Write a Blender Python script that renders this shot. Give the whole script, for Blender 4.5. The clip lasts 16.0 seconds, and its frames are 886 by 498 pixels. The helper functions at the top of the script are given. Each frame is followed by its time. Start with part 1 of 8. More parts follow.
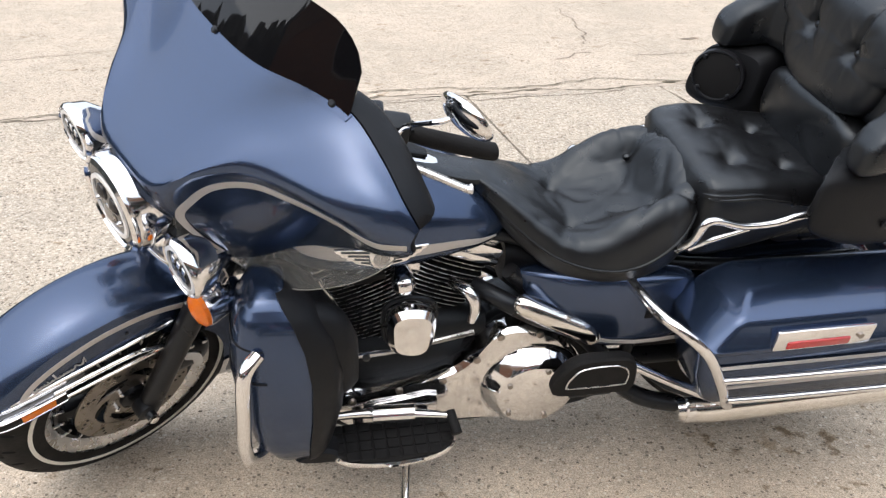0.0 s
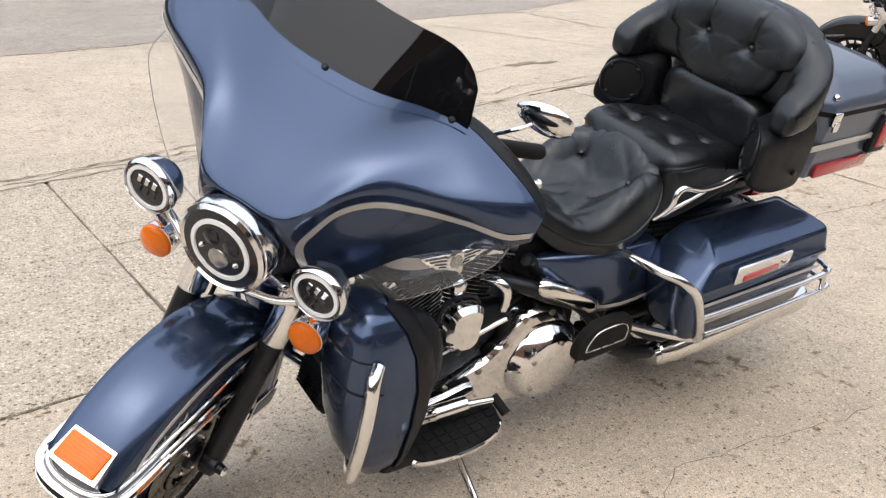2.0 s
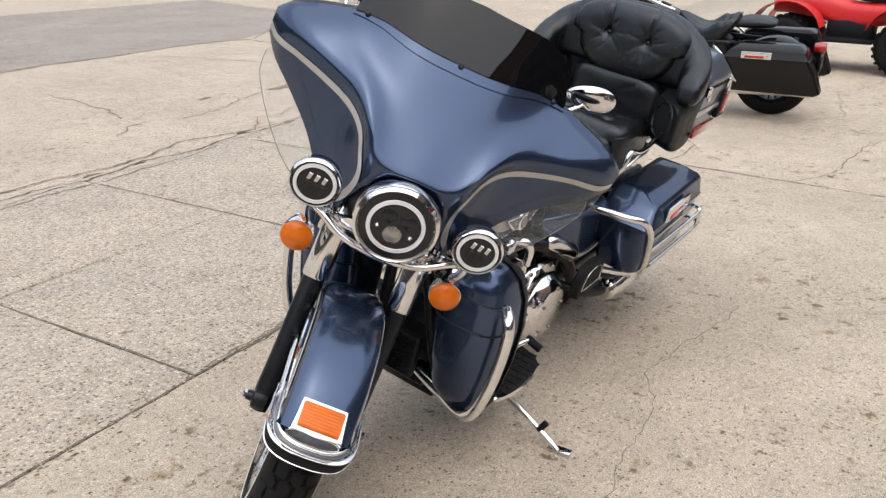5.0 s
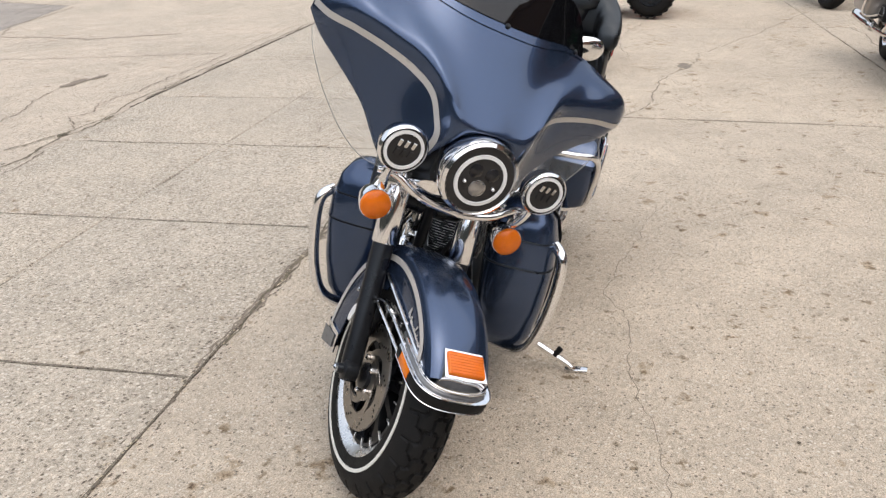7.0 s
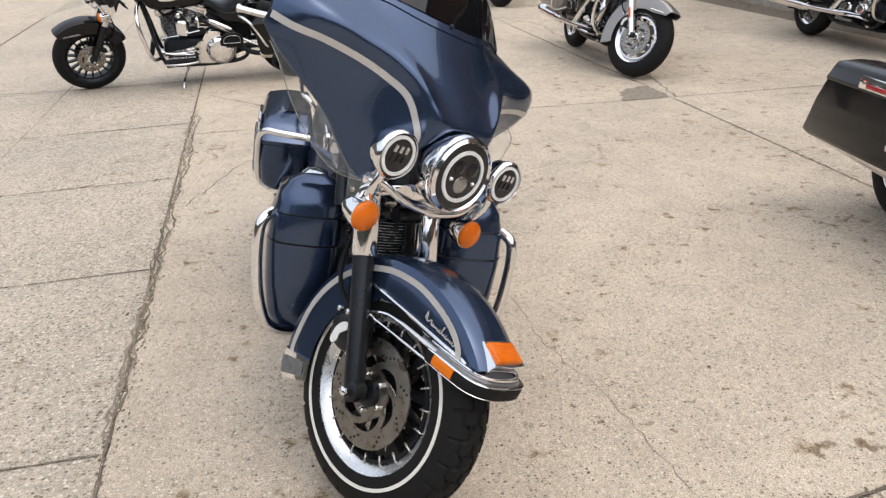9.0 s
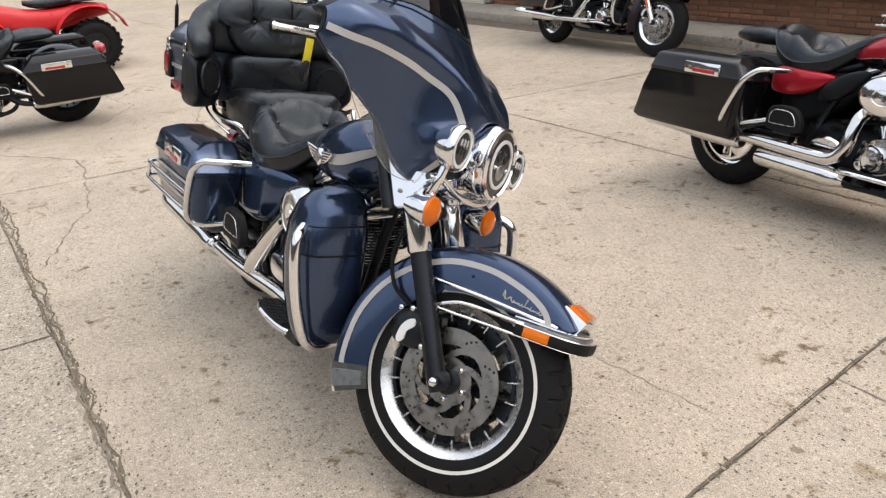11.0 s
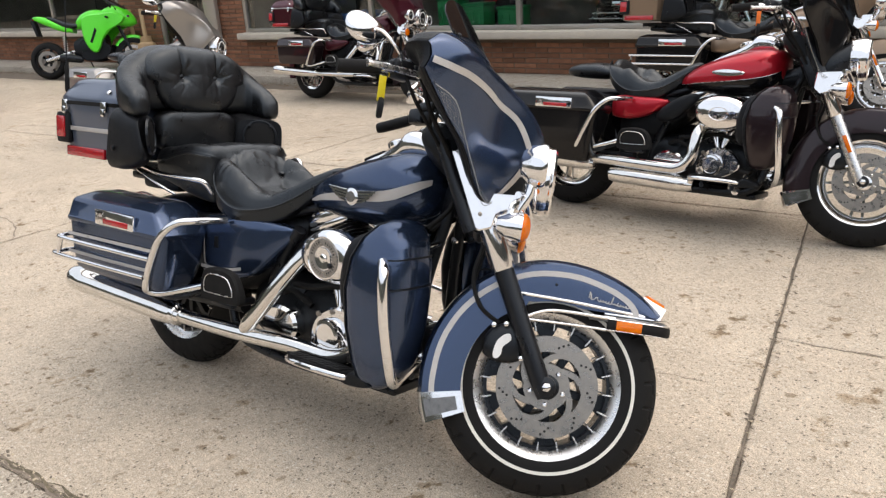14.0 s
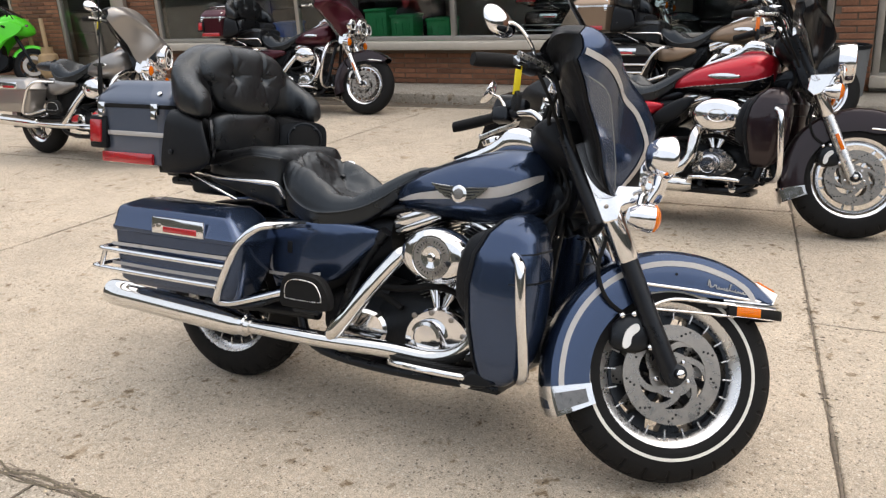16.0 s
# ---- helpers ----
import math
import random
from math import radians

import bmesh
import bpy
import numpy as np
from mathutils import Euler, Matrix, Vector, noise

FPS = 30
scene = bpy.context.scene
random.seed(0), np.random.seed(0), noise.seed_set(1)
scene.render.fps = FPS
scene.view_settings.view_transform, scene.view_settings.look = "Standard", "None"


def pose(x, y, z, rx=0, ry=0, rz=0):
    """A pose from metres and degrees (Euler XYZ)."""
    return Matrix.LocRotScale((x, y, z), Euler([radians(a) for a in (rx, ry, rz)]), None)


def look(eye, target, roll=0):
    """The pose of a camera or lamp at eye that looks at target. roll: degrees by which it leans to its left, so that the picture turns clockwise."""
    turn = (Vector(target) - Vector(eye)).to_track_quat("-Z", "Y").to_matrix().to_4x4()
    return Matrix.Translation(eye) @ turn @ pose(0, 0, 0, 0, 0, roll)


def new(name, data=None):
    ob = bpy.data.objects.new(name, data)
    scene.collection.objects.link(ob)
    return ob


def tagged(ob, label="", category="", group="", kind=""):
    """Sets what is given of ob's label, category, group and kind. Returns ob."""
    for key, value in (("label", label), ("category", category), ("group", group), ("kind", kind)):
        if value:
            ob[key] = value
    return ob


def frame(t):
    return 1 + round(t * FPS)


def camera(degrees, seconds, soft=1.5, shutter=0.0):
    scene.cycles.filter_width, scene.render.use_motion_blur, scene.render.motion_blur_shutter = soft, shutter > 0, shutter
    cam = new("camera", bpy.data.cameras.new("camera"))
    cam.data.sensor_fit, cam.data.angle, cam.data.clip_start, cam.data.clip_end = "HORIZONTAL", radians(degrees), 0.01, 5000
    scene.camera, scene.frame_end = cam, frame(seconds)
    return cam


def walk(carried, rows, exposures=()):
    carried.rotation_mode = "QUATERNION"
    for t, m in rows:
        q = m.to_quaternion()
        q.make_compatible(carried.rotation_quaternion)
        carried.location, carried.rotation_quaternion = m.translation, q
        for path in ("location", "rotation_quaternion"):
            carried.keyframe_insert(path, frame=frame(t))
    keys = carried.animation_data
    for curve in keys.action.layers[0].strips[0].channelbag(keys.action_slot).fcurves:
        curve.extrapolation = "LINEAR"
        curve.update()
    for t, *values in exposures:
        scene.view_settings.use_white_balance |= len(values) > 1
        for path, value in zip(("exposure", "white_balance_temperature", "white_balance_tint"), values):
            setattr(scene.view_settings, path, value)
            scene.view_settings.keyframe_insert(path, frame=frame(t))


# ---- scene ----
cam = camera(56.8, 16.0, soft=1.3)
SUN_TURN, SUN_HIGH = 208.0, 64.0
METRES, EYE, TILT, LEAN, TURN = 5.934, 1.453, -0.2, -1.2, 0.0
ROWS = [
    (0.0, 0.0, 0.0, 0.0, 0.06, -26.29, -0.13),
    (0.5, -0.0272, 0.0059, -0.0017, -4.7, -25.17, 0.6),
    (1.0, -0.0563, 0.0042, 0.001, -10.55, -24.5, 0.33),
    (1.5, -0.0987, -0.0069, 0.0014, -17.43, -24.06, 0.43),
    (2.0, -0.13, -0.0115, -0.0002, -22.51, -23.21, 0.7),
    (2.5, -0.1583, -0.008, 0.0013, -28.5, -22.9, 1.87),
    (3.0, -0.1925, -0.0137, 0.0039, -31.65, -23.03, 2.09),
    (5.5, -0.3182, 0.0417, 0.0035, -49.17, -21.94, 1.17),
    (6.0, -0.339, 0.0647, 0.0047, -52.72, -22.72, 1.96),
    (6.5, -0.3644, 0.089, 0.0048, -57.76, -23.42, 1.71),
    (7.0, -0.3906, 0.1122, 0.0075, -64.43, -24.11, 2.57),
    (7.5, -0.3985, 0.1392, 0.0059, -70.42, -24.14, 3.87),
    (8.0, -0.4087, 0.1704, 0.0097, -76.01, -24.19, 3.59),
    (8.5, -0.4201, 0.2007, 0.0101, -82.53, -24.31, 2.87),
    (11.0, -0.4302, 0.3704, 0.0102, -109.21, -23.43, 3.8),
    (11.5, -0.4205, 0.4054, 0.0074, -115.06, -22.23, 2.98),
    (12.0, -0.4144, 0.4383, 0.0114, -120.39, -21.2, 2.44),
    (12.5, -0.408, 0.4739, 0.0111, -124.4, -21.13, 2.9),
    (13.0, -0.4007, 0.5, 0.0119, -126.37, -20.87, 3.32),
    (13.5, -0.3782, 0.5149, 0.0097, -128.95, -20.73, 3.9),
    (14.0, -0.3626, 0.5276, 0.0113, -131.51, -20.7, 3.4),
    (14.5, -0.3493, 0.5504, 0.0106, -134.41, -20.42, 3.12),
    (15.0, -0.3349, 0.5782, 0.0126, -136.58, -20.06, 2.17),
    (15.5, -0.3141, 0.5928, 0.0086, -137.9, -20.01, 1.85),
    (16.0, -0.2832, 0.6063, 0.0077, -139.67, -20.09, 2.35),
]
walk(cam, [(t, pose(0, 0, EYE, TILT, LEAN, TURN) @ pose(METRES * x, METRES * y, METRES * z, 90 + pitch, roll, yaw)) for t, x, y, z, yaw, pitch, roll in ROWS], exposures=[(0.0, 0.91, 6330, 10), (1.5, 0.80, 6480, 10), (3.0, 0.66, 6380, 10), (5.5, 0.52, 6360, 10), (8.0, 0.54, 6380, 10), (12.5, 0.62, 6620, 10), (16.0, 0.68, 6700, 10)])

# ---- light ----
world = bpy.data.worlds.new("world")
scene.world = world
world.use_nodes = True
wn = world.node_tree
wn.nodes.clear()
w_out = wn.nodes.new("ShaderNodeOutputWorld")
w_bg = wn.nodes.new("ShaderNodeBackground")
w_sky = wn.nodes.new("ShaderNodeTexSky")
w_sky.sky_type = "NISHITA"
w_sky.sun_disc = False
w_sky.sun_elevation = radians(SUN_HIGH)
w_sky.sun_rotation = radians(SUN_TURN)
w_sky.air_density, w_sky.dust_density, w_sky.ozone_density = 1.0, 7.0, 0.6
w_mix = wn.nodes.new("ShaderNodeMix")
w_mix.data_type = "RGBA"
w_mix.inputs[0].default_value = 0.62
w_mix.inputs[7].default_value = (7.0, 7.45, 8.15, 1)
w_bg.inputs[1].default_value = 0.125
wn.links.new(w_sky.outputs[0], w_mix.inputs[6])
wn.links.new(w_mix.outputs[2], w_bg.inputs[0])
wn.links.new(w_bg.outputs[0], w_out.inputs[0])

sun_data = bpy.data.lights.new("sun", "SUN")
sun_data.energy, sun_data.angle, sun_data.color = 1.1, radians(120), (1.0, 0.93, 0.83)
sun = new("sun", sun_data)
SUN_FROM = Vector((math.sin(radians(SUN_TURN)) * math.cos(radians(SUN_HIGH)), math.cos(radians(SUN_TURN)) * math.cos(radians(SUN_HIGH)), math.sin(radians(SUN_HIGH))))
sun.matrix_world = look(20 * SUN_FROM, (0, 0, 0))


# ---- materials ----
def material(name, colour, rough=0.5, metal=0.0, coat=0.0, vary=0.12, scale=14.0, bump=0.0, bump_scale=180.0, spec=0.5, rough_vary=0.08, detail=4.0):
    """A principled surface whose colour and roughness vary at two scales, with fine relief."""
    m = bpy.data.materials.new(name)
    m.use_nodes = True
    nt = m.node_tree
    b = nt.nodes["Principled BSDF"]
    b.inputs["Metallic"].default_value = metal
    b.inputs["Specular IOR Level"].default_value = spec
    b.inputs["Coat Weight"].default_value = coat
    b.inputs["Coat Roughness"].default_value = 0.04
    tc = nt.nodes.new("ShaderNodeTexCoord")
    n1 = nt.nodes.new("ShaderNodeTexNoise")
    n1.inputs["Scale"].default_value, n1.inputs["Detail"].default_value = scale, detail
    n2 = nt.nodes.new("ShaderNodeTexNoise")
    n2.inputs["Scale"].default_value, n2.inputs["Detail"].default_value = scale * 9, 3.0
    nt.links.new(tc.outputs["Object"], n1.inputs["Vector"])
    nt.links.new(tc.outputs["Object"], n2.inputs["Vector"])
    add = nt.nodes.new("ShaderNodeMath")
    add.operation = "ADD"
    nt.links.new(n1.outputs["Fac"], add.inputs[0])
    nt.links.new(n2.outputs["Fac"], add.inputs[1])
    mr = nt.nodes.new("ShaderNodeMapRange")
    mr.inputs["From Min"].default_value, mr.inputs["From Max"].default_value = 0.6, 1.4
    mr.inputs["To Min"].default_value, mr.inputs["To Max"].default_value = 1 - vary, 1 + vary
    nt.links.new(add.outputs[0], mr.inputs["Value"])
    mul = nt.nodes.new("ShaderNodeVectorMath")
    mul.operation = "SCALE"
    mul.inputs[0].default_value = colour[:3]
    nt.links.new(mr.outputs[0], mul.inputs["Scale"])
    nt.links.new(mul.outputs[0], b.inputs["Base Color"])
    rr = nt.nodes.new("ShaderNodeMapRange")
    rr.inputs["From Min"].default_value, rr.inputs["From Max"].default_value = 0.3, 0.7
    rr.inputs["To Min"].default_value = max(0.02, rough - rough_vary)
    rr.inputs["To Max"].default_value = min(1.0, rough + rough_vary)
    nt.links.new(n1.outputs["Fac"], rr.inputs["Value"])
    nt.links.new(rr.outputs[0], b.inputs["Roughness"])
    if bump:
        n3 = nt.nodes.new("ShaderNodeTexNoise")
        n3.inputs["Scale"].default_value, n3.inputs["Detail"].default_value = bump_scale, 3.0
        nt.links.new(tc.outputs["Object"], n3.inputs["Vector"])
        bp = nt.nodes.new("ShaderNodeBump")
        bp.inputs["Strength"].default_value, bp.inputs["Distance"].default_value = bump, 0.004
        nt.links.new(n3.outputs["Fac"], bp.inputs["Height"])
        nt.links.new(bp.outputs[0], b.inputs["Normal"])
    return m


def paint(name, colour, metal=0.75, rough=0.3):
    m = material(name, colour, rough, metal, coat=0.6, vary=0.04, scale=120, rough_vary=0.012)
    m.node_tree.nodes["Principled BSDF"].inputs["Specular Tint"].default_value = (0.40, 0.42, 0.46, 1)
    return m


def glass(name, colour, alpha_rough=0.0, ior=1.45):
    m = bpy.data.materials.new(name)
    m.use_nodes = True
    b = m.node_tree.nodes["Principled BSDF"]
    b.inputs["Base Color"].default_value = (*colour, 1)
    b.inputs["Transmission Weight"].default_value = 1.0
    b.inputs["Roughness"].default_value = alpha_rough
    b.inputs["IOR"].default_value = ior
    return m


def lens(name, colour):
    m = material(name, colour, 0.12, 0.0, coat=1.0, vary=0.15, scale=40, bump=0.25, bump_scale=220)
    m.node_tree.nodes["Principled BSDF"].inputs["Subsurface Weight"].default_value = 0.25
    m.node_tree.nodes["Principled BSDF"].inputs["Subsurface Radius"].default_value = (0.01, 0.005, 0.002)
    return m


BLUE = paint("midnight_blue_metallic_paint", (0.046, 0.072, 0.136), 0.8, 0.23)
SILVER_STRIPE = material("silver_stripe_vinyl", (0.50, 0.48, 0.46), 0.35, 0.2, coat=0.5, vary=0.05)
CHROME = material("chrome", (0.84, 0.84, 0.85), 0.09, 1.0, vary=0.04, scale=30, rough_vary=0.04)
STEEL = material("brushed_steel", (0.34, 0.305, 0.27), 0.36, 1.0, vary=0.12, scale=60, rough_vary=0.1)
ALUMINIUM = material("machined_aluminium", (0.72, 0.72, 0.72), 0.28, 0.9, vary=0.08, scale=50)
BLACK_METAL = material("black_painted_metal", (0.009, 0.009, 0.0105), 0.32, 0.0, vary=0.3, scale=25, bump=0.05, spec=0.35)
BLACK_GLOSS = material("gloss_black_paint", (0.006, 0.006, 0.007), 0.14, 0.0, coat=0.08, vary=0.04, scale=120, rough_vary=0.012, spec=0.28)
BLACK_PLASTIC = material("black_grained_plastic", (0.008, 0.008, 0.009), 0.46, 0.0, vary=0.15, scale=20, bump=0.25, bump_scale=500, spec=0.22)
ENGINE_BLACK = material("engine_wrinkle_black", (0.007, 0.007, 0.0078), 0.45, 0.1, vary=0.3, scale=30, bump=0.3, bump_scale=350, spec=0.35)
LEATHER = material("black_leather", (0.0060, 0.0060, 0.0067), 0.33, 0.0, vary=0.2, scale=18, bump=0.18, bump_scale=420, rough_vary=0.08, spec=0.6)
RUBBER = material("tyre_rubber", (0.008, 0.008, 0.0084), 0.66, 0.0, vary=0.25, scale=30, bump=0.2, bump_scale=260, spec=0.2)
for dark_one in (LEATHER, BLACK_PLASTIC, ENGINE_BLACK, BLACK_METAL):
    dark_one.node_tree.nodes["Principled BSDF"].inputs["Specular Tint"].default_value = (0.80, 0.90, 1.0, 1)
WHITEWALL = material("whitewall_rubber", (0.72, 0.71, 0.66), 0.6, 0.0, vary=0.08, scale=40)
WHITE = material("white_paint", (0.75, 0.75, 0.74), 0.4, 0.0, coat=0.3, vary=0.06)
HALO = material("milky_white_acrylic", (0.78, 0.79, 0.8), 0.25, 0.0, coat=0.6, vary=0.03)
DARK_LENS = material("dark_lamp_glass", (0.016, 0.016, 0.018), 0.08, 0.0, coat=0.15, vary=0.3, scale=30, spec=0.3)
LAMP_BOWL = material("lamp_reflector", (0.6, 0.6, 0.6), 0.1, 1.0, vary=0.1, scale=40)
ORANGE = lens("amber_lens", (0.70, 0.155, 0.003))
AMBER = lens("amber_reflector", (0.72, 0.17, 0.003))
for amber_one in (ORANGE, AMBER):
    amber_one.node_tree.nodes["Principled BSDF"].inputs["Coat Weight"].default_value = 0.25
    amber_one.node_tree.nodes["Principled BSDF"].inputs["Specular IOR Level"].default_value = 0.35
RED_LENS = lens("red_lens", (0.42, 0.012, 0.018))
SMOKED = material("smoked_acrylic", (0.004, 0.004, 0.005), 0.03, vary=0.03, rough_vary=0.01, spec=0.5)
SMOKED.node_tree.nodes["Principled BSDF"].inputs["Alpha"].default_value = 0.97
DISC_STEEL = material("worn_disc_steel", (0.33, 0.305, 0.275), 0.33, 1.0, vary=0.2, scale=45, rough_vary=0.12)
SATIN_CHROME = material("satin_chrome", (0.42, 0.42, 0.42), 0.1, 1.0, vary=0.1, scale=25)
FLAP_GREY = material("grey_reflective_panel", (0.17, 0.175, 0.18), 0.35, 0.4, vary=0.35, scale=60)
# the same blue for the top case, with the sky's sheen put into its colour
SKYLIT_BLUE = paint("skylit_blue_metallic_paint", (0.100, 0.122, 0.170), 0.42, 0.3)
CLEAR = material("clear_acrylic", (0.55, 0.56, 0.54), 0.05, vary=0.03, spec=0.3)
CLEAR.node_tree.nodes["Principled BSDF"].inputs["Alpha"].default_value = 0.07
CLEAR_EDGE = material("polished_acrylic_edge", (0.30, 0.30, 0.28), 0.15, vary=0.1, spec=0.6)
CLEAR_EDGE.node_tree.nodes["Principled BSDF"].inputs["Alpha"].default_value = 0.6
YELLOW = material("yellow_tag_plastic", (0.75, 0.62, 0.02), 0.5, vary=0.05)
ORANGE_TAG = material("orange_tag_plastic", (0.85, 0.20, 0.03), 0.5, vary=0.05)
# near black, for the shade inside holes that are not cut
HOLE_SHADE = material("painted_hole_shade", (0.008, 0.008, 0.008), 0.8, vary=0.2)
GREY_RING = material("grey_enamel_ring", (0.36, 0.35, 0.34), 0.28, 0.8, vary=0.1)
EXHAUST = material("heat_tinted_chrome", (0.80, 0.79, 0.77), 0.1, 1.0, vary=0.08, scale=12, rough_vary=0.06)
MIRROR = material("mirror_glass", (0.9, 0.9, 0.9), 0.02, 1.0, vary=0.0, rough_vary=0.0)
RED_BLACK = paint("red_metallic_paint", (0.45, 0.012, 0.025), 0.5)
MAROON = paint("dark_maroon_metallic_paint", (0.022, 0.0125, 0.015), 0.5)
MERLOT = paint("merlot_metallic_paint", (0.07, 0.010, 0.018), 0.55)
PEWTER = paint("pewter_metallic_paint", (0.34, 0.322, 0.305), 0.7, 0.36)
TAN = paint("tan_metallic_paint", (0.30, 0.215, 0.15), 0.6, 0.38)
GREEN = paint("lime_green_paint", (0.11, 0.80, 0.035), 0.05, 0.3)
SPORT_BLUE = paint("sport_blue_paint", (0.006, 0.02, 0.28), 0.2, 0.25)
SPORT_WHITE = paint("sport_white_paint", (0.75, 0.76, 0.78), 0.0, 0.3)
ATV_RED = material("red_moulded_plastic", (0.62, 0.025, 0.03), 0.35, vary=0.08, bump=0.05)


# ---- geometry: a shape is (vertices, faces) ----
def join(*shapes):
    v, f = [], []
    for s in shapes:
        k = len(v)
        v += [tuple(p) for p in s[0]]
        f += [tuple(i + k for i in q) for q in s[1]]
    return v, f


def moved(s, m):
    return [tuple(m @ Vector(p)) for p in s[0]], s[1]


def flipped(s):
    """The mirror image across the plane y = 0."""
    return [(p[0], -p[1], p[2]) for p in s[0]], [tuple(reversed(q)) for q in s[1]]


def curve_points(pts, sub=5, closed=False):
    """A smooth line through the points."""
    p = [Vector(q) for q in pts]
    if sub <= 1 or len(p) < 3:
        return p
    n = len(p)
    out = []
    for i in range(n if closed else n - 1):
        a, b, c, d = (p[(i + k) % n] if closed else p[min(max(i + k, 0), n - 1)] for k in (-1, 0, 1, 2))
        for j in range(sub):
            t = j / sub
            out.append(0.5 * (2 * b + (c - a) * t + (2 * a - 5 * b + 4 * c - d) * t * t + (3 * b - a - 3 * c + d) * t ** 3))
    if not closed:
        out.append(p[-1])
    return out


def loft(rings, caps=True, closed=False):
    n = len(rings[0])
    v = [tuple(p) for r in rings for p in r]
    f = []
    m = len(rings)
    for i in range(m if closed else m - 1):
        a, b = i * n, ((i + 1) % m) * n
        for j in range(n):
            k = (j + 1) % n
            f.append((a + j, b + j, b + k, a + k))
    if caps and not closed:
        f.append(tuple(range(n)))
        f.append(tuple(range((m - 1) * n, m * n))[::-1])
    return v, f


def tube(pts, r, n=10, sub=5, closed=False):
    """A round bar along a smooth line; r is one radius or one for each point given."""
    line = curve_points(pts, sub, closed)
    m = len(line)
    rr = [r] * m if not isinstance(r, (list, tuple)) else [float(np.interp(i / (m - 1) * (len(r) - 1), range(len(r)), r)) for i in range(m)]
    rings = []
    side = None
    for i, p in enumerate(line):
        a = line[i - 1] if (i or closed) else p
        b = line[(i + 1) % m] if (i < m - 1 or closed) else p
        d = (b - a).normalized()
        if side is None:
            side = d.orthogonal().normalized()
        side = (side - d * side.dot(d)).normalized()
        up = d.cross(side)
        rings.append([p + rr[i] * (math.cos(2 * math.pi * k / n) * side - math.sin(2 * math.pi * k / n) * up) for k in range(n)])
    v, f = loft(rings, True, closed)
    return v, [tuple(reversed(q)) for q in f]


def band(pts, thick, high, sub=5, e=4.0, n=12):
    """A strip with a squarish section, thick across and high in z, along a level line."""
    line = curve_points(pts, sub)
    rings = []
    for i, p in enumerate(line):
        d = line[min(i + 1, len(line) - 1)] - line[max(i - 1, 0)]
        side = Vector((d.y, -d.x, 0)).normalized()
        ring = []
        for k in range(n):
            c, s = math.cos(2 * math.pi * k / n), math.sin(2 * math.pi * k / n)
            ring.append(p + side * (0.5 * thick * math.copysign(abs(c) ** (2 / e), c)) + Vector((0, 0, 0.5 * high * math.copysign(abs(s) ** (2 / e), s))))
        rings.append(ring)
    return loft(rings)


def lathe(profile, centre=(0, 0, 0), axis=(0, 0, 1), n=32, stretch=(1, 1), closed=False):
    """Turns (radius, height) pairs round an axis."""
    rot = Vector(axis).to_track_quat("Z", "Y").to_matrix().to_4x4()
    rings = []
    for r, h in profile:
        rings.append([(r * stretch[0] * math.cos(2 * math.pi * k / n), r * stretch[1] * math.sin(2 * math.pi * k / n), h) for k in range(n)])
    v, f = loft(rings, not closed, closed)
    return moved((v, [tuple(reversed(q)) for q in f]), Matrix.Translation(centre) @ rot)


def oval(x, cy, cz, w, h, e=2.6, n=28, top=0.0):
    """A rounded ring across the x axis; e squares it."""
    out = []
    for k in range(n):
        a = 2 * math.pi * k / n
        c, s = math.cos(a), math.sin(a)
        y = 0.5 * w * abs(c) ** (2 / e) * (1 if c >= 0 else -1)
        z = 0.5 * h * abs(s) ** (2 / e) * (1 if s >= 0 else -1)
        out.append(Vector((x, cy + y * (1 - top * (z / h + 0.5)), cz + z)))
    return out


def smooth_loft(stations, sub=4, e=2.6, n=28, top=0.0):
    """A body along x through stations (x, centre y, centre z, width, height)."""
    s = np.array(stations, float)
    out = []
    m = len(s)
    for i in range(m - 1):
        a, b, c, d = s[max(i - 1, 0)], s[i], s[i + 1], s[min(i + 2, m - 1)]
        for j in range(sub):
            t = j / sub
            q = 0.5 * (2 * b + (c - a) * t + (2 * a - 5 * b + 4 * c - d) * t * t + (3 * b - a - 3 * c + d) * t ** 3)
            out.append(q)
    out.append(s[-1])
    v, f = loft([oval(q[0], q[1], q[2], max(q[3], 0.003), max(q[4], 0.003), e, n, top) for q in out])
    return v, ([tuple(reversed(q)) for q in f] if s[0][0] > s[-1][0] else f)


def box(c, s, b=0.004, seg=2):
    bm = bmesh.new()
    bmesh.ops.create_cube(bm, size=1.0)
    for q in bm.verts:
        q.co = Vector((q.co.x * s[0], q.co.y * s[1], q.co.z * s[2]))
    if b:
        bmesh.ops.bevel(bm, geom=bm.edges[:], offset=min(b, min(s) * 0.45), segments=seg, profile=0.5, affect="EDGES")
    bm.verts.index_update()
    v = [tuple(q.co + Vector(c)) for q in bm.verts]
    f = [tuple(q.index for q in p.verts) for p in bm.faces]
    bm.free()
    return v, f


def slab(outline, axis, lo, hi, bevel=0.003):
    """A plate with a flat outline, from lo to hi along an axis; its rims are chamfered."""
    c = np.mean(np.array(outline, float), axis=0)

    def ring(h, k):
        out = []
        for p in outline:
            d = c - np.array(p, float)
            q = np.array(p, float) + d / max(np.linalg.norm(d), 1e-6) * k
            out.append({"x": (h, q[0], q[1]), "y": (q[0], h, q[1]), "z": (q[0], q[1], h)}[axis])
        return out
    rings = [ring(lo, bevel), ring(lo + bevel, 0), ring(hi - bevel, 0), ring(hi, bevel)]
    return loft(rings)


def round_outline(pts, sub=4):
    return [(q[0], q[1]) for q in curve_points([(p[0], p[1], 0) for p in pts], sub, True)]


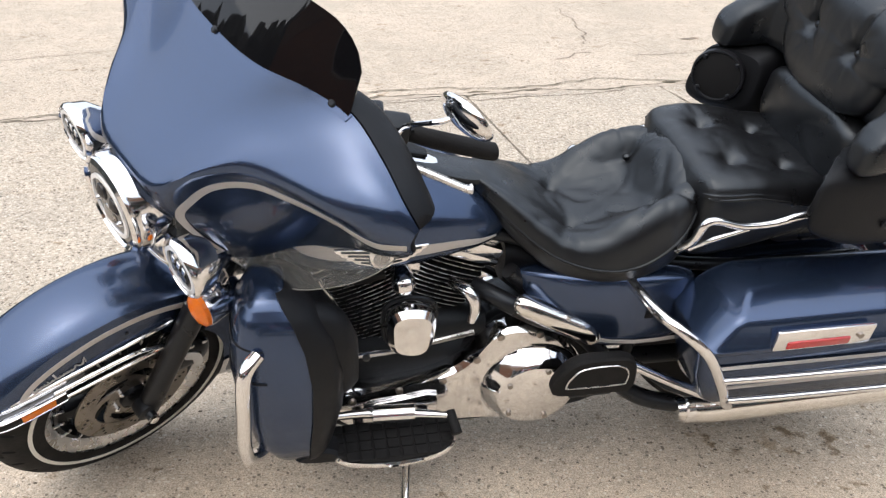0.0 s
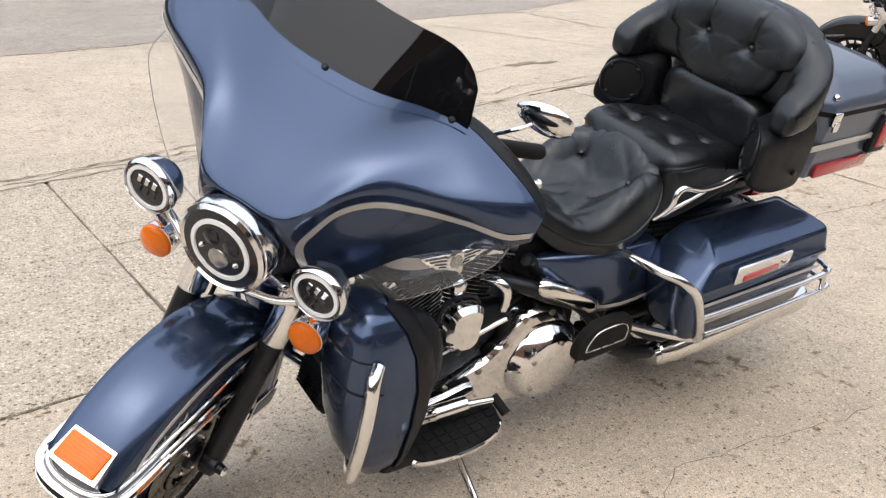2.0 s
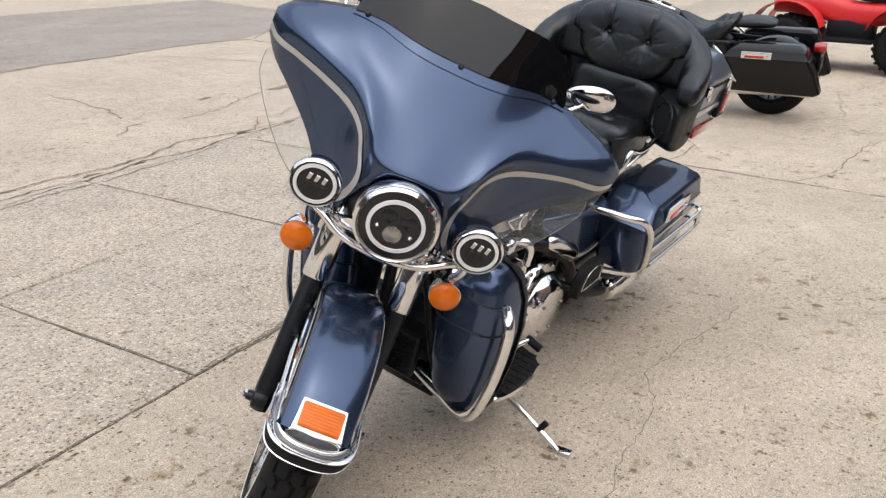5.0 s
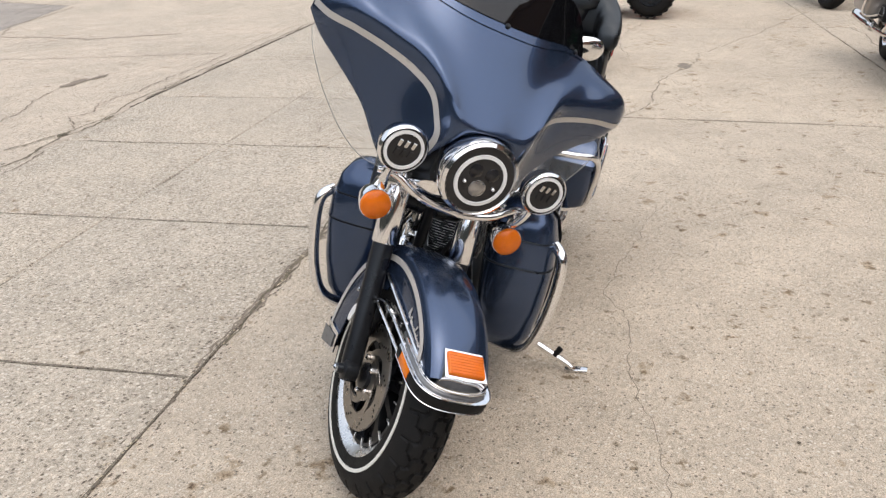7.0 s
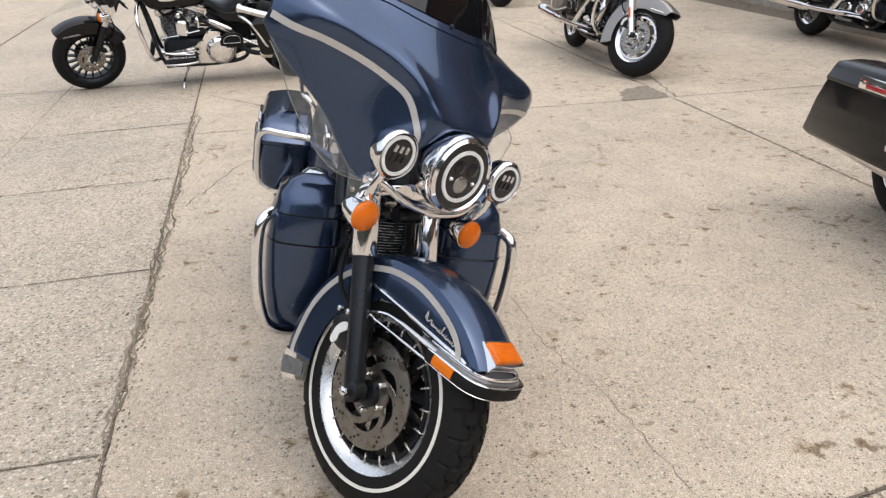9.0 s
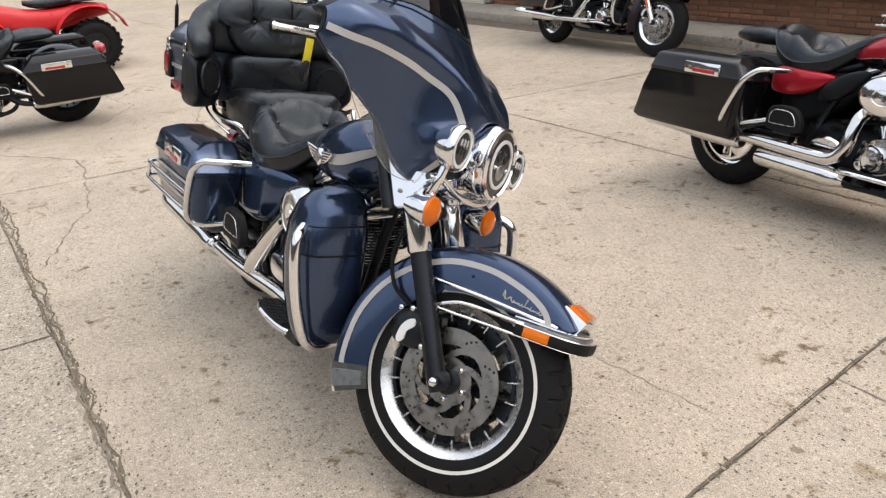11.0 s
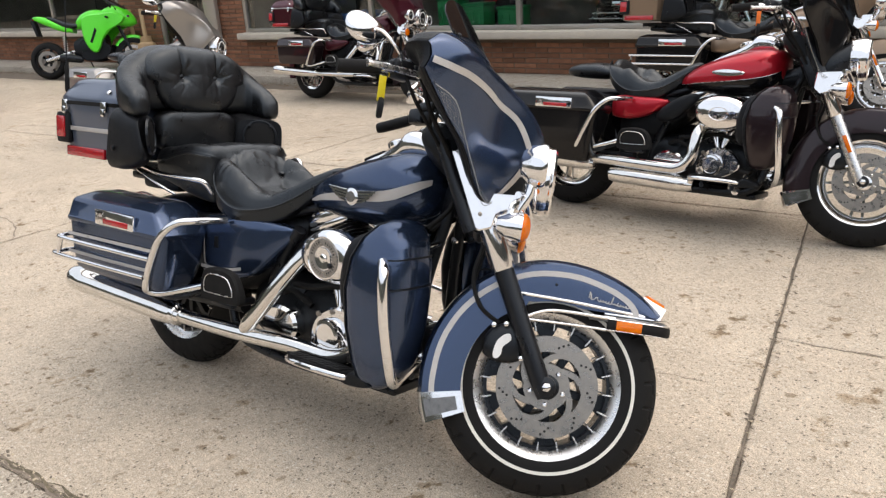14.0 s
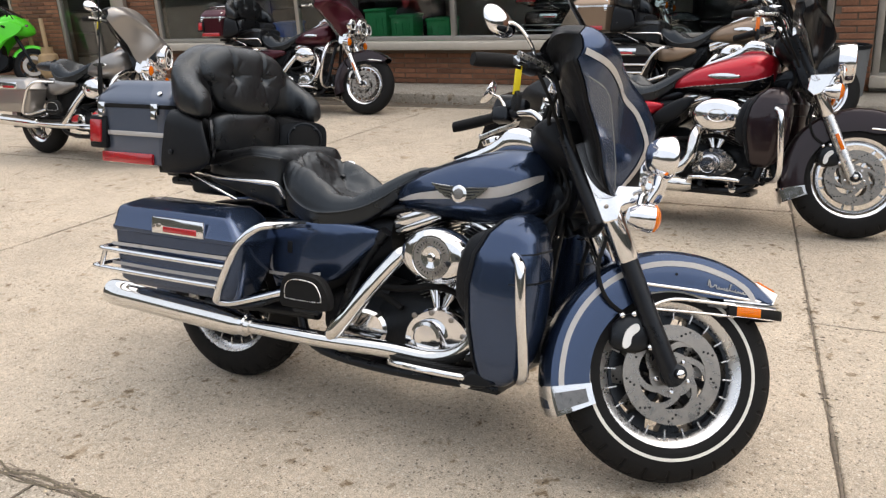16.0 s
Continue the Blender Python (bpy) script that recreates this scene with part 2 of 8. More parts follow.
def sheet(grid, thick):
    """A curved panel from a grid of points, with thickness towards its back."""
    g = np.array([[tuple(p) for p in row] for row in grid], float)
    a, b = g.shape[:2]
    du, dv = np.gradient(g, axis=0), np.gradient(g, axis=1)
    nrm = np.cross(du, dv)
    nrm /= np.maximum(np.linalg.norm(nrm, axis=2, keepdims=True), 1e-9)
    back = g - nrm * thick
    v = [tuple(p) for p in g.reshape(-1, 3)] + [tuple(p) for p in back.reshape(-1, 3)]
    f = []
    o = a * b
    for i in range(a - 1):
        for j in range(b - 1):
            q = (i * b + j, (i + 1) * b + j, (i + 1) * b + j + 1, i * b + j + 1)
            f.append(q)
            f.append(tuple(o + k for k in reversed(q)))
    rim = [i * b for i in range(a)] + [(a - 1) * b + j for j in range(1, b)] + [i * b + b - 1 for i in range(a - 2, -1, -1)] + [j for j in range(b - 2, 0, -1)]
    for k in range(len(rim)):
        p, q = rim[k], rim[(k + 1) % len(rim)]
        f.append((q, p, o + p, o + q))
    return v, f


def part(name, shape, mat, parent=None, label="", m=None, sharp=38):
    """Links a shape as one mesh object under a thing or under a part."""
    if m is not None:
        shape = moved(shape, m)
    me = bpy.data.meshes.new(name)
    me.from_pydata(shape[0], [], shape[1])
    bm = bmesh.new()
    bm.from_mesh(me)
    bmesh.ops.recalc_face_normals(bm, faces=bm.faces[:])
    bm.to_mesh(me)
    bm.free()
    me.polygons.foreach_set("use_smooth", [True] * len(me.polygons))
    me.set_sharp_from_angle(angle=radians(sharp))
    me.materials.append(mat)
    ob = new(name, me)
    ob.parent = parent
    if label:
        tagged(ob, label)
    return ob


def thing(name, label, category, m=None, group="", kind=""):
    ob = new(name)
    ob.empty_display_size = 0.1
    if m is not None:
        ob.matrix_world = m
    return tagged(ob, label, category, group, kind)


# ---- ground: slab axes p (along the shop front) and q (towards the road) ----
LOT = Matrix.Rotation(radians(14), 4, "Z")


def lot(p, q, z=0.0):
    v = LOT @ Vector((p, q, z))
    return (v.x, v.y, v.z)


def concrete(name, light, dark, speck, speck_light, coarse=70.0, pits=0.0, mottle=0.18):
    """Cast concrete: cloudy tone, sand grain, gravel at the surface, dirty pits."""
    m = bpy.data.materials.new(name)
    m.use_nodes = True
    nt = m.node_tree
    b = nt.nodes["Principled BSDF"]
    b.inputs["Roughness"].default_value = 0.88
    b.inputs["Specular IOR Level"].default_value = 0.3
    geo = nt.nodes.new("ShaderNodeNewGeometry")

    def noise_node(scale, detail=5.0, rough=0.6):
        k = nt.nodes.new("ShaderNodeTexNoise")
        k.inputs["Scale"].default_value, k.inputs["Detail"].default_value, k.inputs["Roughness"].default_value = scale, detail, rough
        nt.links.new(geo.outputs["Position"], k.inputs["Vector"])
        return k

    def ramp(src, lo, hi, c0, c1):
        r = nt.nodes.new("ShaderNodeValToRGB")
        r.color_ramp.elements[0].position, r.color_ramp.elements[1].position = lo, hi
        r.color_ramp.elements[0].color, r.color_ramp.elements[1].color = (*c0, 1), (*c1, 1)
        nt.links.new(src, r.inputs[0])
        return r

    def mix(a, bb, fac, mode="MIX"):
        k = nt.nodes.new("ShaderNodeMix")
        k.data_type, k.blend_type = "RGBA", mode
        if isinstance(fac, float):
            k.inputs[0].default_value = fac
        else:
            nt.links.new(fac, k.inputs[0])
        nt.links.new(a, k.inputs[6])
        nt.links.new(bb, k.inputs[7])
        return k.outputs[2]
    big = ramp(noise_node(0.9, 6).outputs["Fac"], 0.35, 0.68, dark, light)
    mid = ramp(noise_node(6.0, 7, 0.72).outputs["Fac"], 0.3, 0.7, (0.84, 0.84, 0.84), (1.1, 1.1, 1.1))
    col = mix(big.outputs[0], mid.outputs[0], 1.0, "MULTIPLY")
    fine = ramp(noise_node(210.0, 4, 0.75).outputs["Fac"], 0.38, 0.62, (0.58, 0.56, 0.54), (1.34, 1.34, 1.34))
    sandy = ramp(noise_node(48.0, 5, 0.75).outputs["Fac"], 0.34, 0.66, (1 - mottle, 1 - mottle, 1 - mottle), (1 + mottle, 1 + mottle, 1 + mottle))
    col = mix(col, sandy.outputs[0], 1.0, "MULTIPLY")
    col = mix(col, fine.outputs[0], 0.9, "MULTIPLY")
    # sand and gravel showing at the worn surface, each grain of its own shade
    warp = noise_node(60.0, 3)
    grit = nt.nodes.new("ShaderNodeMix")
    grit.data_type = "VECTOR"
    grit.inputs[0].default_value = 0.012
    nt.links.new(geo.outputs["Position"], grit.inputs[4])
    nt.links.new(warp.outputs["Color"], grit.inputs[5])
    for grain, share, share_light, strength in ((coarse, speck, speck_light, 1.0), (coarse * 2.3, speck * 0.8, speck_light * 0.8, 0.85)):
        vor = nt.nodes.new("ShaderNodeTexVoronoi")
        vor.inputs["Scale"].default_value = grain
        nt.links.new(grit.outputs[1], vor.inputs["Vector"])
        pick = nt.nodes.new("ShaderNodeSeparateColor")
        nt.links.new(vor.outputs["Color"], pick.inputs[0])
        size = nt.nodes.new("ShaderNodeMath")
        size.operation = "MULTIPLY_ADD"
        size.inputs[1].default_value, size.inputs[2].default_value = 0.30, 0.0
        nt.links.new(pick.outputs[2], size.inputs[0])
        gap = nt.nodes.new("ShaderNodeMath")
        gap.operation = "ADD"
        nt.links.new(vor.outputs["Distance"], gap.inputs[0])
        nt.links.new(size.outputs[0], gap.inputs[1])
        stone = ramp(gap.outputs[0], 0.40, 0.58, (strength,) * 3, (0, 0, 0))
        few = ramp(pick.outputs[0], 1 - share, 1 - share + 0.04, (0, 0, 0), (1, 1, 1))
        fewl = ramp(pick.outputs[1], 1 - share_light, 1 - share_light + 0.04, (0, 0, 0), (1, 1, 1))
        rgbd = ramp(pick.outputs[2], 0.0, 1.0, (0.14, 0.112, 0.085), (0.29, 0.25, 0.20))
        rgbl = ramp(pick.outputs[2], 0.0, 1.0, (0.50, 0.45, 0.375), (0.84, 0.78, 0.68))
        col = mix(col, rgbl.outputs[0], mix(stone.outputs[0], fewl.outputs[0], 1.0, "MULTIPLY"))
        col = mix(col, rgbd.outputs[0], mix(stone.outputs[0], few.outputs[0], 1.0, "MULTIPLY"))
    # ragged pits with dirt in them, thicker in some parts than in others
    where = noise_node(1.3, 4)
    for scale, lo, depth in ((7.0, 0.600, 0.74), (14.0, 0.600, 0.55), (24.0, 0.612, 0.50), (52.0, 0.67, 0.55)):
        spots = noise_node(scale, 4, 0.62)
        shift = nt.nodes.new("ShaderNodeMath")
        shift.operation = "MULTIPLY_ADD"
        shift.inputs[1].default_value, shift.inputs[2].default_value = 0.30, -0.15
        nt.links.new(where.outputs["Fac"], shift.inputs[0])
        tot = nt.nodes.new("ShaderNodeMath")
        tot.operation = "ADD"
        nt.links.new(spots.outputs["Fac"], tot.inputs[0])
        nt.links.new(shift.outputs[0], tot.inputs[1])
        sp = ramp(tot.outputs[0], lo + 0.02 - pits, lo + 0.085 - pits, (1, 1, 1), (depth, depth * 0.92, depth * 0.82))
        col = mix(col, sp.outputs[0], 1.0, "MULTIPLY")
    nt.links.new(col, b.inputs["Base Color"])
    bp = nt.nodes.new("ShaderNodeBump")
    bp.inputs["Strength"].default_value, bp.inputs["Distance"].default_value = 0.5, 0.004
    nt.links.new(fine.outputs[0], bp.inputs["Height"])
    nt.links.new(bp.outputs[0], b.inputs["Normal"])
    return m


CONCRETE = concrete("tan_lot_concrete", (0.60, 0.515, 0.41), (0.49, 0.418, 0.332), 0.16, 0.20, 85.0, 0.002)
APRON = concrete("worn_exposed_concrete", (0.51, 0.445, 0.362), (0.425, 0.374, 0.308), 0.32, 0.50, 66.0, -0.03, 0.28)
ROAD = concrete("worn_road_concrete", (0.56, 0.48, 0.39), (0.46, 0.40, 0.325), 0.20, 0.24, 75.0, -0.02, 0.2)
ASPHALT = concrete("grey_road_asphalt", (0.37, 0.335, 0.30), (0.30, 0.272, 0.245), 0.15, 0.14)
JOINT = material("dirty_joint_filler", (0.155, 0.127, 0.098), 0.95, vary=0.5, scale=12, bump=0.6, bump_scale=90)
CRACK = material("crack_dirt", (0.22, 0.18, 0.14), 0.95, vary=0.5, scale=20, bump=0.5)
SOIL = material("mossy_joint_soil", (0.135, 0.112, 0.075), 0.95, vary=0.6, scale=9, bump=0.7, bump_scale=120)
PATCH = material("grey_patch_mortar", (0.23, 0.195, 0.155), 0.95, vary=0.45, scale=22, bump=0.7, bump_scale=90)


def flat(name, pts, z, mat, label, category):
    me = bpy.data.meshes.new(name)
    me.from_pydata([(*p[:2], z) for p in pts], [], [tuple(range(len(pts)))])
    me.materials.append(mat)
    return tagged(new(name, me), label, category, kind="structure")


ground = flat("ground", [lot(-900, -900), lot(900, -900), lot(900, 900), lot(-900, 900)], -0.0105, JOINT, "dirt and joint filler under the concrete slabs", "ground")


def slab_piece(corners, mat, name="slab", gap=0.0032, drop=0.0):
    """One cast slab with rounded arrises and a slightly worn rim."""
    c = [Vector(lot(*q)) for q in corners]
    mid = sum(c, Vector()) / len(c)
    line = []
    for i, a in enumerate(c):
        b = c[(i + 1) % len(c)]
        steps = max(2, min(160, int((b - a).length / 0.03)))
        side = (b - a).cross(Vector((0, 0, 1))).normalized()
        for k in range(steps):
            q = a.lerp(b, k / steps)
            wob = 0.0035 * noise.noise(q * 16) + 0.003 * noise.noise(q * 5) + 0.016 * max(0.0, noise.noise(q * 3.1 + Vector((7, 3, 1))) - 0.22)
            line.append(q - side * (gap + wob))
    n = len(line)
    rings = []
    for inset, z in ((0.0, -0.03), (0.0, -0.008), (0.004, -0.002), (0.012, 0.0)):
        rings.append([(p + (mid - p).normalized() * inset).xy.to_tuple() + (z - drop,) for p in line])
    v = [p for r in rings for p in r]
    f = []
    for i in range(3):
        for j in range(n):
            k = (j + 1) % n
            f.append((i * n + j, (i + 1) * n + j, (i + 1) * n + k, i * n + k))
    f.append(tuple(range(3 * n, 4 * n)))
    part(name, (v, f), mat, ground, sharp=60)


def col_left(q):
    return -0.61 - 0.129 * q


def col_right(q):
    return 3.6 + 0.08 * q


Q_NEAR, Q_STRIP, Q_MID, Q_ROAD = -3.95, 2.555, 3.74, 4.93
slab_piece([(col_left(-1.0), -1.0), (col_right(-1.0), -1.0), (col_right(Q_STRIP), Q_STRIP), (col_left(Q_STRIP), Q_STRIP)], CONCRETE)
slab_piece([(col_left(Q_NEAR), Q_NEAR), (col_right(Q_NEAR), Q_NEAR), (col_right(-1.0), -1.0), (col_left(-1.0), -1.0)], CONCRETE)
for lo, hi in ((Q_NEAR, -1.0), (-1.0, Q_STRIP)):
    slab_piece([(col_right(lo), lo), (7.9, lo), (7.9, hi), (col_right(hi), hi)], CONCRETE)
    slab_piece([(7.9, lo), (12.2, lo), (12.2, hi), (7.9, hi)], CONCRETE)
    slab_piece([(12.2, lo), (30.0, lo), (30.0, hi), (12.2, hi)], CONCRETE)
for lo, hi in ((Q_NEAR, -1.9), (-1.9, 0.55), (0.55, Q_STRIP)):
    slab_piece([(-4.7, lo), (col_left(lo), lo), (col_left(hi), hi), (-4.7, hi)], CONCRETE)
    slab_piece([(-9.0, lo), (-4.7, lo), (-4.7, hi), (-9.0, hi)], CONCRETE)
ACROSS = [0.045 + 1.365 * k for k in range(-5, 4)] + [5.84, 7.3, 8.7, 10.1, 11.5, 12.33]
for a, b in zip(ACROSS, ACROSS[1:]):
    slab_piece([(a, Q_STRIP), (b, Q_STRIP), (b, Q_MID), (a, Q_MID)], APRON, gap=0.0016)
    slab_piece([(a, Q_MID), (b, Q_MID), (b, Q_ROAD + 0.03 * (b - 1)), (a, Q_ROAD + 0.03 * (a - 1))], APRON)
slab_piece([(12.33, Q_STRIP), (30, Q_STRIP), (30, 5.8), (12.33, 5.3)], APRON)

flat("road", [lot(-40, Q_ROAD - 1.2), lot(60, Q_ROAD + 1.8), lot(60, 15.3), lot(-40, 15.3)], -0.005, ROAD, "worn pale concrete gutter lane of the road", "road")
flat("road", [lot(-60, 9.25), lot(6.6, 9.36), lot(7.4, 9.3), lot(9.0, 9.8), lot(10.7, 10.35), lot(12.4, 15.3), lot(-60, 15.3)], -0.0025, ASPHALT, "grey worn asphalt road lane", "road")
flat("road", [lot(-60, 15.3), lot(120, 15.3), lot(120, 60), lot(-60, 60)], -0.006, ROAD, "pale concrete far road lane", "road")


def crack(pts, width=0.008, name="crack", mat=None, z=0.0015, seed=0, label="ragged dirt-filled crack in the concrete", wander=0.014):
    """A ragged ribbon of dirt along a line given in slab axes."""
    rng = random.Random(seed)
    base = [Vector((p[0], p[1], 0)) for p in pts]
    line = []
    for a, b in zip(base, base[1:]):
        k = max(2, int((b - a).length / 0.035))
        for i in range(k):
            line.append(a.lerp(b, i / k))
    line.append(base[-1])
    v, f = [], []
    off = 0.0
    for i, p in enumerate(line):
        d = (line[min(i + 1, len(line) - 1)] - line[max(i - 1, 0)]).normalized()
        s = Vector((-d.y, d.x, 0))
        off = 0.86 * off + rng.uniform(-wander, wander)
        w = width * rng.uniform(0.3, 1.1) * (0.35 if i in (0, len(line) - 1) else 1)
        for side in (-1, 1):
            q = p + s * (off + side * w * 0.5)
            v.append(lot(q.x, q.y, z))
        if i:
            f.append((2 * i - 2, 2 * i - 1, 2 * i + 1, 2 * i))
    me = bpy.data.meshes.new(name)
    me.from_pydata(v, [], f)
    me.materials.append(mat or CRACK)
    return tagged(new(name, me), label, "crack", kind="structure")


crack([(-0.60, 1.00), (-0.22, 1.02), (0.07, 1.09), (0.65, 1.12), (0.86, 1.21), (1.15, 1.13), (1.9, 1.0)], 0.0042, seed=1)
crack([(-0.6, -0.95), (0.3, -0.8), (1.26, -0.93)], 0.005, seed=12)
crack([(3.7, 1.16), (3.95, 0.99), (4.91, 0.83), (6.0, 0.47), (6.24, 0.43), (7.94, -0.48), (9.87, -1.41)], 0.014, seed=2)
crack([(4.99, 2.37), (4.33, 1.95), (3.71, 2.0), (3.74, 1.58)], 0.016, seed=3)
crack([(2.2, 2.50), (3.0, 2.1), (3.71, 2.0)], 0.012, seed=4)
crack([(3.5, -1.05), (4.4, -1.2), (5.4, -1.25), (7.9, -1.3)], 0.02, seed=5)
crack([(-0.75, 0.56), (-1.4, 0.50), (-2.6, 0.52)], 0.007, seed=6)
crack([(5.4, 1.6), (6.1, 1.1), (7.2, 1.3), (8.4, 0.9)], 0.012, seed=7)
# cracks in the road: along the asphalt's edge, across the gutter lane, and beyond
for i, (w, line) in enumerate((
        (0.05, ((-6.0, 9.2), (0.4, 9.28), (4.3, 9.34), (6.65, 9.36), (7.4, 9.2), (7.27, 8.26), (7.15, 7.6), (7.6, 6.6))),
        (0.03, ((7.5, 9.15), (8.36, 9.64), (9.7, 9.9), (10.6, 10.2))), (0.05, ((12.4, 15.3), (11.9, 13.6), (11.3, 11.9), (10.7, 10.35))),
        (0.02, ((3.1, 7.75), (3.04, 7.2), (2.92, 6.55), (2.72, 6.2))), (0.015, ((2.33, 5.76), (2.57, 5.94), (2.8, 5.97))),
        (0.016, ((3.0, 5.8), (3.47, 5.83), (3.91, 6.05), (4.3, 6.1))), (0.012, ((4.7, 8.0), (4.59, 7.5))), (0.014, ((0.2, 8.6), (0.1, 7.4), (-0.4, 6.6), (-0.3, 5.7))), (0.012, ((-0.4, 6.6), (-1.6, 6.3), (-2.6, 6.5))),
        (0.02, ((5.5, 8.9), (5.9, 7.0), (6.2, 5.4))), (0.02, ((3.0, 11.0), (5.5, 12.0), (8.0, 12.5))), (0.02, ((-5.0, 12.0), (2.0, 11.4))))):
    crack(line, w, seed=20 + i, z=-0.0015, label="ragged dirt-filled crack in the road surface", wander=0.02)
# dirt and grass spilling out of the joints
for i, (a, b) in enumerate((((col_left(1.9), 1.9), (col_left(-1.0), -1.0)), ((col_left(-1.0), -1.0), (col_left(-3.5), -3.5)), ((-0.9, Q_STRIP), (3.7, Q_STRIP)), ((3.7, Q_STRIP), (7.0, Q_STRIP)), ((0.045, Q_STRIP), (0.045, Q_MID)), ((1.41, Q_STRIP), (1.41, 4.8)), ((2.775, Q_STRIP), (2.775, 4.8)), ((4.14, Q_STRIP), (4.14, 4.8)), ((5.84, Q_STRIP), (5.84, 4.9)), ((-0.5, -1.0), (3.5, -1.0)), ((col_right(2.5), 2.5), (col_right(-1), -1.0)), ((col_right(-1), -1.0), (col_right(-3.6), -3.6)), ((3.6, -1.0), (7.8, -1.0)))):
    crack([a, ((a[0] + b[0]) / 2, (a[1] + b[1]) / 2), b], 0.010, seed=70 + i, mat=JOINT, z=0.0012, label="dirt spilling from a joint between concrete slabs", wander=0.002)
crack([(5.80, 2.6), (5.88, 3.7), (5.99, 4.85)], 0.018, seed=95, mat=JOINT, z=0.0016, label="dirt spilling from a joint between concrete slabs", wander=0.003)
# the broken edge between the lot and its outer strip, filled with mossy soil
for i in range(4):
    crack([(0.1 + 0.13 * i, Q_STRIP + 0.012 - 0.008 * i), (1.2, Q_STRIP - 0.004 - 0.006 * i), (2.4, Q_STRIP - 0.012 - 0.010 * i), (3.3, Q_STRIP - 0.010 - 0.012 * i), (4.4, Q_STRIP + 0.005 - 0.016 * i)], 0.013, seed=130 + i, mat=SOIL if i % 2 else CRACK, z=0.0014 + 0.0002 * i, label="mossy soil in a broken joint between concrete slabs", wander=0.013)
# the broken joint between the lot and the road: dusty bands and thin dark strands that part and meet
DUST = material("dusty_crack_filling", (0.40, 0.34, 0.275), 0.95, vary=0.4, scale=14, bump=0.6, bump_scale=90)
for i, (w, mat, line) in enumerate((
        (0.09, DUST, ((-6.0, 4.74), (-1.0, 4.86), (1.4, 4.96), (2.6, 4.98), (3.3, 4.98), (4.4, 5.1), (9.5, 5.22))),
        (0.018, SOIL, ((-6.0, 4.75), (-1.0, 4.90), (1.2, 5.14), (1.55, 5.08), (1.96, 5.09), (2.49, 5.19), (2.89, 5.04), (3.35, 4.97), (4.03, 5.10), (4.5, 5.12), (9.5, 5.24))),
        (0.024, SOIL, ((-6.0, 4.69), (-1.0, 4.83), (1.1, 5.0), (1.42, 4.92), (1.81, 4.98), (2.38, 4.92), (2.7, 4.99), (2.94, 5.01), (3.3, 4.96))),
        (0.014, CRACK, ((3.04, 5.06), (3.37, 5.31), (3.56, 5.22), (3.85, 5.34), (4.3, 5.28), (9.5, 5.36))),
        (0.016, CRACK, ((-3.0, 4.80), (0.4, 4.86), (1.36, 4.82), (1.58, 4.82), (2.05, 4.84), (2.5, 4.90))))):
    crack(line, w, seed=40 + i, mat=mat, z=0.0018 + 0.0003 * i, wander=0.016, label="ragged dirt-filled joint between the lot and the road")
for k, (p, q) in enumerate(((3.38, 4.97), (1.5, 4.98), (2.9, 5.02))):
    crack([(p - 0.07, q - 0.01), (p, q + 0.01), (p + 0.08, q)], 0.05, seed=60 + k, mat=SOIL, z=0.0036, wander=0.01, label="mossy soil in the joint beside the road")


def blotch(p, q, r, seed, mat, label, squash=0.5):
    rng = random.Random(seed)
    n = 22
    v = [lot(p, q, 0.0012)]
    for k in range(n):
        a = 2 * math.pi * k / n
        w = r * rng.uniform(0.6, 1.15)
        v.append(lot(p + w * math.cos(a), q + w * squash * math.sin(a), 0.0012))
    me = bpy.data.meshes.new("patch")
    me.from_pydata(v, [], [(0, 1 + k, 1 + (k + 1) % n) for k in range(n)])
    me.materials.append(mat)
    tagged(new("patch", me), label, "patch", kind="structure")


quarter = random.Random(3)
qv = [lot(3.535, -0.995, 0.0012)] + [lot(3.535 + 0.42 * quarter.uniform(0.93, 1.06) * math.cos(radians(6 * k)), -0.995 + 0.36 * quarter.uniform(0.92, 1.06) * math.sin(radians(6 * k)), 0.0012) for k in range(16)]
corner = bpy.data.meshes.new("patch")
corner.from_pydata(qv, [], [(0, k, k + 1) for k in range(1, 16)])
corner.materials.append(PATCH)
tagged(new("patch", corner), "dark worn corner of a slab at the crossing of the joints", "patch", kind="structure")
for k, (p, q, r) in enumerate(((4.62, 6.1, 0.22), (4.9, 6.03, 0.14), (3.75, 6.3, 0.10))):
    blotch(p, q, r, 5 + 10 * k, CRACK, "old stain on the road", 0.3)
blotch(5.6, 0.62, 0.14, 6, PATCH, "dark grey mortar patch in the cracked concrete")

# leaf crumbs, pebbles and dirt lying about
PEBBLE = material("dark_debris", (0.09, 0.07, 0.05), 0.9, vary=0.5, scale=60)
rng = random.Random(11)
pv, pf = [], []
for k in range(320):
    near = rng.random() < 0.75
    p, q = (rng.uniform(-2.0, 5.5), rng.uniform(-1.5, 2.9)) if near else (rng.uniform(-3, 10), rng.uniform(-3.5, 5))
    s = rng.uniform(0.002, 0.0065) * (1.7 if rng.random() < 0.06 else 1)
    c = Vector(lot(p, q, 0.0))
    a = rng.uniform(0, 6.28)
    o = len(pv)
    for i in range(5):
        t = a + i * 1.2566
        w = s * rng.uniform(0.7, 1.3)
        pv.append((c.x + w * math.cos(t), c.y + 0.7 * w * math.sin(t), 0.0005))
    pv.append((c.x, c.y, s * 0.6))
    pf += [(o + i, o + (i + 1) % 5, o + 5) for i in range(5)]
debris = bpy.data.meshes.new("debris")
debris.from_pydata(pv, [], pf)
debris.materials.append(PEBBLE)
tagged(new("debris", debris), "dark crumbs and pebbles scattered on the concrete", "debris", kind="stuff")
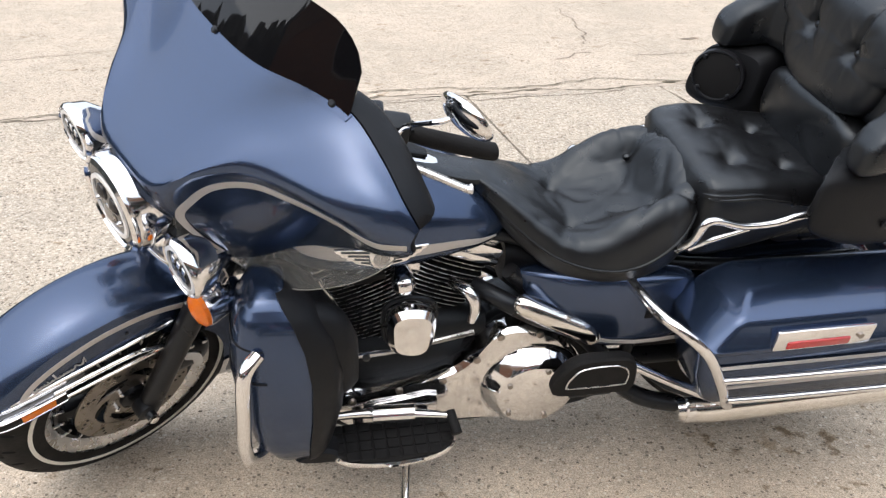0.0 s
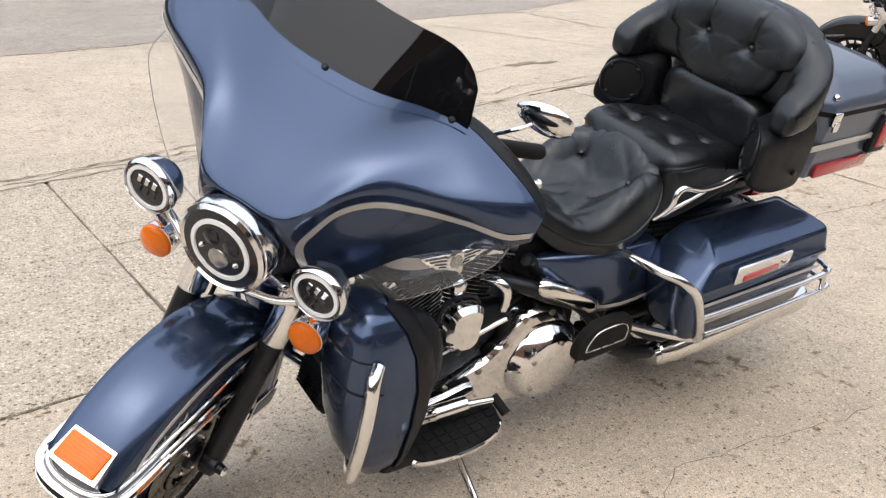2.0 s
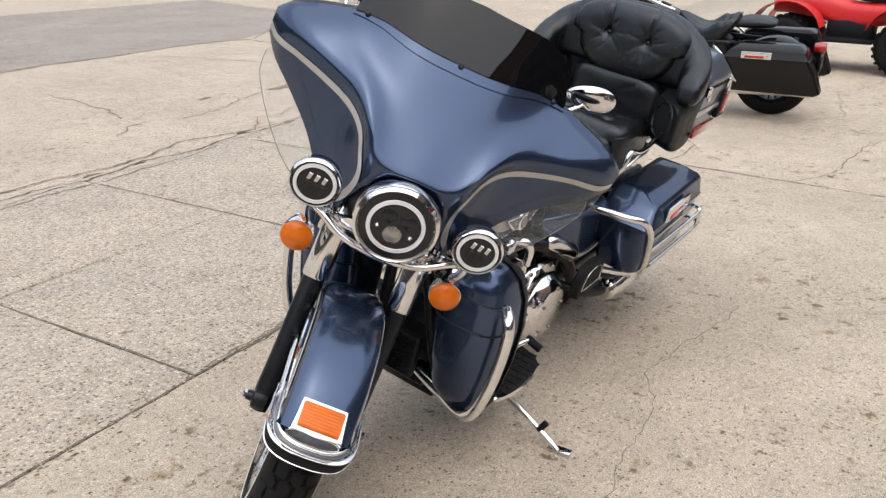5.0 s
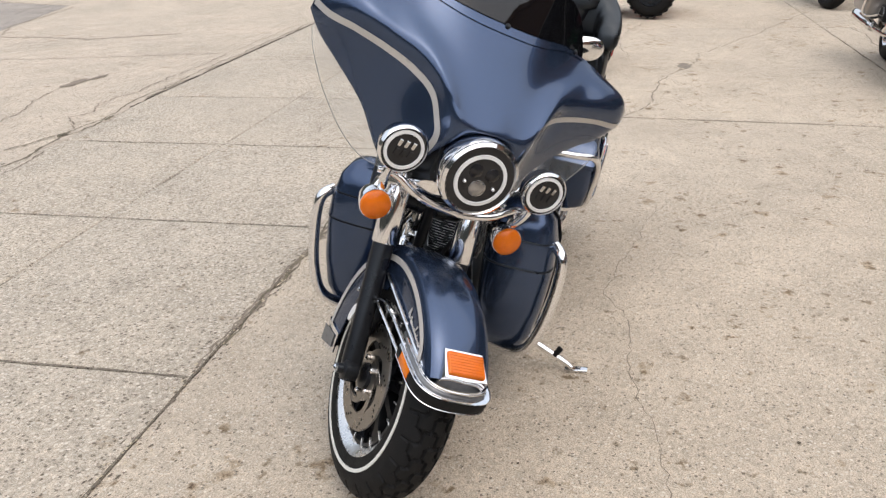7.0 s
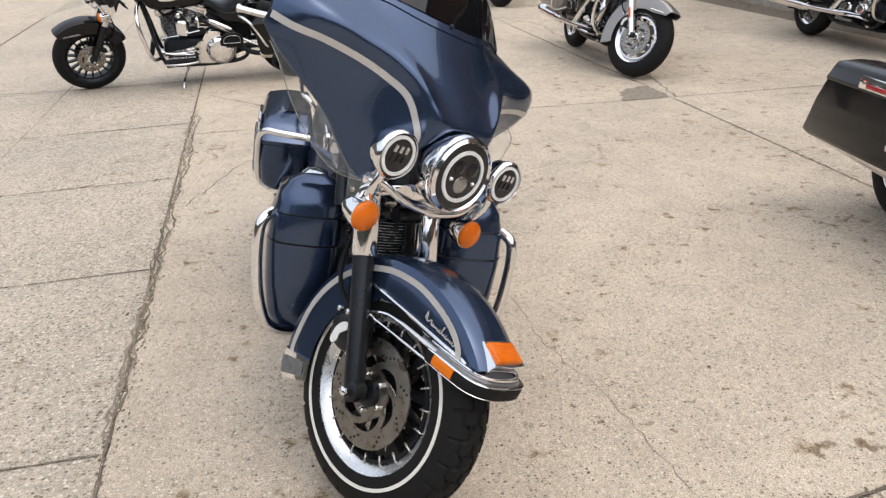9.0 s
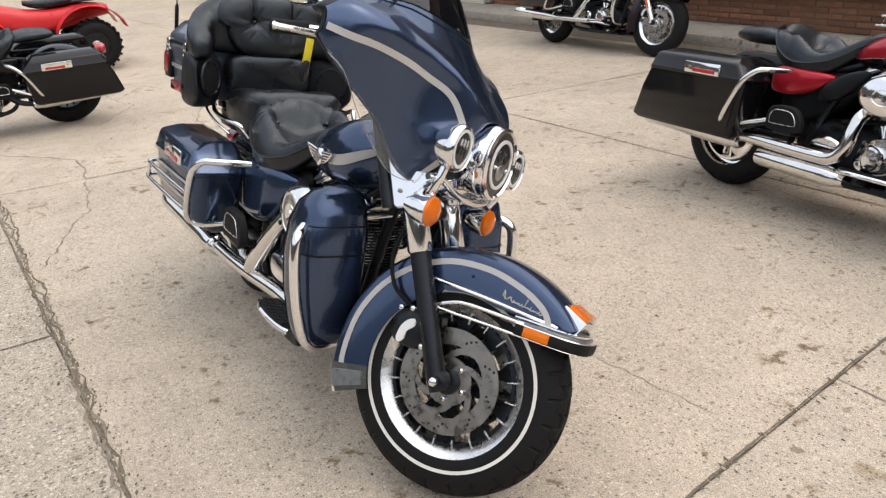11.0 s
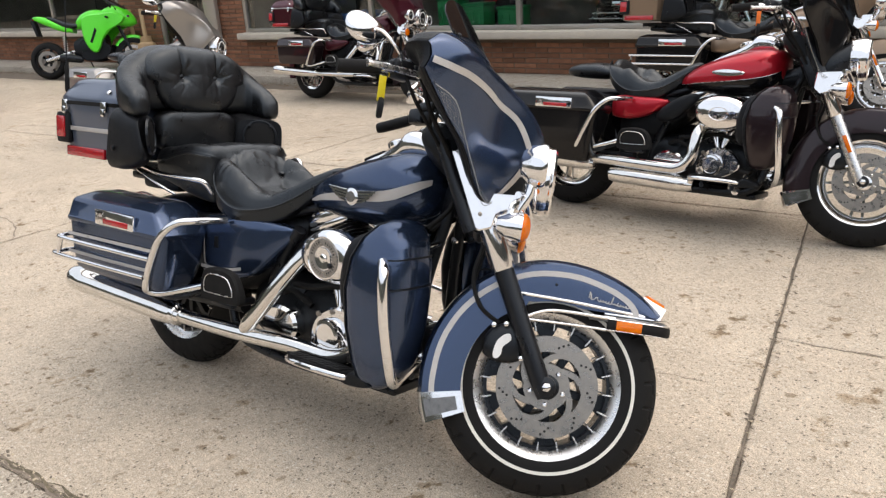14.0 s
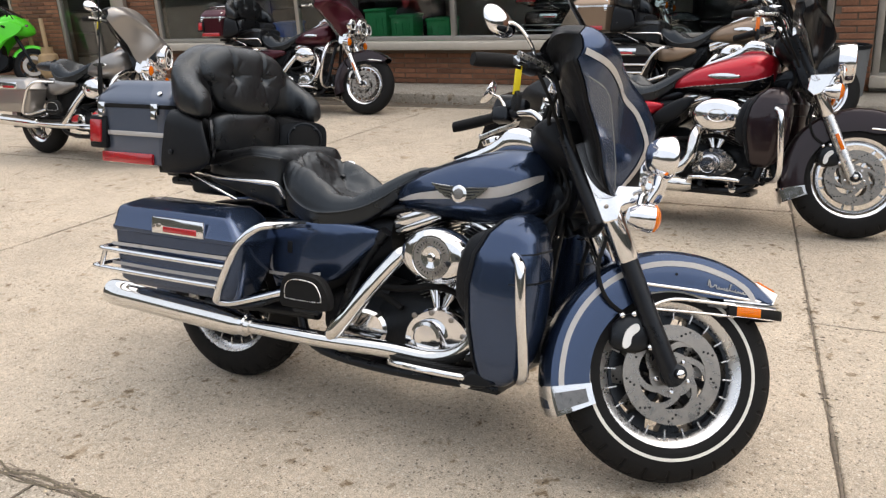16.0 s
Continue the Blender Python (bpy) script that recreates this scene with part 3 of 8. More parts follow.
# broken edges and dry leaf flakes gathered in the joints
FLAKE = material("dry_leaf_flakes", (0.50, 0.42, 0.30), 0.9, vary=0.5, scale=70)
for name, mat, count, big, label in (("flakes", FLAKE, 420, 0.007, "pale dry leaf flakes and chips lying along the joints"), ("crumbs", JOINT, 620, 0.009, "dark dirt crumbs along the broken slab edges")):
    rng = random.Random(41 + count)
    fv, ff = [], []
    for k in range(count):
        where = rng.random()
        if where < 0.6:
            p, q = rng.uniform(-0.6, 4.6), Q_STRIP + rng.gauss(-0.012, 0.024)
        elif where < 0.8:
            q = rng.uniform(-3.0, 2.5)
            p = col_left(q) + rng.gauss(0, 0.02)
        else:
            p, q = rng.uniform(-1, 7.5), -1.0 + rng.gauss(0, 0.02)
        s, a = big * rng.uniform(0.3, 1.1), rng.uniform(0, 6.28)
        c = Vector(lot(p, q, 0.0))
        o = len(fv)
        for i in range(5):
            t, w = a + i * 1.2566, s * rng.uniform(0.5, 1.4)
            fv.append((c.x + w * math.cos(t) * 1.3, c.y + 0.6 * w * math.sin(t), 0.0022))
        fv.append((c.x, c.y, 0.0022 + s * 0.35))
        ff += [(o + i, o + (i + 1) % 5, o + 5) for i in range(5)]
    me = bpy.data.meshes.new(name)
    me.from_pydata(fv, [], ff)
    me.materials.append(mat)
    tagged(new(name, me), label, "debris", kind="stuff")


# ---- shop front: s along the wall, d out of it ----
FRONT = Matrix.Translation((5.0, -3.87, 0)) @ Matrix.Rotation(radians(12), 4, "Z")
SIDEWALK = concrete("sidewalk_concrete", (0.42, 0.38, 0.32), (0.33, 0.30, 0.26), 0.10, 0.08)
SILL = material("painted_stone_sill", (0.52, 0.47, 0.40), 0.7, vary=0.12, scale=10, bump=0.2)
MORTAR = material("mortar", (0.16, 0.12, 0.09), 0.95, vary=0.2, bump=0.5)
FRAME_ALU = material("anodised_window_frame", (0.42, 0.40, 0.37), 0.4, 0.6, vary=0.08)
PANE = glass("window_glass", (0.72, 0.78, 0.76))
ROOM = material("dim_interior_wall", (0.50, 0.48, 0.45), 0.9, vary=0.25, scale=3)
ROOM_FLOOR = material("dim_interior_floor", (0.36, 0.34, 0.31), 0.6, vary=0.2, scale=3)
CEIL = material("interior_ceiling", (0.6, 0.59, 0.57), 0.9, vary=0.1)
STUCCO = material("upper_wall_brick", (0.20, 0.115, 0.075), 0.9, vary=0.15, scale=4, bump=0.3)

brick_m = material("brown_roman_brick", (0.235, 0.105, 0.058), 0.85, vary=0.35, scale=9, bump=0.5, bump_scale=160)
nt = brick_m.node_tree
oi = nt.nodes.new("ShaderNodeObjectInfo")
hs = nt.nodes.new("ShaderNodeHueSaturation")
mrg = nt.nodes.new("ShaderNodeMapRange")
mrg.inputs["To Min"].default_value, mrg.inputs["To Max"].default_value = 0.72, 1.28
nt.links.new(oi.outputs["Random"], mrg.inputs["Value"])
nt.links.new(mrg.outputs[0], hs.inputs["Value"])
src = nt.nodes["Principled BSDF"].inputs["Base Color"].links[0].from_socket
nt.links.new(src, hs.inputs["Color"])
nt.links.new(hs.outputs[0], nt.nodes["Principled BSDF"].inputs["Base Color"])
BRICK = brick_m
brick_r = brick_m.copy()
brick_r.name = "brown_roman_brick_row"
for nd in brick_r.node_tree.nodes:
    if nd.bl_idname == "ShaderNodeObjectInfo":
        gi = brick_r.node_tree.nodes.new("ShaderNodeNewGeometry")
        tgt = nd.outputs["Random"].links[0].to_socket
        brick_r.node_tree.links.new(gi.outputs["Random Per Island"], tgt)
        break

sidewalk = part("pavement", box((6, 0.33, 0.005), (46, 0.80, 0.19), 0.02), SIDEWALK, None, m=FRONT)
tagged(sidewalk, "raised concrete pavement with a kerb along the shop front", "pavement", kind="structure")
gutter_rng = random.Random(5)
lv, lf = [], []
for k in range(1600):
    s, d = gutter_rng.uniform(-4, 14), 0.74 + abs(gutter_rng.gauss(0, 0.13))
    c = FRONT @ Vector((s, d, 0.004 + gutter_rng.uniform(0, 0.012)))
    r, a = gutter_rng.uniform(0.008, 0.022), gutter_rng.uniform(0, 6.28)
    o = len(lv)
    for i in range(4):
        t = a + i * 1.571
        lv.append((c.x + r * math.cos(t), c.y + 0.6 * r * math.sin(t), c.z + gutter_rng.uniform(-0.003, 0.01)))
    lf.append((o, o + 1, o + 2, o + 3))
leaf_m = bpy.data.meshes.new("leaf_litter")
leaf_m.from_pydata(lv, [], lf)
leaf_m.materials.append(material("dead_leaves", (0.16, 0.10, 0.055), 0.9, vary=0.5, scale=40))
tagged(new("leaf_litter", leaf_m), "dry brown leaves gathered along the kerb", "leaf litter", kind="stuff")

wall = thing("wall_front", "shop front wall of brown roman brick with recessed mortar", "wall", FRONT, kind="structure")
# openings: (from, to, sill height); between them brick piers
OPENINGS = ((-4.40, 4.42, 0.60, "window"), (5.08, 6.50, 0.12, "door"), (7.60, 14.2, 0.66, "window"), (-9.4, -4.75, 0.22, "door"))
PIERS = ((4.42, 5.08), (6.50, 7.60), (14.2, 22.0), (-4.75, -4.40), (-16.0, -9.4))
TOP = 2.75
part("backing", join(*[box(((a + b) / 2, -0.13, (0.05 + TOP) / 2), (b - a, 0.20, TOP - 0.05), 0) for a, b in PIERS],
                     *[box(((a + b) / 2, -0.13, h / 2 - 0.02), (b - a - 0.001, 0.20, h - 0.06), 0) for a, b, h, k in OPENINGS if k == "window"]), MORTAR, wall)
part("upper_wall", box((3.0, -0.11, TOP + 0.55), (38.0, 0.24, 1.1), 0.01), STUCCO, wall)
roof = part("roof", box((3.0, -3.6, TOP + 1.15), (38.4, 7.4, 0.14), 0.02), STUCCO, None, m=FRONT)
tagged(roof, "flat shop roof behind a plain parapet", "roof", kind="structure")
for k, (a, b, h, kind) in enumerate(OPENINGS):
    if kind == "window":
        s = part("window_sill", box(((a + b) / 2, 0.035, h - 0.045), (b - a + 0.06, 0.20, 0.09), 0.012), SILL, wall, "pale painted stone sill")
    else:
        part("door_sill", box(((a + b) / 2, -0.02, h - 0.02), (b - a, 0.22, 0.10), 0.01), SILL, wall, "pale stone threshold")
    win = thing("window_%d" % (k + 1) if kind == "window" else "door_%d" % (k + 1), "metal-framed shop window with dark interior behind" if kind == "window" else "metal-framed glazed shop door, closed", kind, FRONT, kind="structure")
    bars = {0: (-4.36, -0.36, 1.9, 4.38), 1: (5.12, 5.72, 6.46), 2: (7.64, 9.8, 12.0, 14.16), 3: (-9.36, -7.0, -4.79)}[k]
    for x in bars:
        part("window_frame", box((x, -0.06, (h + TOP) / 2), (0.06, 0.07, TOP - h), 0.006), FRAME_ALU, win)
    part("window_frame", box(((a + b) / 2, -0.06, h + 0.03), (b - a, 0.068, 0.05), 0.006), FRAME_ALU, win)
    part("window_frame", box(((a + b) / 2, -0.06, TOP - 0.03), (b - a, 0.068, 0.06), 0.006), FRAME_ALU, win)
    for x0, x1 in zip(bars, bars[1:]):
        pane = part("pane", box(((x0 + x1) / 2, -0.065, (h + TOP) / 2), (x1 - x0 - 0.06, 0.008, TOP - h - 0.1), 0), PANE, win)
        pane.visible_shadow = False
    if k == 1:
        part("door_post", box((5.06, 0.045, (h + TOP) / 2), (0.27, 0.07, TOP - h), 0.008), FRAME_ALU, win, "wide pale metal door post")
    if kind == "door":
        part("door_handle", tube([(bars[1] - 0.06, 0.02, 0.9), (bars[1] - 0.06, 0.035, 1.0), (bars[1] - 0.06, 0.035, 1.2), (bars[1] - 0.06, 0.02, 1.3)], 0.012), CHROME, win)

shop = part("wall_back", join(box((3.0, -5.6, 1.4), (38, 0.15, 2.8), 0), box((-15.95, -2.9, 1.4), (0.15, 5.5, 2.8), 0), box((21.95, -2.9, 1.4), (0.15, 5.5, 2.8), 0)), ROOM, None, m=FRONT)
tagged(shop, "dim plain wall at the back of the shop", "wall", kind="structure")
tagged(part("floor", box((3.0, -2.9, 0.06), (37.8, 5.3, 0.10), 0), ROOM_FLOOR, None, m=FRONT), "dim shop floor behind the windows", "floor", kind="structure")
tagged(part("ceiling", box((3.0, -2.9, TOP + 0.06), (37.8, 5.3, 0.08), 0), CEIL, None, m=FRONT), "pale shop ceiling", "ceiling", kind="structure")


# ---- beyond the road: an unseen dark ring, added to darken the horizon in reflections ----
BACKDROP = material("unseen_dark_surround", (0.055, 0.058, 0.05), 0.95, vary=0.6, scale=0.5, bump=0.0)
bv, bf = [], []
steps = 360
for k in range(steps):
    a = 2 * math.pi * k / steps
    r = 42 + 4 * noise.noise(Vector((math.cos(a) * 4, math.sin(a) * 4, 2)))
    h = 12.0 + 3.0 * noise.noise(Vector((math.cos(a) * 5, math.sin(a) * 5, 0))) + 2.2 * noise.noise(Vector((math.cos(a) * 30, math.sin(a) * 30, 5)))
    for d, z in ((0.0, -0.5), (0.0, h * 0.8), (1.5, h), (4.0, h * 0.8), (4.0, -0.5)):
        bv.append(((r + d) * math.cos(a), (r + d) * math.sin(a), z))
    for j in range(4):
        n0, n1 = k * 5 + j, ((k + 1) % steps) * 5 + j
        bf.append((n0, n0 + 1, n1 + 1, n1))
backdrop = bpy.data.meshes.new("backdrop")
backdrop.from_pydata(bv, [], bf)
backdrop.materials.append(BACKDROP)
tagged(new("backdrop", backdrop), "unseen dark ring, high as trees and houses, added to darken low reflections", "backdrop", kind="structure")


# ---- motorcycles: x forward, y to the rider's left, z up, rear wheel on the origin ----
AXLE_F, AXLE_R, TYRE = Vector((1.612, 0, 0.307)), Vector((0, 0, 0.308)), 0.309
STEER_O, STEER_A = Vector((1.769, 0, 0)), Vector((-math.sin(radians(26)), 0, math.cos(radians(26))))


def pieces(name, shapes, mat, parent, m=None, split=True):
    """Small alike pieces: each a part of its own, or joined where they are too far off to tell apart."""
    if split:
        for sh in shapes:
            part(name, sh, mat, parent, m=m)
    else:
        part(name, join(*shapes), mat, parent, m=m)["kind"] = "stuff"


def steering(deg):
    return Matrix.Translation(STEER_O) @ Matrix.Rotation(radians(deg), 4, STEER_A) @ Matrix.Translation(-STEER_O)


def tyre_shape(centre, r=TYRE, w=0.132, n=140, across=26, groove=True, rim_r=0.203):
    """A tyre with a zigzag tread cut into its crown."""
    rings = []
    for i in range(n):
        a = 2 * math.pi * i / n
        ring = []
        for j in range(across + 1):
            u = -1 + 2 * j / across
            t = abs(u)
            y = 0.5 * w * math.sin(u * 1.75) / math.sin(1.75) if t < 0.9 else 0.5 * w * (1.0 - (t - 0.9) * 2.2) * (1 if u > 0 else -1)
            ang = u * 1.62
            y = 0.5 * w * math.sin(ang) * (1.0 if t < 0.97 else 0.96)
            rad = rim_r + (r - rim_r) * (max(math.cos(ang), -0.05) * 0.97 + 0.03) ** 0.62 if math.cos(ang) > 0 else rim_r
            if groove and t < 0.70:
                # stepped zigzag grooves round the crown, with side cuts from the shoulders
                ph = (i / n * 26) % 1.0
                tri = abs(ph - 0.5) * 4 - 1
                zig = max(-1.0, min(1.0, 2.6 * tri)) * 0.085
                cut = min(abs(u - zig), abs(u - 0.34 - zig), abs(u + 0.34 - zig))
                side = (abs(ph - 0.25) < 0.06 and u > 0.34) or (abs(ph - 0.75) < 0.06 and u < -0.34) or (abs(ph - 0.25) < 0.045 and -0.26 < u < -0.08) or (abs(ph - 0.75) < 0.045 and 0.08 < u < 0.26)
                if cut < 0.034 or side:
                    rad -= 0.007
            ring.append((centre[0] + rad * math.cos(a), centre[1] + y, centre[2] + rad * math.sin(a)))
        rings.append(ring)
    v = [p for q in rings for p in q]
    k = across + 1
    f = []
    for i in range(n):
        for j in range(across):
            a, b = i * k, ((i + 1) % n) * k
            f.append((a + j, b + j, b + j + 1, a + j + 1))
    return v, f


def ring_shape(c, r0, r1, y0, y1, n=48):
    """A flat ring round the y axis, from radius r0 to r1 and from y0 to y1."""
    return lathe([(r0, -y0), (r1, -y0), (r1, -y1), (r0, -y1)], c, (0, -1, 0), n, closed=True)


def wheel(root, name, c, m, style, front, whitewall=True, detail=True):
    """tyre, rim, spokes, hub and brake discs."""
    tall = front and style == "black"
    grow = 1.16 if tall else 1.0
    w = part(name, ring_shape(c, 0.166 * grow, 0.175 * grow, -0.045, 0.045), BLACK_METAL if style in ("cast", "black") else CHROME, root, "black cast wheel with a polished rim" if style == "cast" else "black spoked wheel" if style == "black" else "chromed spoke wheel", m=m)
    part("tyre", tyre_shape(c, groove=detail, n=468 if detail else 64, across=60 if detail else 26, w=0.132 if front else 0.14, rim_r=0.236 if tall else 0.203), RUBBER, w, "black tyre with a thin white sidewall line" if whitewall else "black road tyre", m=m)
    if whitewall:
        for s in (-1, 1):
            part("whitewall", ring_shape(c, 0.2315, 0.2405, s * 0.0620, s * 0.0675, 72), WHITEWALL, w, m=m)
    for s in (-1, 1):
        part("rim", lathe([(r * grow, y) for r, y in ((0.170, 0.030), (0.182, 0.047), (0.200, 0.057), (0.209, 0.062), (0.210, 0.054), (0.196, 0.046), (0.174, 0.02))], c, (0, s, 0), 64, closed=True), ALUMINIUM if style == "cast" else BLACK_METAL if style == "black" else CHROME, w, m=m)
    k = 10 if style == "cast" else (5 if style == "five" else 18)
    for i in range(k):
        a = 2 * math.pi * (i + 0.3) / k
        if style == "cast":
            out = [(0.05, -0.012), (0.10, -0.011), (0.130, -0.014), (0.170, -0.036), (0.170, 0.036), (0.130, 0.014), (0.10, 0.011), (0.05, 0.012)]
            s = slab([(p[0], p[1]) for p in out], "y", -0.022, 0.022, 0.003)
        elif style == "five":
            s = join(*[slab([(0.04, e * 0.010 - 0.007), (0.170, e * 0.026 - 0.006), (0.170, e * 0.026 + 0.006), (0.04, e * 0.010 + 0.007)], "y", -0.024, 0.024, 0.003) for e in (-1, 1)])
        else:
            s = slab([(0.04, -0.008), (0.170 * grow, -0.005), (0.170 * grow, 0.005), (0.04, 0.008)], "y", -0.02, 0.02, 0.002)
        part("spoke", moved(s, Matrix.Translation(c) @ Matrix.Rotation(a, 4, "Y")), BLACK_METAL if style in ("cast", "black") else CHROME, w, m=m)
    if style == "cast":
        ticks = []
        for i in range(20):
            a = 2 * math.pi * i / 20
            for s in (-1, 1):
                ticks.append(moved(box((0.167, s * 0.046, 0), (0.026, 0.006, 0.0045), 0.001, 1), Matrix.Translation(c) @ Matrix.Rotation(a, 4, "Y")))
        pieces("rim_tick", ticks, ALUMINIUM, w, m, detail)
    part("hub", lathe([(0.02, -0.085), (0.034, -0.08), (0.036, -0.05), (0.05, -0.03), (0.05, 0.03), (0.036, 0.05), (0.034, 0.08), (0.02, 0.085)], c, (0, 1, 0), 24), BLACK_METAL if style == "cast" else CHROME, w, m=m)
    if front:
        for s in (-1, 1):
            d = part("brake_disc", ring_shape(c, 0.080 if tall else 0.096, 0.118 if tall else 0.140, s * 0.066, s * 0.071, 72), DISC_STEEL, w, "drilled bare steel brake disc", m=m)
            # drill holes as solid dark spots, their shade put into the colour
            holes = []
            for i in range(27):
                a = 2 * math.pi * (i // 3) / 9 + 0.085 * (i % 3)
                rr = (0.112, 0.121, 0.130)[i % 3] * (0.84 if tall else 1)
                holes.append(moved(lathe([(0.0036, 0), (0.0036, 0.006), (0.001, 0.0062)], (rr, 0, 0), (0, s, 0), 8), Matrix.Translation((c[0], s * 0.0656, c[2])) @ Matrix.Rotation(a, 4, "Y")))
            pieces("disc_hole", holes, HOLE_SHADE, d, m, detail)
            # swept arms carry the ring, open between them
            arms = []
            for i in range(6):
                line = [(0.046 + 0.054 * t, 0.95 * t ** 1.3) for t in (0, 0.2, 0.4, 0.6, 0.8, 1.0)]
                half = (0.016, 0.0145, 0.0135, 0.0145, 0.018, 0.024)
                left = [(r * math.cos(a - h / r), -r * math.sin(a - h / r)) for (r, a), h in zip(line, half)]
                right = [(r * math.cos(a + h / r), -r * math.sin(a + h / r)) for (r, a), h in zip(line, half)]
                arms.append(moved(slab(left + right[::-1], "y", s * 0.0665 - 0.0025, s * 0.0665 + 0.0025, 0.0012), Matrix.Translation(c) @ Matrix.Rotation(2 * math.pi * i / 6, 4, "Y")))
            part("disc_carrier", ring_shape(c, 0.024, 0.064, s * 0.064, s * 0.0695, 48), DISC_STEEL, d, "bright swept disc carrier", m=m)
            pieces("carrier_arm", arms, DISC_STEEL, d, m, detail)
            bolts = [moved(lathe([(0.007, 0), (0.007, 0.008), (0.004, 0.011)], (0.047, s * 0.07, 0), (0, s, 0), 8), Matrix.Translation(c) @ Matrix.Rotation(2 * math.pi * i / 5 + 0.3, 4, "Y")) for i in range(5)]
            pieces("bolt", bolts, CHROME, d, m, detail)
    return w


def fender_section(c, a, r_out, r_in, hw):
    """A point row across a mudguard at angle a."""
    pts = []
    for u, rr in ((-1, r_in), (-1.01, r_in * 0.6 + r_out * 0.4 - 0.01), (-1, r_out - 0.035), (-0.93, r_out - 0.016), (-0.75, r_out - 0.006), (-0.4, r_out - 0.001), (0, r_out)):
        pts.append((u * hw, rr))
    pts += [(-u, rr) for u, rr in reversed(pts[:-1])]
    return [(c[0] + rr * math.cos(a), y, c[2] + rr * math.sin(a)) for y, rr in pts]


def front_fender(root, col, m, dress=True, stripe=None, last=201):
    c = AXLE_F
    rows = []
    n = 44
    first = 40 if stripe else 47
    for i in range(n + 1):
        d = first + (last - first) * i / n
        a = radians(d)
        chord = (0.226 / max(math.sin(a), 0.2))
        r_out = 0.354 + 0.030 * max(0, (90 - d) / 60) ** 1.6 + 0.012 * max(0, (d - 150) / 51) ** 2
        r_in = min(r_out - 0.012, max(chord, 0.235)) if d < 112 else 0.226 + 0.012 * (d - 112) / 89
        if 104 <= d < 124:
            r_in = max(r_in, 0.226 - 0.004 * (d - 112) / 12)
        rows.append(fender_section(c, a, r_out, r_in, 0.082 - 0.004 * max(0, (60 - d) / 33)))
    f = part("front_fender", sheet(rows, -0.004), col, root, m=m)
    if not stripe:
        for s in (-1, 1):
            part("trim_rail", tube([(1.66, s * 0.0845, 0.556), (1.74, s * 0.0845, 0.552), (1.80, s * 0.082, 0.548)], 0.006, 8, 3), CHROME, f, m=m)
        if dress:
            flap = part("fender_flap", sheet([fender_section(c, radians(d), 0.374, 0.234, 0.0865) for d in (193, 197, 201, 205)], -0.004), CHROME, f, "chrome rear flap with a satin panel", m=m)
            for s in (-1, 1):
                g = [[(c[0] + rr * math.cos(radians(d)), s * 0.0885, c[2] + rr * math.sin(radians(d))) for rr in (0.247, 0.30, 0.356)] for d in (194.5, 199, 203.6)]
                part("flap_panel", sheet(g, 0.002), SATIN_CHROME, flap, m=m)
        return f
    if stripe:
        for s in (-1, 1):
            pts = []
            # the line runs forward along the skirt, turns round a point and comes back over the wheel
            def at(d, rr):
                return (c[0] + rr * math.cos(radians(d)), s * 0.0835, c[2] + rr * math.sin(radians(d)))
            path = [(197, 0.318), (185, 0.316), (165, 0.314), (145, 0.313), (125, 0.312), (105, 0.312), (85, 0.313), (68, 0.317), (56, 0.322), (49, 0.318), (46.5, 0.306), (49, 0.292)]
            line = curve_points([at(*q) for q in path], 4)
            grid = []
            for k, p in enumerate(line):
                t = (line[min(k + 1, len(line) - 1)] - line[max(k - 1, 0)]).normalized()
                side = t.cross(Vector((0, 1, 0)))
                grid.append([p + side * 0.0078, p - side * 0.0078])
            part("stripe", sheet(grid, 0.0012), stripe, f, "silver pinstripe", m=m)
    for s in (-1, 1):
        part("trim_rail", tube([(1.500, s * 0.0865, 0.552), (1.650, s * 0.0872, 0.548), (1.780, s * 0.082, 0.540), (1.850, s * 0.076, 0.537)], 0.0052, 8, 3), CHROME, f, m=m)
        part("trim_rail", tube([(1.520, s * 0.096, 0.484), (1.565, s * 0.095, 0.508), (1.620, s * 0.094, 0.519), (1.770, s * 0.091, 0.518)], 0.0055, 8, 4), CHROME, f, m=m)
        part("trim_rail", tube([(1.520, s * 0.096, 0.483), (1.660, s * 0.094, 0.486), (1.770, s * 0.091, 0.486)], 0.0042, 8, 4), CHROME, f, m=m)
        part("reflector", box((1.808, s * 0.0975, 0.502), (0.070, 0.010, 0.026), 0.003), AMBER, f, m=m)
        part("script", script_line((1.690, s * 0.0842, 0.563), 0.116, 0.0105, s), SILVER_STRIPE, f, "flowing silver script emblem", m=m)
        part("rivet", lathe([(0.004, 0), (0.004, 0.002), (0.001, 0.003)], (1.600, s * 0.083, 0.589), (0, s, 0), 8), BLACK_METAL, f, m=m)
    nose = [(1.750, 0.092), (1.830, 0.092), (1.880, 0.087), (1.908, 0.069), (1.921, 0.038), (1.924, 0)]
    nose = [(x, -y) for x, y in nose] + [(x, y) for x, y in reversed(nose[:-1])]
    part("tip_plate", slab([(1.70, -0.078)] + [(x - 0.004, y * 0.97) for x, y in nose] + [(1.70, 0.078)], "z", 0.508, 0.524, 0.003), FLAP_GREY, f, m=m)
    part("bumper", band([(x, y, 0.502) for x, y in nose], 0.018, 0.028), RUBBER, f, "black rubber fender tip bumper", m=m)
    part("bumper_line", band([(x + 0.001, y * 1.02, 0.5165) for x, y in nose], 0.0185, 0.0045, 5, 2.5), CHROME, f, m=m)
    part("bumper_line", band([(x + 0.001, y * 1.02, 0.487) for x, y in nose], 0.017, 0.004, 5, 2.5), CHROME, f, m=m)
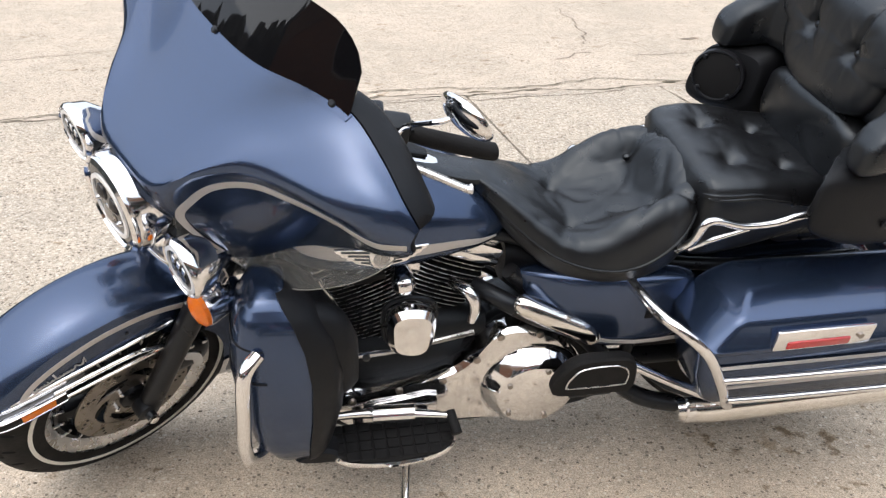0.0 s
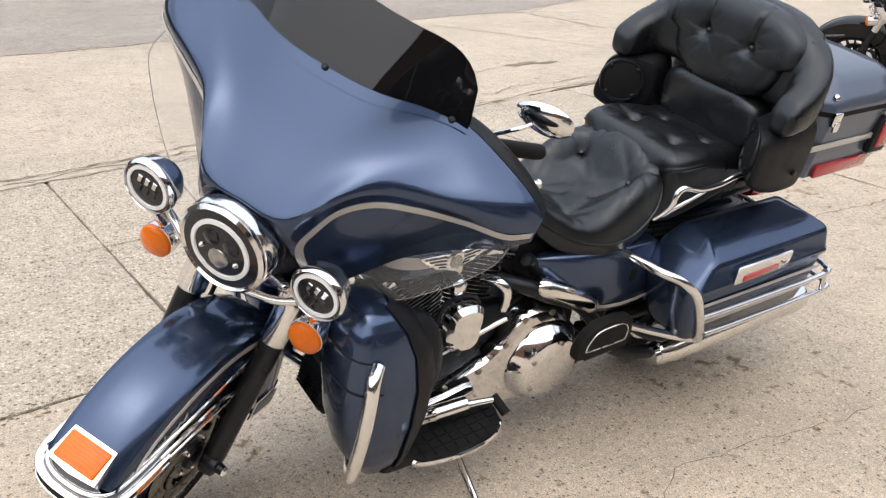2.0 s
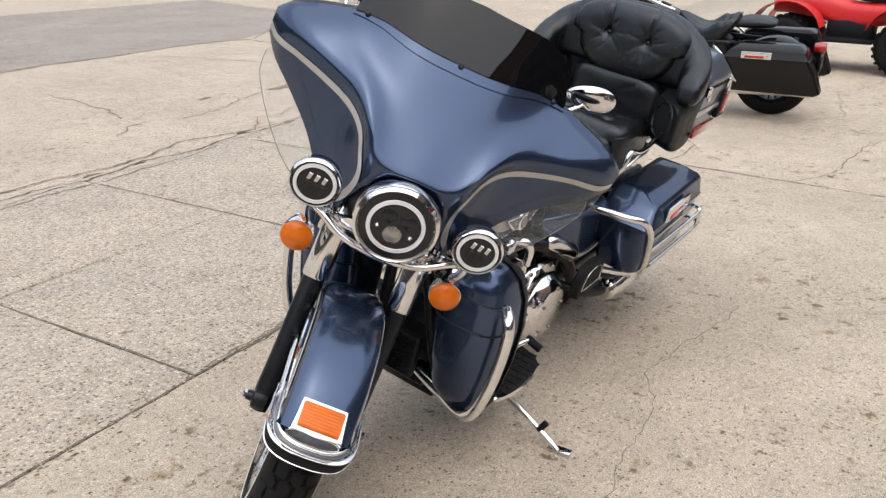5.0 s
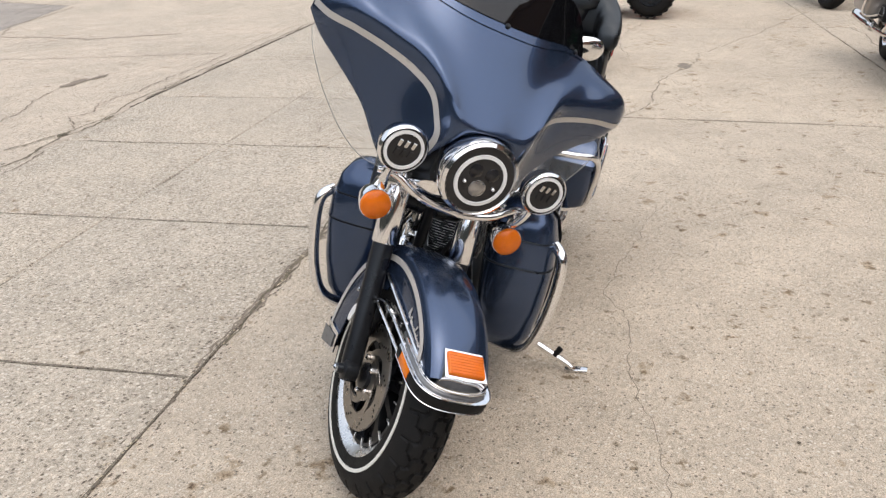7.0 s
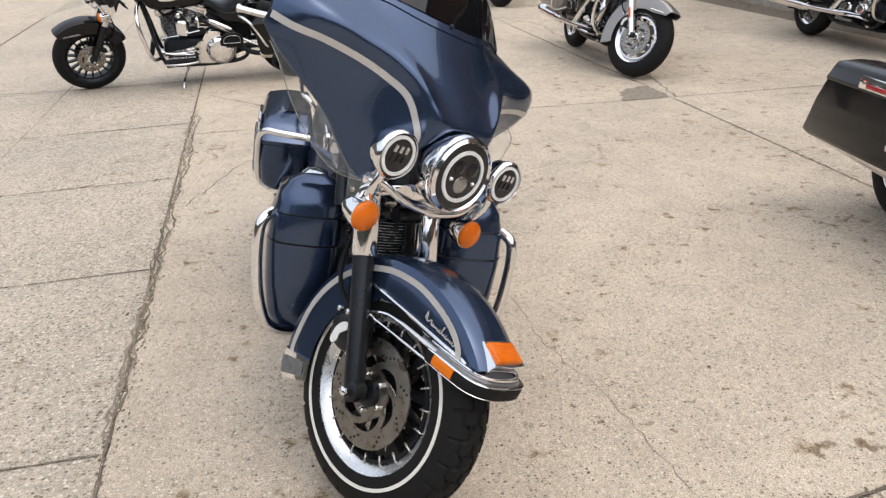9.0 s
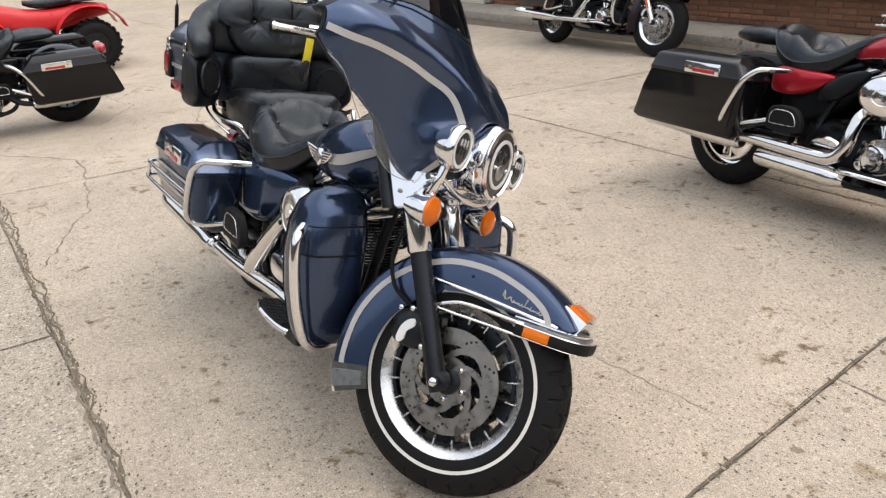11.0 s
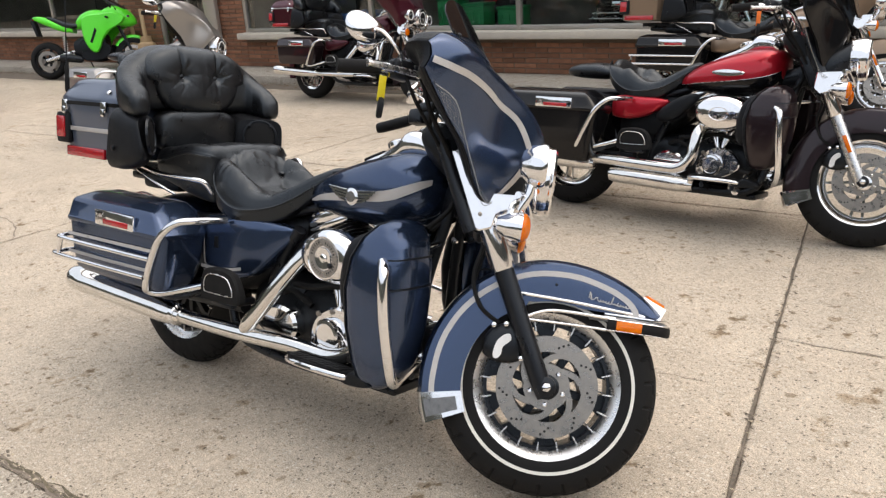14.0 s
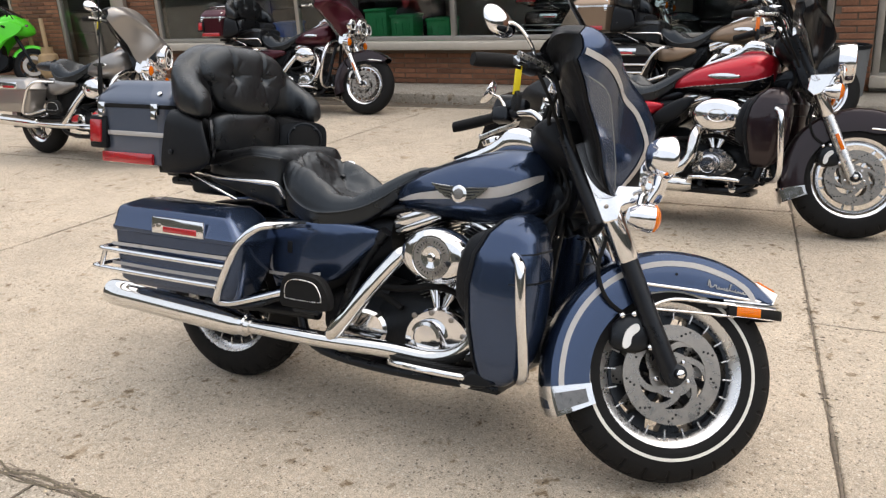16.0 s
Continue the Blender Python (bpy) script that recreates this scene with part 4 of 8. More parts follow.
    part("tip_trim", band([(x - 0.010, y * 0.89, 0.529) for x, y in nose], 0.010, 0.008, 5, 3.0), CHROME, f, m=m)
    tip = Matrix.Translation((1.872, 0, 0.5680)) @ Matrix.Rotation(radians(24), 4, "Y")
    bez = [[tip @ Vector((x, y * (1 + 0.10 * k), z)) for x, y in ((-0.034, -0.0500), (0.035, -0.056), (0.040, 0), (0.035, 0.056), (-0.034, 0.0500), (-0.034, 0))] for k, z in ((1, -0.045), (0.4, -0.01), (0, 0.008), (-0.2, 0.012), (-0.9, 0.0125))]
    part("lamp_bezel", loft(bez), CHROME, f, m=m)
    lampb = part("fender_lamp", moved(box((0.001, 0, 0.013), (0.056, 0.092, 0.014), 0.004), tip), ORANGE, f, "ribbed amber fender lamp", m=m)
    pieces("rib", [moved(box((-0.0235 + 0.007 * k, 0, 0.0203), (0.003, 0.086, 0.0022), 0.001, 1), tip) for k in range(8)], ORANGE, lampb, m)
    flap = part("fender_flap", sheet([fender_section(c, radians(d), 0.364, 0.234, 0.0865) for d in (191, 195, 199, 202, 205)], -0.004), CHROME, f, "chrome rear flap with a grey panel", m=m)
    for s in (-1, 1):
        g = [[(c[0] + rr * math.cos(radians(d)), s * 0.0885, c[2] + rr * math.sin(radians(d))) for rr in (0.252, 0.30, 0.341)] for d in (194.2, 198.5, 202.4)]
        part("flap_panel", sheet(g, 0.002), FLAP_GREY, flap, m=m)
    return f


def script_line(at, length, height, side):
    """A flowing line like handwriting, as plain waves."""
    pts = []
    n = 88
    for k in range(n + 1):
        t = k / n
        x = at[0] + t * length * 1.0
        tall = 1.5 if k in (2, 3, 4, 48, 49, 50) else 0.75 if k in (16, 17, 60) else 0.0
        loop = 0.30 + 0.30 * math.sin(t * 92 + 0.8 * math.sin(t * 17)) * (0.8 + 0.35 * math.sin(t * 29)) + tall
        pts.append((x + 0.0026 * math.cos(t * 92) + 0.2 * tall * height, at[1] + side * 0.001, at[2] - 0.012 * t + height * loop))
    return tube(pts, 0.0017, 5, 1)


# fairing: six lines across the shell, each given by y, x, z from the middle outwards
FAIR_Y = (0, .06, .10, .125, .155, .20, .27, .36, .43, .468)
FAIR_EDGE = ((1.486, 1.478, 1.452, 1.415, 1.385, 1.350, 1.310, 1.256, 1.222, 1.194), (.972, .952, .880, .800, .775, .806, .892, .958, 1.004, 1.044))
FAIR_CHEEK = ((1.500, 1.496, 1.478, 1.448, 1.418, 1.372, 1.328, 1.278, 1.240, 1.199), (.978, .962, .905, .868, .884, .918, .970, 1.006, 1.028, 1.055))
FAIR_STRIPE = ((1.508, 1.508, 1.498, 1.470, 1.428, 1.380, 1.346, 1.302, 1.258, 1.204), (.984, .975, .945, .960, 1.012, 1.036, 1.053, 1.063, 1.063, 1.070))
FAIR_CROWN = ((1.514, 1.512, 1.503, 1.480, 1.446, 1.398, 1.358, 1.318, 1.262, 1.206), (.990, .987, .997, 1.024, 1.055, 1.078, 1.096, 1.108, 1.105, 1.083))
FAIR_SHOULDER = ((1.502, 1.498, 1.486, 1.466, 1.434, 1.385, 1.338, 1.296, 1.250, 1.202), (1.004, 1.003, 1.016, 1.042, 1.072, 1.100, 1.118, 1.133, 1.127, 1.098))
FAIR_FACE = ((1.402, 1.399, 1.391, 1.379, 1.359, 1.326, 1.285, 1.255, 1.228, 1.198), (1.101, 1.102, 1.106, 1.113, 1.126, 1.144, 1.160, 1.156, 1.140, 1.106))
FAIR_BROW = ((1.305, 1.303, 1.298, 1.292, 1.280, 1.258, 1.226, 1.218, 1.212, 1.193), (1.212, 1.212, 1.213, 1.213, 1.213, 1.211, 1.195, 1.168, 1.142, 1.110))
FAIR = (FAIR_EDGE, FAIR_CHEEK, FAIR_STRIPE, FAIR_CROWN, FAIR_SHOULDER, FAIR_FACE, FAIR_BROW)
FAIR_V = (0.0, 0.24, 0.40, 0.51, 0.57, 0.80, 1.0)
FAIR_W = 0.468


def smooth_at(t, ts, vs):
    """Catmull-Rom interpolation of a table."""
    t = min(max(t, ts[0]), ts[-1])
    i = max(k for k in range(len(ts) - 1) if ts[k] <= t)
    h = ts[i + 1] - ts[i]
    u = (t - ts[i]) / h

    def slope(k):
        a, b = max(k - 1, 0), min(k + 1, len(ts) - 1)
        return (vs[b] - vs[a]) / (ts[b] - ts[a])
    m0, m1 = slope(i) * h, slope(i + 1) * h
    return (2 * u ** 3 - 3 * u * u + 1) * vs[i] + (u ** 3 - 2 * u * u + u) * m0 + (-2 * u ** 3 + 3 * u * u) * vs[i + 1] + (u ** 3 - u * u) * m1


def fairing_point(y, v):
    xs = [smooth_at(abs(y), FAIR_Y, x) for x, z in FAIR]
    zs = [smooth_at(abs(y), FAIR_Y, z) for x, z in FAIR]
    # the shell sits a little askew on its bracket
    u = (y / FAIR_W) ** 2
    skew = (0.046 * u * u, 0.034) if y > 0 else (0.0, -0.060)
    return Vector((smooth_at(v, FAIR_V, xs) + skew[0], y * (1 + skew[1] * u), smooth_at(v, FAIR_V, zs)))


def fairing_normal(y, v):
    e = 0.004
    a = fairing_point(min(y + e, FAIR_W), v) - fairing_point(max(y - e, -FAIR_W), v)
    b = fairing_point(y, min(v + e, 1)) - fairing_point(y, max(v - e, 0))
    return a.cross(b).normalized()


def fairing(root, col, m, stripe=None, shield=True):
    ys = [FAIR_W * math.copysign(abs(k / 28) ** 0.85, k) for k in range(-28, 29)]
    vs = [k / 36 for k in range(37)]
    grid = [[fairing_point(y, v) for v in vs] for y in ys]
    f = part("fairing", sheet(grid, 0.004), col, root, "handlebar-mounted batwing-shaped fairing", m=m, sharp=50)
    if stripe:
        # the line hooks up from the lower edge beside the lamps and runs out along the wing
        track = [(0.150, 0.04), (0.139, 0.11), (0.129, 0.19), (0.121, 0.27), (0.118, 0.335), (0.123, 0.382), (0.138, 0.400)] + [(0.138 + 0.326 * k / 22, 0.40) for k in range(1, 23)]
        for s in (-1, 1):
            line = [(s * p.x, p.y) for p in curve_points([(y, v, 0) for y, v in track], 4)]
            pts = [fairing_point(y, v) for y, v in line]
            g = []
            for k, (y, v) in enumerate(line):
                nn = fairing_normal(y, v)
                side = (pts[min(k + 1, len(pts) - 1)] - pts[max(k - 1, 0)]).normalized().cross(nn) * s
                w = 0.0085 * min(1.0, 0.55 + k / 14)
                g.append([pts[k] + side * w * e + nn * 0.0018 for e in (1, 0, -1)])
            part("stripe", sheet(g, 0.001), stripe, f, "silver pinstripe", m=m)
    # inner shell and dash
    rim = [(fairing_point(y, 1.0), 0.55 + 1.15 * min(1.0, max(0.0, (abs(y) - 0.14) / 0.2))) for y in ys] + [(fairing_point(FAIR_W, v / 9), 0.12 + 1.55 * (v / 9) ** 2) for v in range(8, 0, -1)] + [(fairing_point(y, 0.0), 0.06) for y in ys[::-1]] + [(fairing_point(-FAIR_W, v / 9), 0.12 + 1.55 * (v / 9) ** 2) for v in range(1, 9)]
    soft = [g for p, g in rim]
    for k in range(6):
        soft = [(soft[i - 1] + soft[i] + soft[(i + 1) % len(soft)]) / 3 for i in range(len(soft))]
    mid = Vector((1.3, 0, 1.06))
    cols = np.array([row[0].y for row in grid])

    def behind(q, gap):
        """Keeps a point of the inner shell behind the outer one."""
        row = grid[int(np.argmin(abs(cols - q.y)))]
        front = float(np.interp(q.z, np.maximum.accumulate([p.z for p in row]), [p.x for p in row]))
        return Vector((min(q.x, front - gap), q.y, q.z))
    rings = []
    for k, dx, deep in ((0.996, 0.0, 0), (0.988, -0.017, 0.002), (0.970, -0.031, 0.006), (0.945, -0.042, 0.012), (0.91, -0.050, 0.02), (0.86, -0.056, 0.026), (0.75, -0.062, 0.03), (0.5, -0.04, 0.03), (0.2, -0.03, 0.02), (0.01, -0.03, 0.02)):
        ring = [Vector((p.x * (0.35 + 0.65 * k) + mid.x * 0.65 * (1 - k) - 0.004 + dx * g - deep * (1 - g), p.y * k, mid.z + (p.z - mid.z) * k)) for (p, _), g in zip(rim, soft)]
        rings.append([behind(q, 0.014) if k < 0.99 else q for q in ring])
    part("inner_fairing", loft(rings, False), BLACK_PLASTIC, root, "black grained inner fairing", m=m, sharp=80)
    for y, z, r in ((-0.16, 1.09, 0.036), (-0.06, 1.12, 0.048), (0.06, 1.12, 0.048), (0.16, 1.09, 0.036)):
        g = part("gauge", lathe([(r, 0), (r, 0.02), (r * 0.85, 0.026)], (1.235, y, z), (-1, 0, 0.35), 24), CHROME, root, m=m)
        part("gauge_face", lathe([(r * 0.84, 0.02), (r * 0.8, 0.0262), (0.002, 0.0262)], (1.235, y, z), (-1, 0, 0.35), 24), DARK_LENS, g, m=m)
    if shield:
        rows = []
        for k in range(31):
            y = -0.274 + 0.548 * k / 30
            b = fairing_point(y, 0.985) + Vector((0.004, 0, 0.004))
            h = 0.120 * (1 - abs(y / 0.2741) ** 4.5) ** 0.5 * (1 - 0.12 * abs(y / 0.274)) + 0.004
            rows.append([b + Vector((-0.60 * h * t - 0.06 * h * t * t, 0, h * t)) for t in (0, 0.25, 0.5, 0.75, 1)])
        w = part("windshield", sheet(rows, 0.004), SMOKED, root, "short dark smoked windshield", m=m)
        trim = [[fairing_point(y, v) + fairing_normal(y, v) * 0.0028 for v in (0.952, 0.976, 1.0)] for y in [-0.276 + 0.552 * k / 30 for k in range(31)]]
        part("windshield_trim", sheet(trim, 0.004), BLACK_GLOSS if stripe is None else col, w, m=m)
        for y in (-0.241, 0, 0.241):
            p = fairing_point(y, 0.982) + fairing_normal(y, 0.982) * 0.0028
            part("bolt", lathe([(0.0070, 0), (0.0070, 0.003), (0.004, 0.006)], p, fairing_normal(y, 0.982), 12), BLACK_METAL, w, m=m)
    return f


def round_lamp(root, name, c, r, m, label, leds):
    """A chromed bowl with a dark face, a milky ring and small reflectors."""
    l = part(name, lathe([(0.004, -0.062 * r / 0.058), (r * 0.62, -0.056 * r / 0.058), (r * 0.92, -0.034), (r, -0.012), (r * 1.04, -0.006), (r * 1.04, 0.004), (r * 0.96, 0.010), (r * 0.92, 0.004)], c, (1, 0, 0), 40), CHROME, root, label, m=m)
    part("lens", lathe([(r * 0.93, -0.002), (r * 0.92, 0.004), (r * 0.5, 0.007), (0.001, 0.008)], c, (1, 0, 0), 32), DARK_LENS, l, m=m)
    h0, h1 = (0.70, 0.85) if leds == "spot" else (0.61, 0.72)
    part("halo_ring", lathe([(r * h0, 0.006), (r * (h0 + 0.01), 0.0095), (r * (h1 - 0.01), 0.0090), (r * h1, 0.005)], c, (1, 0, 0), 48, closed=True), HALO, l, "milky white ring", m=m)
    if leds == "spot":
        for k in (-1, 0, 1):
            for j in (-1, 1):
                y, z = c[1] + k * r * 0.30, c[2] + 0.08 * r + j * r * 0.19
                part("reflector", slab([(y + dy * r, z + dz * r) for dy, dz in ((-0.10, -0.15), (0.06, -0.17), (0.12, 0.13), (-0.05, 0.16))], "x", c[0] + 0.005, c[0] + 0.011, 0.0015), LAMP_BOWL if j > 0 else DARK_LENS, l, m=m)
    else:
        for y, z, q in ((0.0, -0.22, 0.25), (-0.24, 0.22, 0.20), (0.24, 0.22, 0.20), (-0.42, -0.12, 0.07), (0.42, -0.12, 0.07)):
            part("projector", lathe([(q * r, 0.005), (q * r * 0.9, 0.010), (q * r * 0.5, 0.014), (0.001, 0.016)], (c[0], c[1] + y * r, c[2] + z * r), (1, 0, 0), 20), (GREY_RING if q > 0.22 else DARK_LENS) if q > 0.12 else LAMP_BOWL, l, m=m)
    return l


def front_end(root, o, m):
    """Everything that turns with the handlebar."""
    wheel(root, "front_wheel", AXLE_F, m, o["wheel"], True, o["whitewall"], o["detail"])
    front_fender(root, o["fender"], m, o["stacked"], o["stripe"], 158 if o["wheel"] == "black" else 201)
    slope = Vector((-0.488, 0, 1.0)).normalized()
    for s in (-1, 1):
        foot = Vector((1.600, s * 0.112, 0.300))
        leg = part("fork_slider", tube([foot - slope * 0.02, foot + slope * 0.03, foot + slope * 0.16, foot + slope * 0.345], [0.022, 0.027, 0.026, 0.028], 16, 1), o["slider"], root, m=m)
        if o["bright"]:
            part("fork_reflector", box((0, 0, 0), (0.018, 0.006, 0.085), 0.003), ORANGE, leg, "amber fork reflector", m=m @ Matrix.Translation(foot + slope * 0.20 + Vector((0.004, s * 0.029, 0))) @ Matrix.Rotation(radians(-26), 4, "Y"))
        part("axle_cap", lathe([(0.026, -0.018), (0.028, 0.0), (0.026, 0.016), (0.014, 0.02), (0.012, 0.034), (0.006, 0.036)], (1.606, s * 0.118, 0.312), (0, s, 0), 16), BLACK_METAL, leg, m=m)
        part("axle_nut", lathe([(0.012, 0.0), (0.012, 0.014), (0.005, 0.018)], (1.606, s * 0.145, 0.312), (0, s, 0), 6), CHROME, leg, m=m)
        part("fork_tube", tube([foot + slope * 0.34, foot + slope * 0.345, foot + slope * 0.52, foot + slope * 0.56], [0.029, 0.033, 0.034, 0.03], 18, 1), CHROME, root, "chromed fork tube cover", m=m)
        # caliper behind the leg
        c = part("brake_caliper", smooth_loft([(1.425, s * 0.083, 0.400, 0.030, 0.05), (1.445, s * 0.083, 0.405, 0.055, 0.09), (1.49, s * 0.083, 0.412, 0.06, 0.115), (1.53, s * 0.083, 0.418, 0.05, 0.10), (1.545, s * 0.083, 0.42, 0.02, 0.06)], 3, 3.0, 16), BLACK_METAL, root, "black brake caliper", m=m)
        part("caliper_badge", slab(round_outline([(1.452, 0.375), (1.462, 0.365), (1.475, 0.378), (1.478, 0.40), (1.497, 0.42), (1.492, 0.436), (1.476, 0.432), (1.458, 0.41)], 3), "y", s * 0.113 - 0.003, s * 0.113 + 0.003, 0.001), WHITE, c, "white blank badge", m=m)
        for bx, bz in ((1.478, 0.462), (1.530, 0.375), (1.445, 0.455)):
            part("bolt", lathe([(0.007, 0), (0.007, 0.01), (0.003, 0.012)], (bx, s * 0.108, bz), (0, s, 0), 8), CHROME, c, m=m)
        part("brake_hose", tube([(1.46, s * 0.085, 0.46), (1.40, s * 0.10, 0.50), (1.37, s * 0.10, 0.58), (1.385, s * 0.105, 0.68), (1.36, s * 0.09, 0.80)], 0.006, 8, 5), RUBBER, root, m=m)
        # nacelle side
        if o["stripe"]:
            part("fork_cover", slab([(1.338, 0.724), (1.352, 0.706), (1.368, 0.699), (1.400, 0.711), (1.408, 0.748), (1.420, 0.758), (1.460, 0.776), (1.466, 0.790), (1.462, 0.810), (1.385, 0.804), (1.366, 0.808), (1.354, 0.820), (1.310, 0.905), (1.300, 0.918), (1.284, 0.918), (1.264, 0.908), (1.262, 0.892)], "y", s * 0.148 - 0.006, s * 0.148 + 0.006, 0.004), CHROME, root, "chromed fork nacelle side", m=m)
            part("cover_bolt", lathe([(0.006, 0), (0.006, 0.004), (0.002, 0.006)], (1.365, s * 0.154, 0.745), (0, s, 0), 10), STEEL, root, m=m)
            part("upper_fork_tube", tube([(1.232, s * 0.150, 0.930), (1.245, s * 0.150, 0.905), (1.335, s * 0.150, 0.715), (1.345, s * 0.148, 0.695)], 0.019, 14, 1), BLACK_METAL, root, "black upper fork tube", m=m)
        else:
            part("fork_cover", slab([(1.338, 0.724), (1.368, 0.699), (1.400, 0.711), (1.460, 0.776), (1.462, 0.810), (1.385, 0.806), (1.345, 0.800)], "y", s * 0.148 - 0.006, s * 0.148 + 0.006, 0.004), CHROME, root, "chromed fork clamp cover", m=m)
            part("upper_fork_tube", tube([foot + slope * 0.55, foot + slope * 0.60, foot + slope * 0.78], 0.031, 16, 1), BLACK_METAL, root, "black upper fork tube", m=m)
        part("lower_triple", tube([(1.37, s * 0.02, 0.70), (1.37, s * 0.12, 0.715)], 0.022, 10, 1), BLACK_METAL, root, m=m)
        part("fork_tower", box((1.31, s * 0.105, 0.83), (0.07, 0.05, 0.25), 0.012), BLACK_METAL, root, m=m @ Matrix.Translation((1.31, 0, 0.83)) @ Matrix.Rotation(radians(-26), 4, "Y") @ Matrix.Translation((-1.31, 0, -0.83)))
        if o["spots"]:
            round_lamp(root, "spot_lamp", (1.515, s * 0.200, 0.888), 0.058, m, "chromed spot lamp with a dark face and white ring", "spot")
            part("lamp_bracket", tube([(1.49, s * 0.20, 0.836), (1.485, s * 0.20, 0.80), (1.47, s * 0.19, 0.765)], 0.012, 10, 3), CHROME, root, m=m)
        t = part("turn_signal", lathe([(0.004, -0.066), (0.022, -0.062), (0.034, -0.038), (0.040, -0.005), (0.040, 0.004), (0.036, 0.006)], (1.478, s * 0.192, 0.720), (1, 0, 0), 28), CHROME, root, "chromed bullet turn signal with amber lens", m=m)
        part("lens", lathe([(0.0388, 0.003), (0.0375, 0.013), (0.027, 0.022), (0.012, 0.026), (0.001, 0.027)], (1.478, s * 0.192, 0.720), (1, 0, 0), 28), ORANGE, t, m=m)
        part("stalk", tube([(1.445, s * 0.198, 0.745), (1.45, s * 0.195, 0.775), (1.47, s * 0.19, 0.79)], 0.010, 8, 2), CHROME, t, m=m)
        # bar, grip, controls, mirror
        part("handlebar", tube([(1.235, s * 0.03, 1.00), (1.225, s * 0.10, 1.02), (1.19, s * 0.17, 1.075), (1.13, s * 0.235, 1.085), (1.06, s * 0.30, 1.072)], 0.0128, 12, 5), CHROME, root, "bent chrome handlebar", m=m)
        part("grip", tube([(1.085, 0.275, 1.078), (1.05, 0.31, 1.072), (0.97, 0.375, 1.058), (0.955, 0.385, 1.056)] if s > 0 else [(1.07, -0.270, 1.080), (1.045, -0.278, 1.076), (0.965, -0.302, 1.062), (0.948, -0.308, 1.060)], [0.016, 0.0185, 0.0185, 0.017], 16, 2), RUBBER, root, "black ribbed rubber grip", m=m)
        sw = part("switch_housing", moved(box((0, 0, 0), (0.062, 0.05, 0.052), 0.012), Matrix.Translation((1.105, s * 0.256, 1.082)) @ Matrix.Rotation(radians(-40 * s), 4, "Z")), BLACK_METAL, root, m=m)
        part("switch", moved(box((-0.033, 0, 0.004), (0.008, 0.028, 0.02), 0.003), Matrix.Translation((1.105, s * 0.256, 1.082)) @ Matrix.Rotation(radians(-40 * s), 4, "Z")), BLACK_PLASTIC, sw, m=m)
        part("clamp", lathe([(0.018, -0.015), (0.022, -0.01), (0.022, 0.01), (0.018, 0.015)], (1.14, s * 0.228, 1.088), (0.6, -s * 0.6, 0.1), 14), BLACK_METAL, root, m=m)
        part("lever", tube([(1.155, s * 0.255, 1.075), (1.150, s * 0.295, 1.066), (1.105, s * 0.355, 1.056), (1.062, s * 0.415, 1.045), (1.050, s * 0.425, 1.043)], [0.010, 0.009, 0.008, 0.0075, 0.011], 8, 4), ALUMINIUM, root, "polished hand lever with a ball end", m=m)
        part("reservoir", moved(box((0, 0, 0), (0.07, 0.045, 0.03), 0.008), Matrix.Translation((1.145, s * 0.215, 1.108)) @ Matrix.Rotation(radians(-35 * s), 4, "Z")), CHROME if o["bright"] else BLACK_METAL, root, m=m)
        part("mirror_stem", tube([(1.115, 0.280, 1.09), (1.111, 0.289, 1.118), (1.100, 0.335, 1.160), (1.085, 0.352, 1.172), (1.068, 0.362, 1.184)] if s > 0 else [(1.112, -0.272, 1.075), (1.110, -0.279, 1.090), (1.100, -0.286, 1.121), (1.060, -0.308, 1.158), (1.035, -0.312, 1.166)], 0.005, 8, 4), CHROME, root, m=m)
        mm = Matrix(((0.908, 0.071, 0.413, 1.058), (0.013, 0.981, -0.195, 0.375), (-0.419, 0.182, 0.889, 1.192), (0, 0, 0, 1))) if s > 0 else Matrix(((0.712, 0.678, -0.179, 1.008), (-0.668, 0.734, 0.122, -0.302), (0.214, 0.033, 0.976, 1.167), (0, 0, 0, 1)))
        inner = -1 if s > 0 else 1

        def drop(x, k):
            """One ring of the drop-shaped mirror body, narrower towards its stem."""
            return [mm @ Vector((x, 0.066 * k * math.cos(2 * math.pi * j / 36), 0.0425 * k * math.sin(2 * math.pi * j / 36) * (1 - 0.20 * inner * math.cos(2 * math.pi * j / 36)))) for j in range(36)]
        mb = part("mirror", loft([drop(0.026, 0.05), drop(0.025, 0.25), drop(0.022, 0.5), drop(0.016, 0.75), (drop(0.008, 0.93)), drop(0.002, 1.0), drop(-0.003, 1.0), drop(-0.005, 0.95), drop(-0.003, 0.9)]), CHROME, root, "chromed drop-shaped mirror", m=m)
        part("mirror_glass", loft([drop(-0.0035, 0.92), drop(-0.0045, 0.88), drop(-0.0045, 0.05)]), MIRROR, mb, m=m)
        if o["shield"]:
            # clear wind deflector: it flares out past the lower edge of the shell
            free = curve_points([(1.225, 0.452, 1.010), (1.278, 0.446, 0.978), (1.305, 0.405, 0.915), (1.325, 0.362, 0.866), (1.345, 0.315, 0.822), (1.362, 0.255, 0.785), (1.378, 0.195, 0.775), (1.392, 0.165, 0.780)], 3)
            g = []
            for k, q in enumerate(free):
                y = s * (0.448 - 0.288 * k / (len(free) - 1))
                p = fairing_point(y, 0.012) - fairing_normal(y, 0.03) * 0.005
                e = Vector((q.x, s * q.y * (1.0 if s > 0 else 0.945), q.z))
                g.append([p, p.lerp(e, 0.5) + Vector((0.006, 0, 0)), e])
            wd = part("wind_deflector", sheet(g, 0.002), CLEAR, root, "clear acrylic wind deflector", m=m)
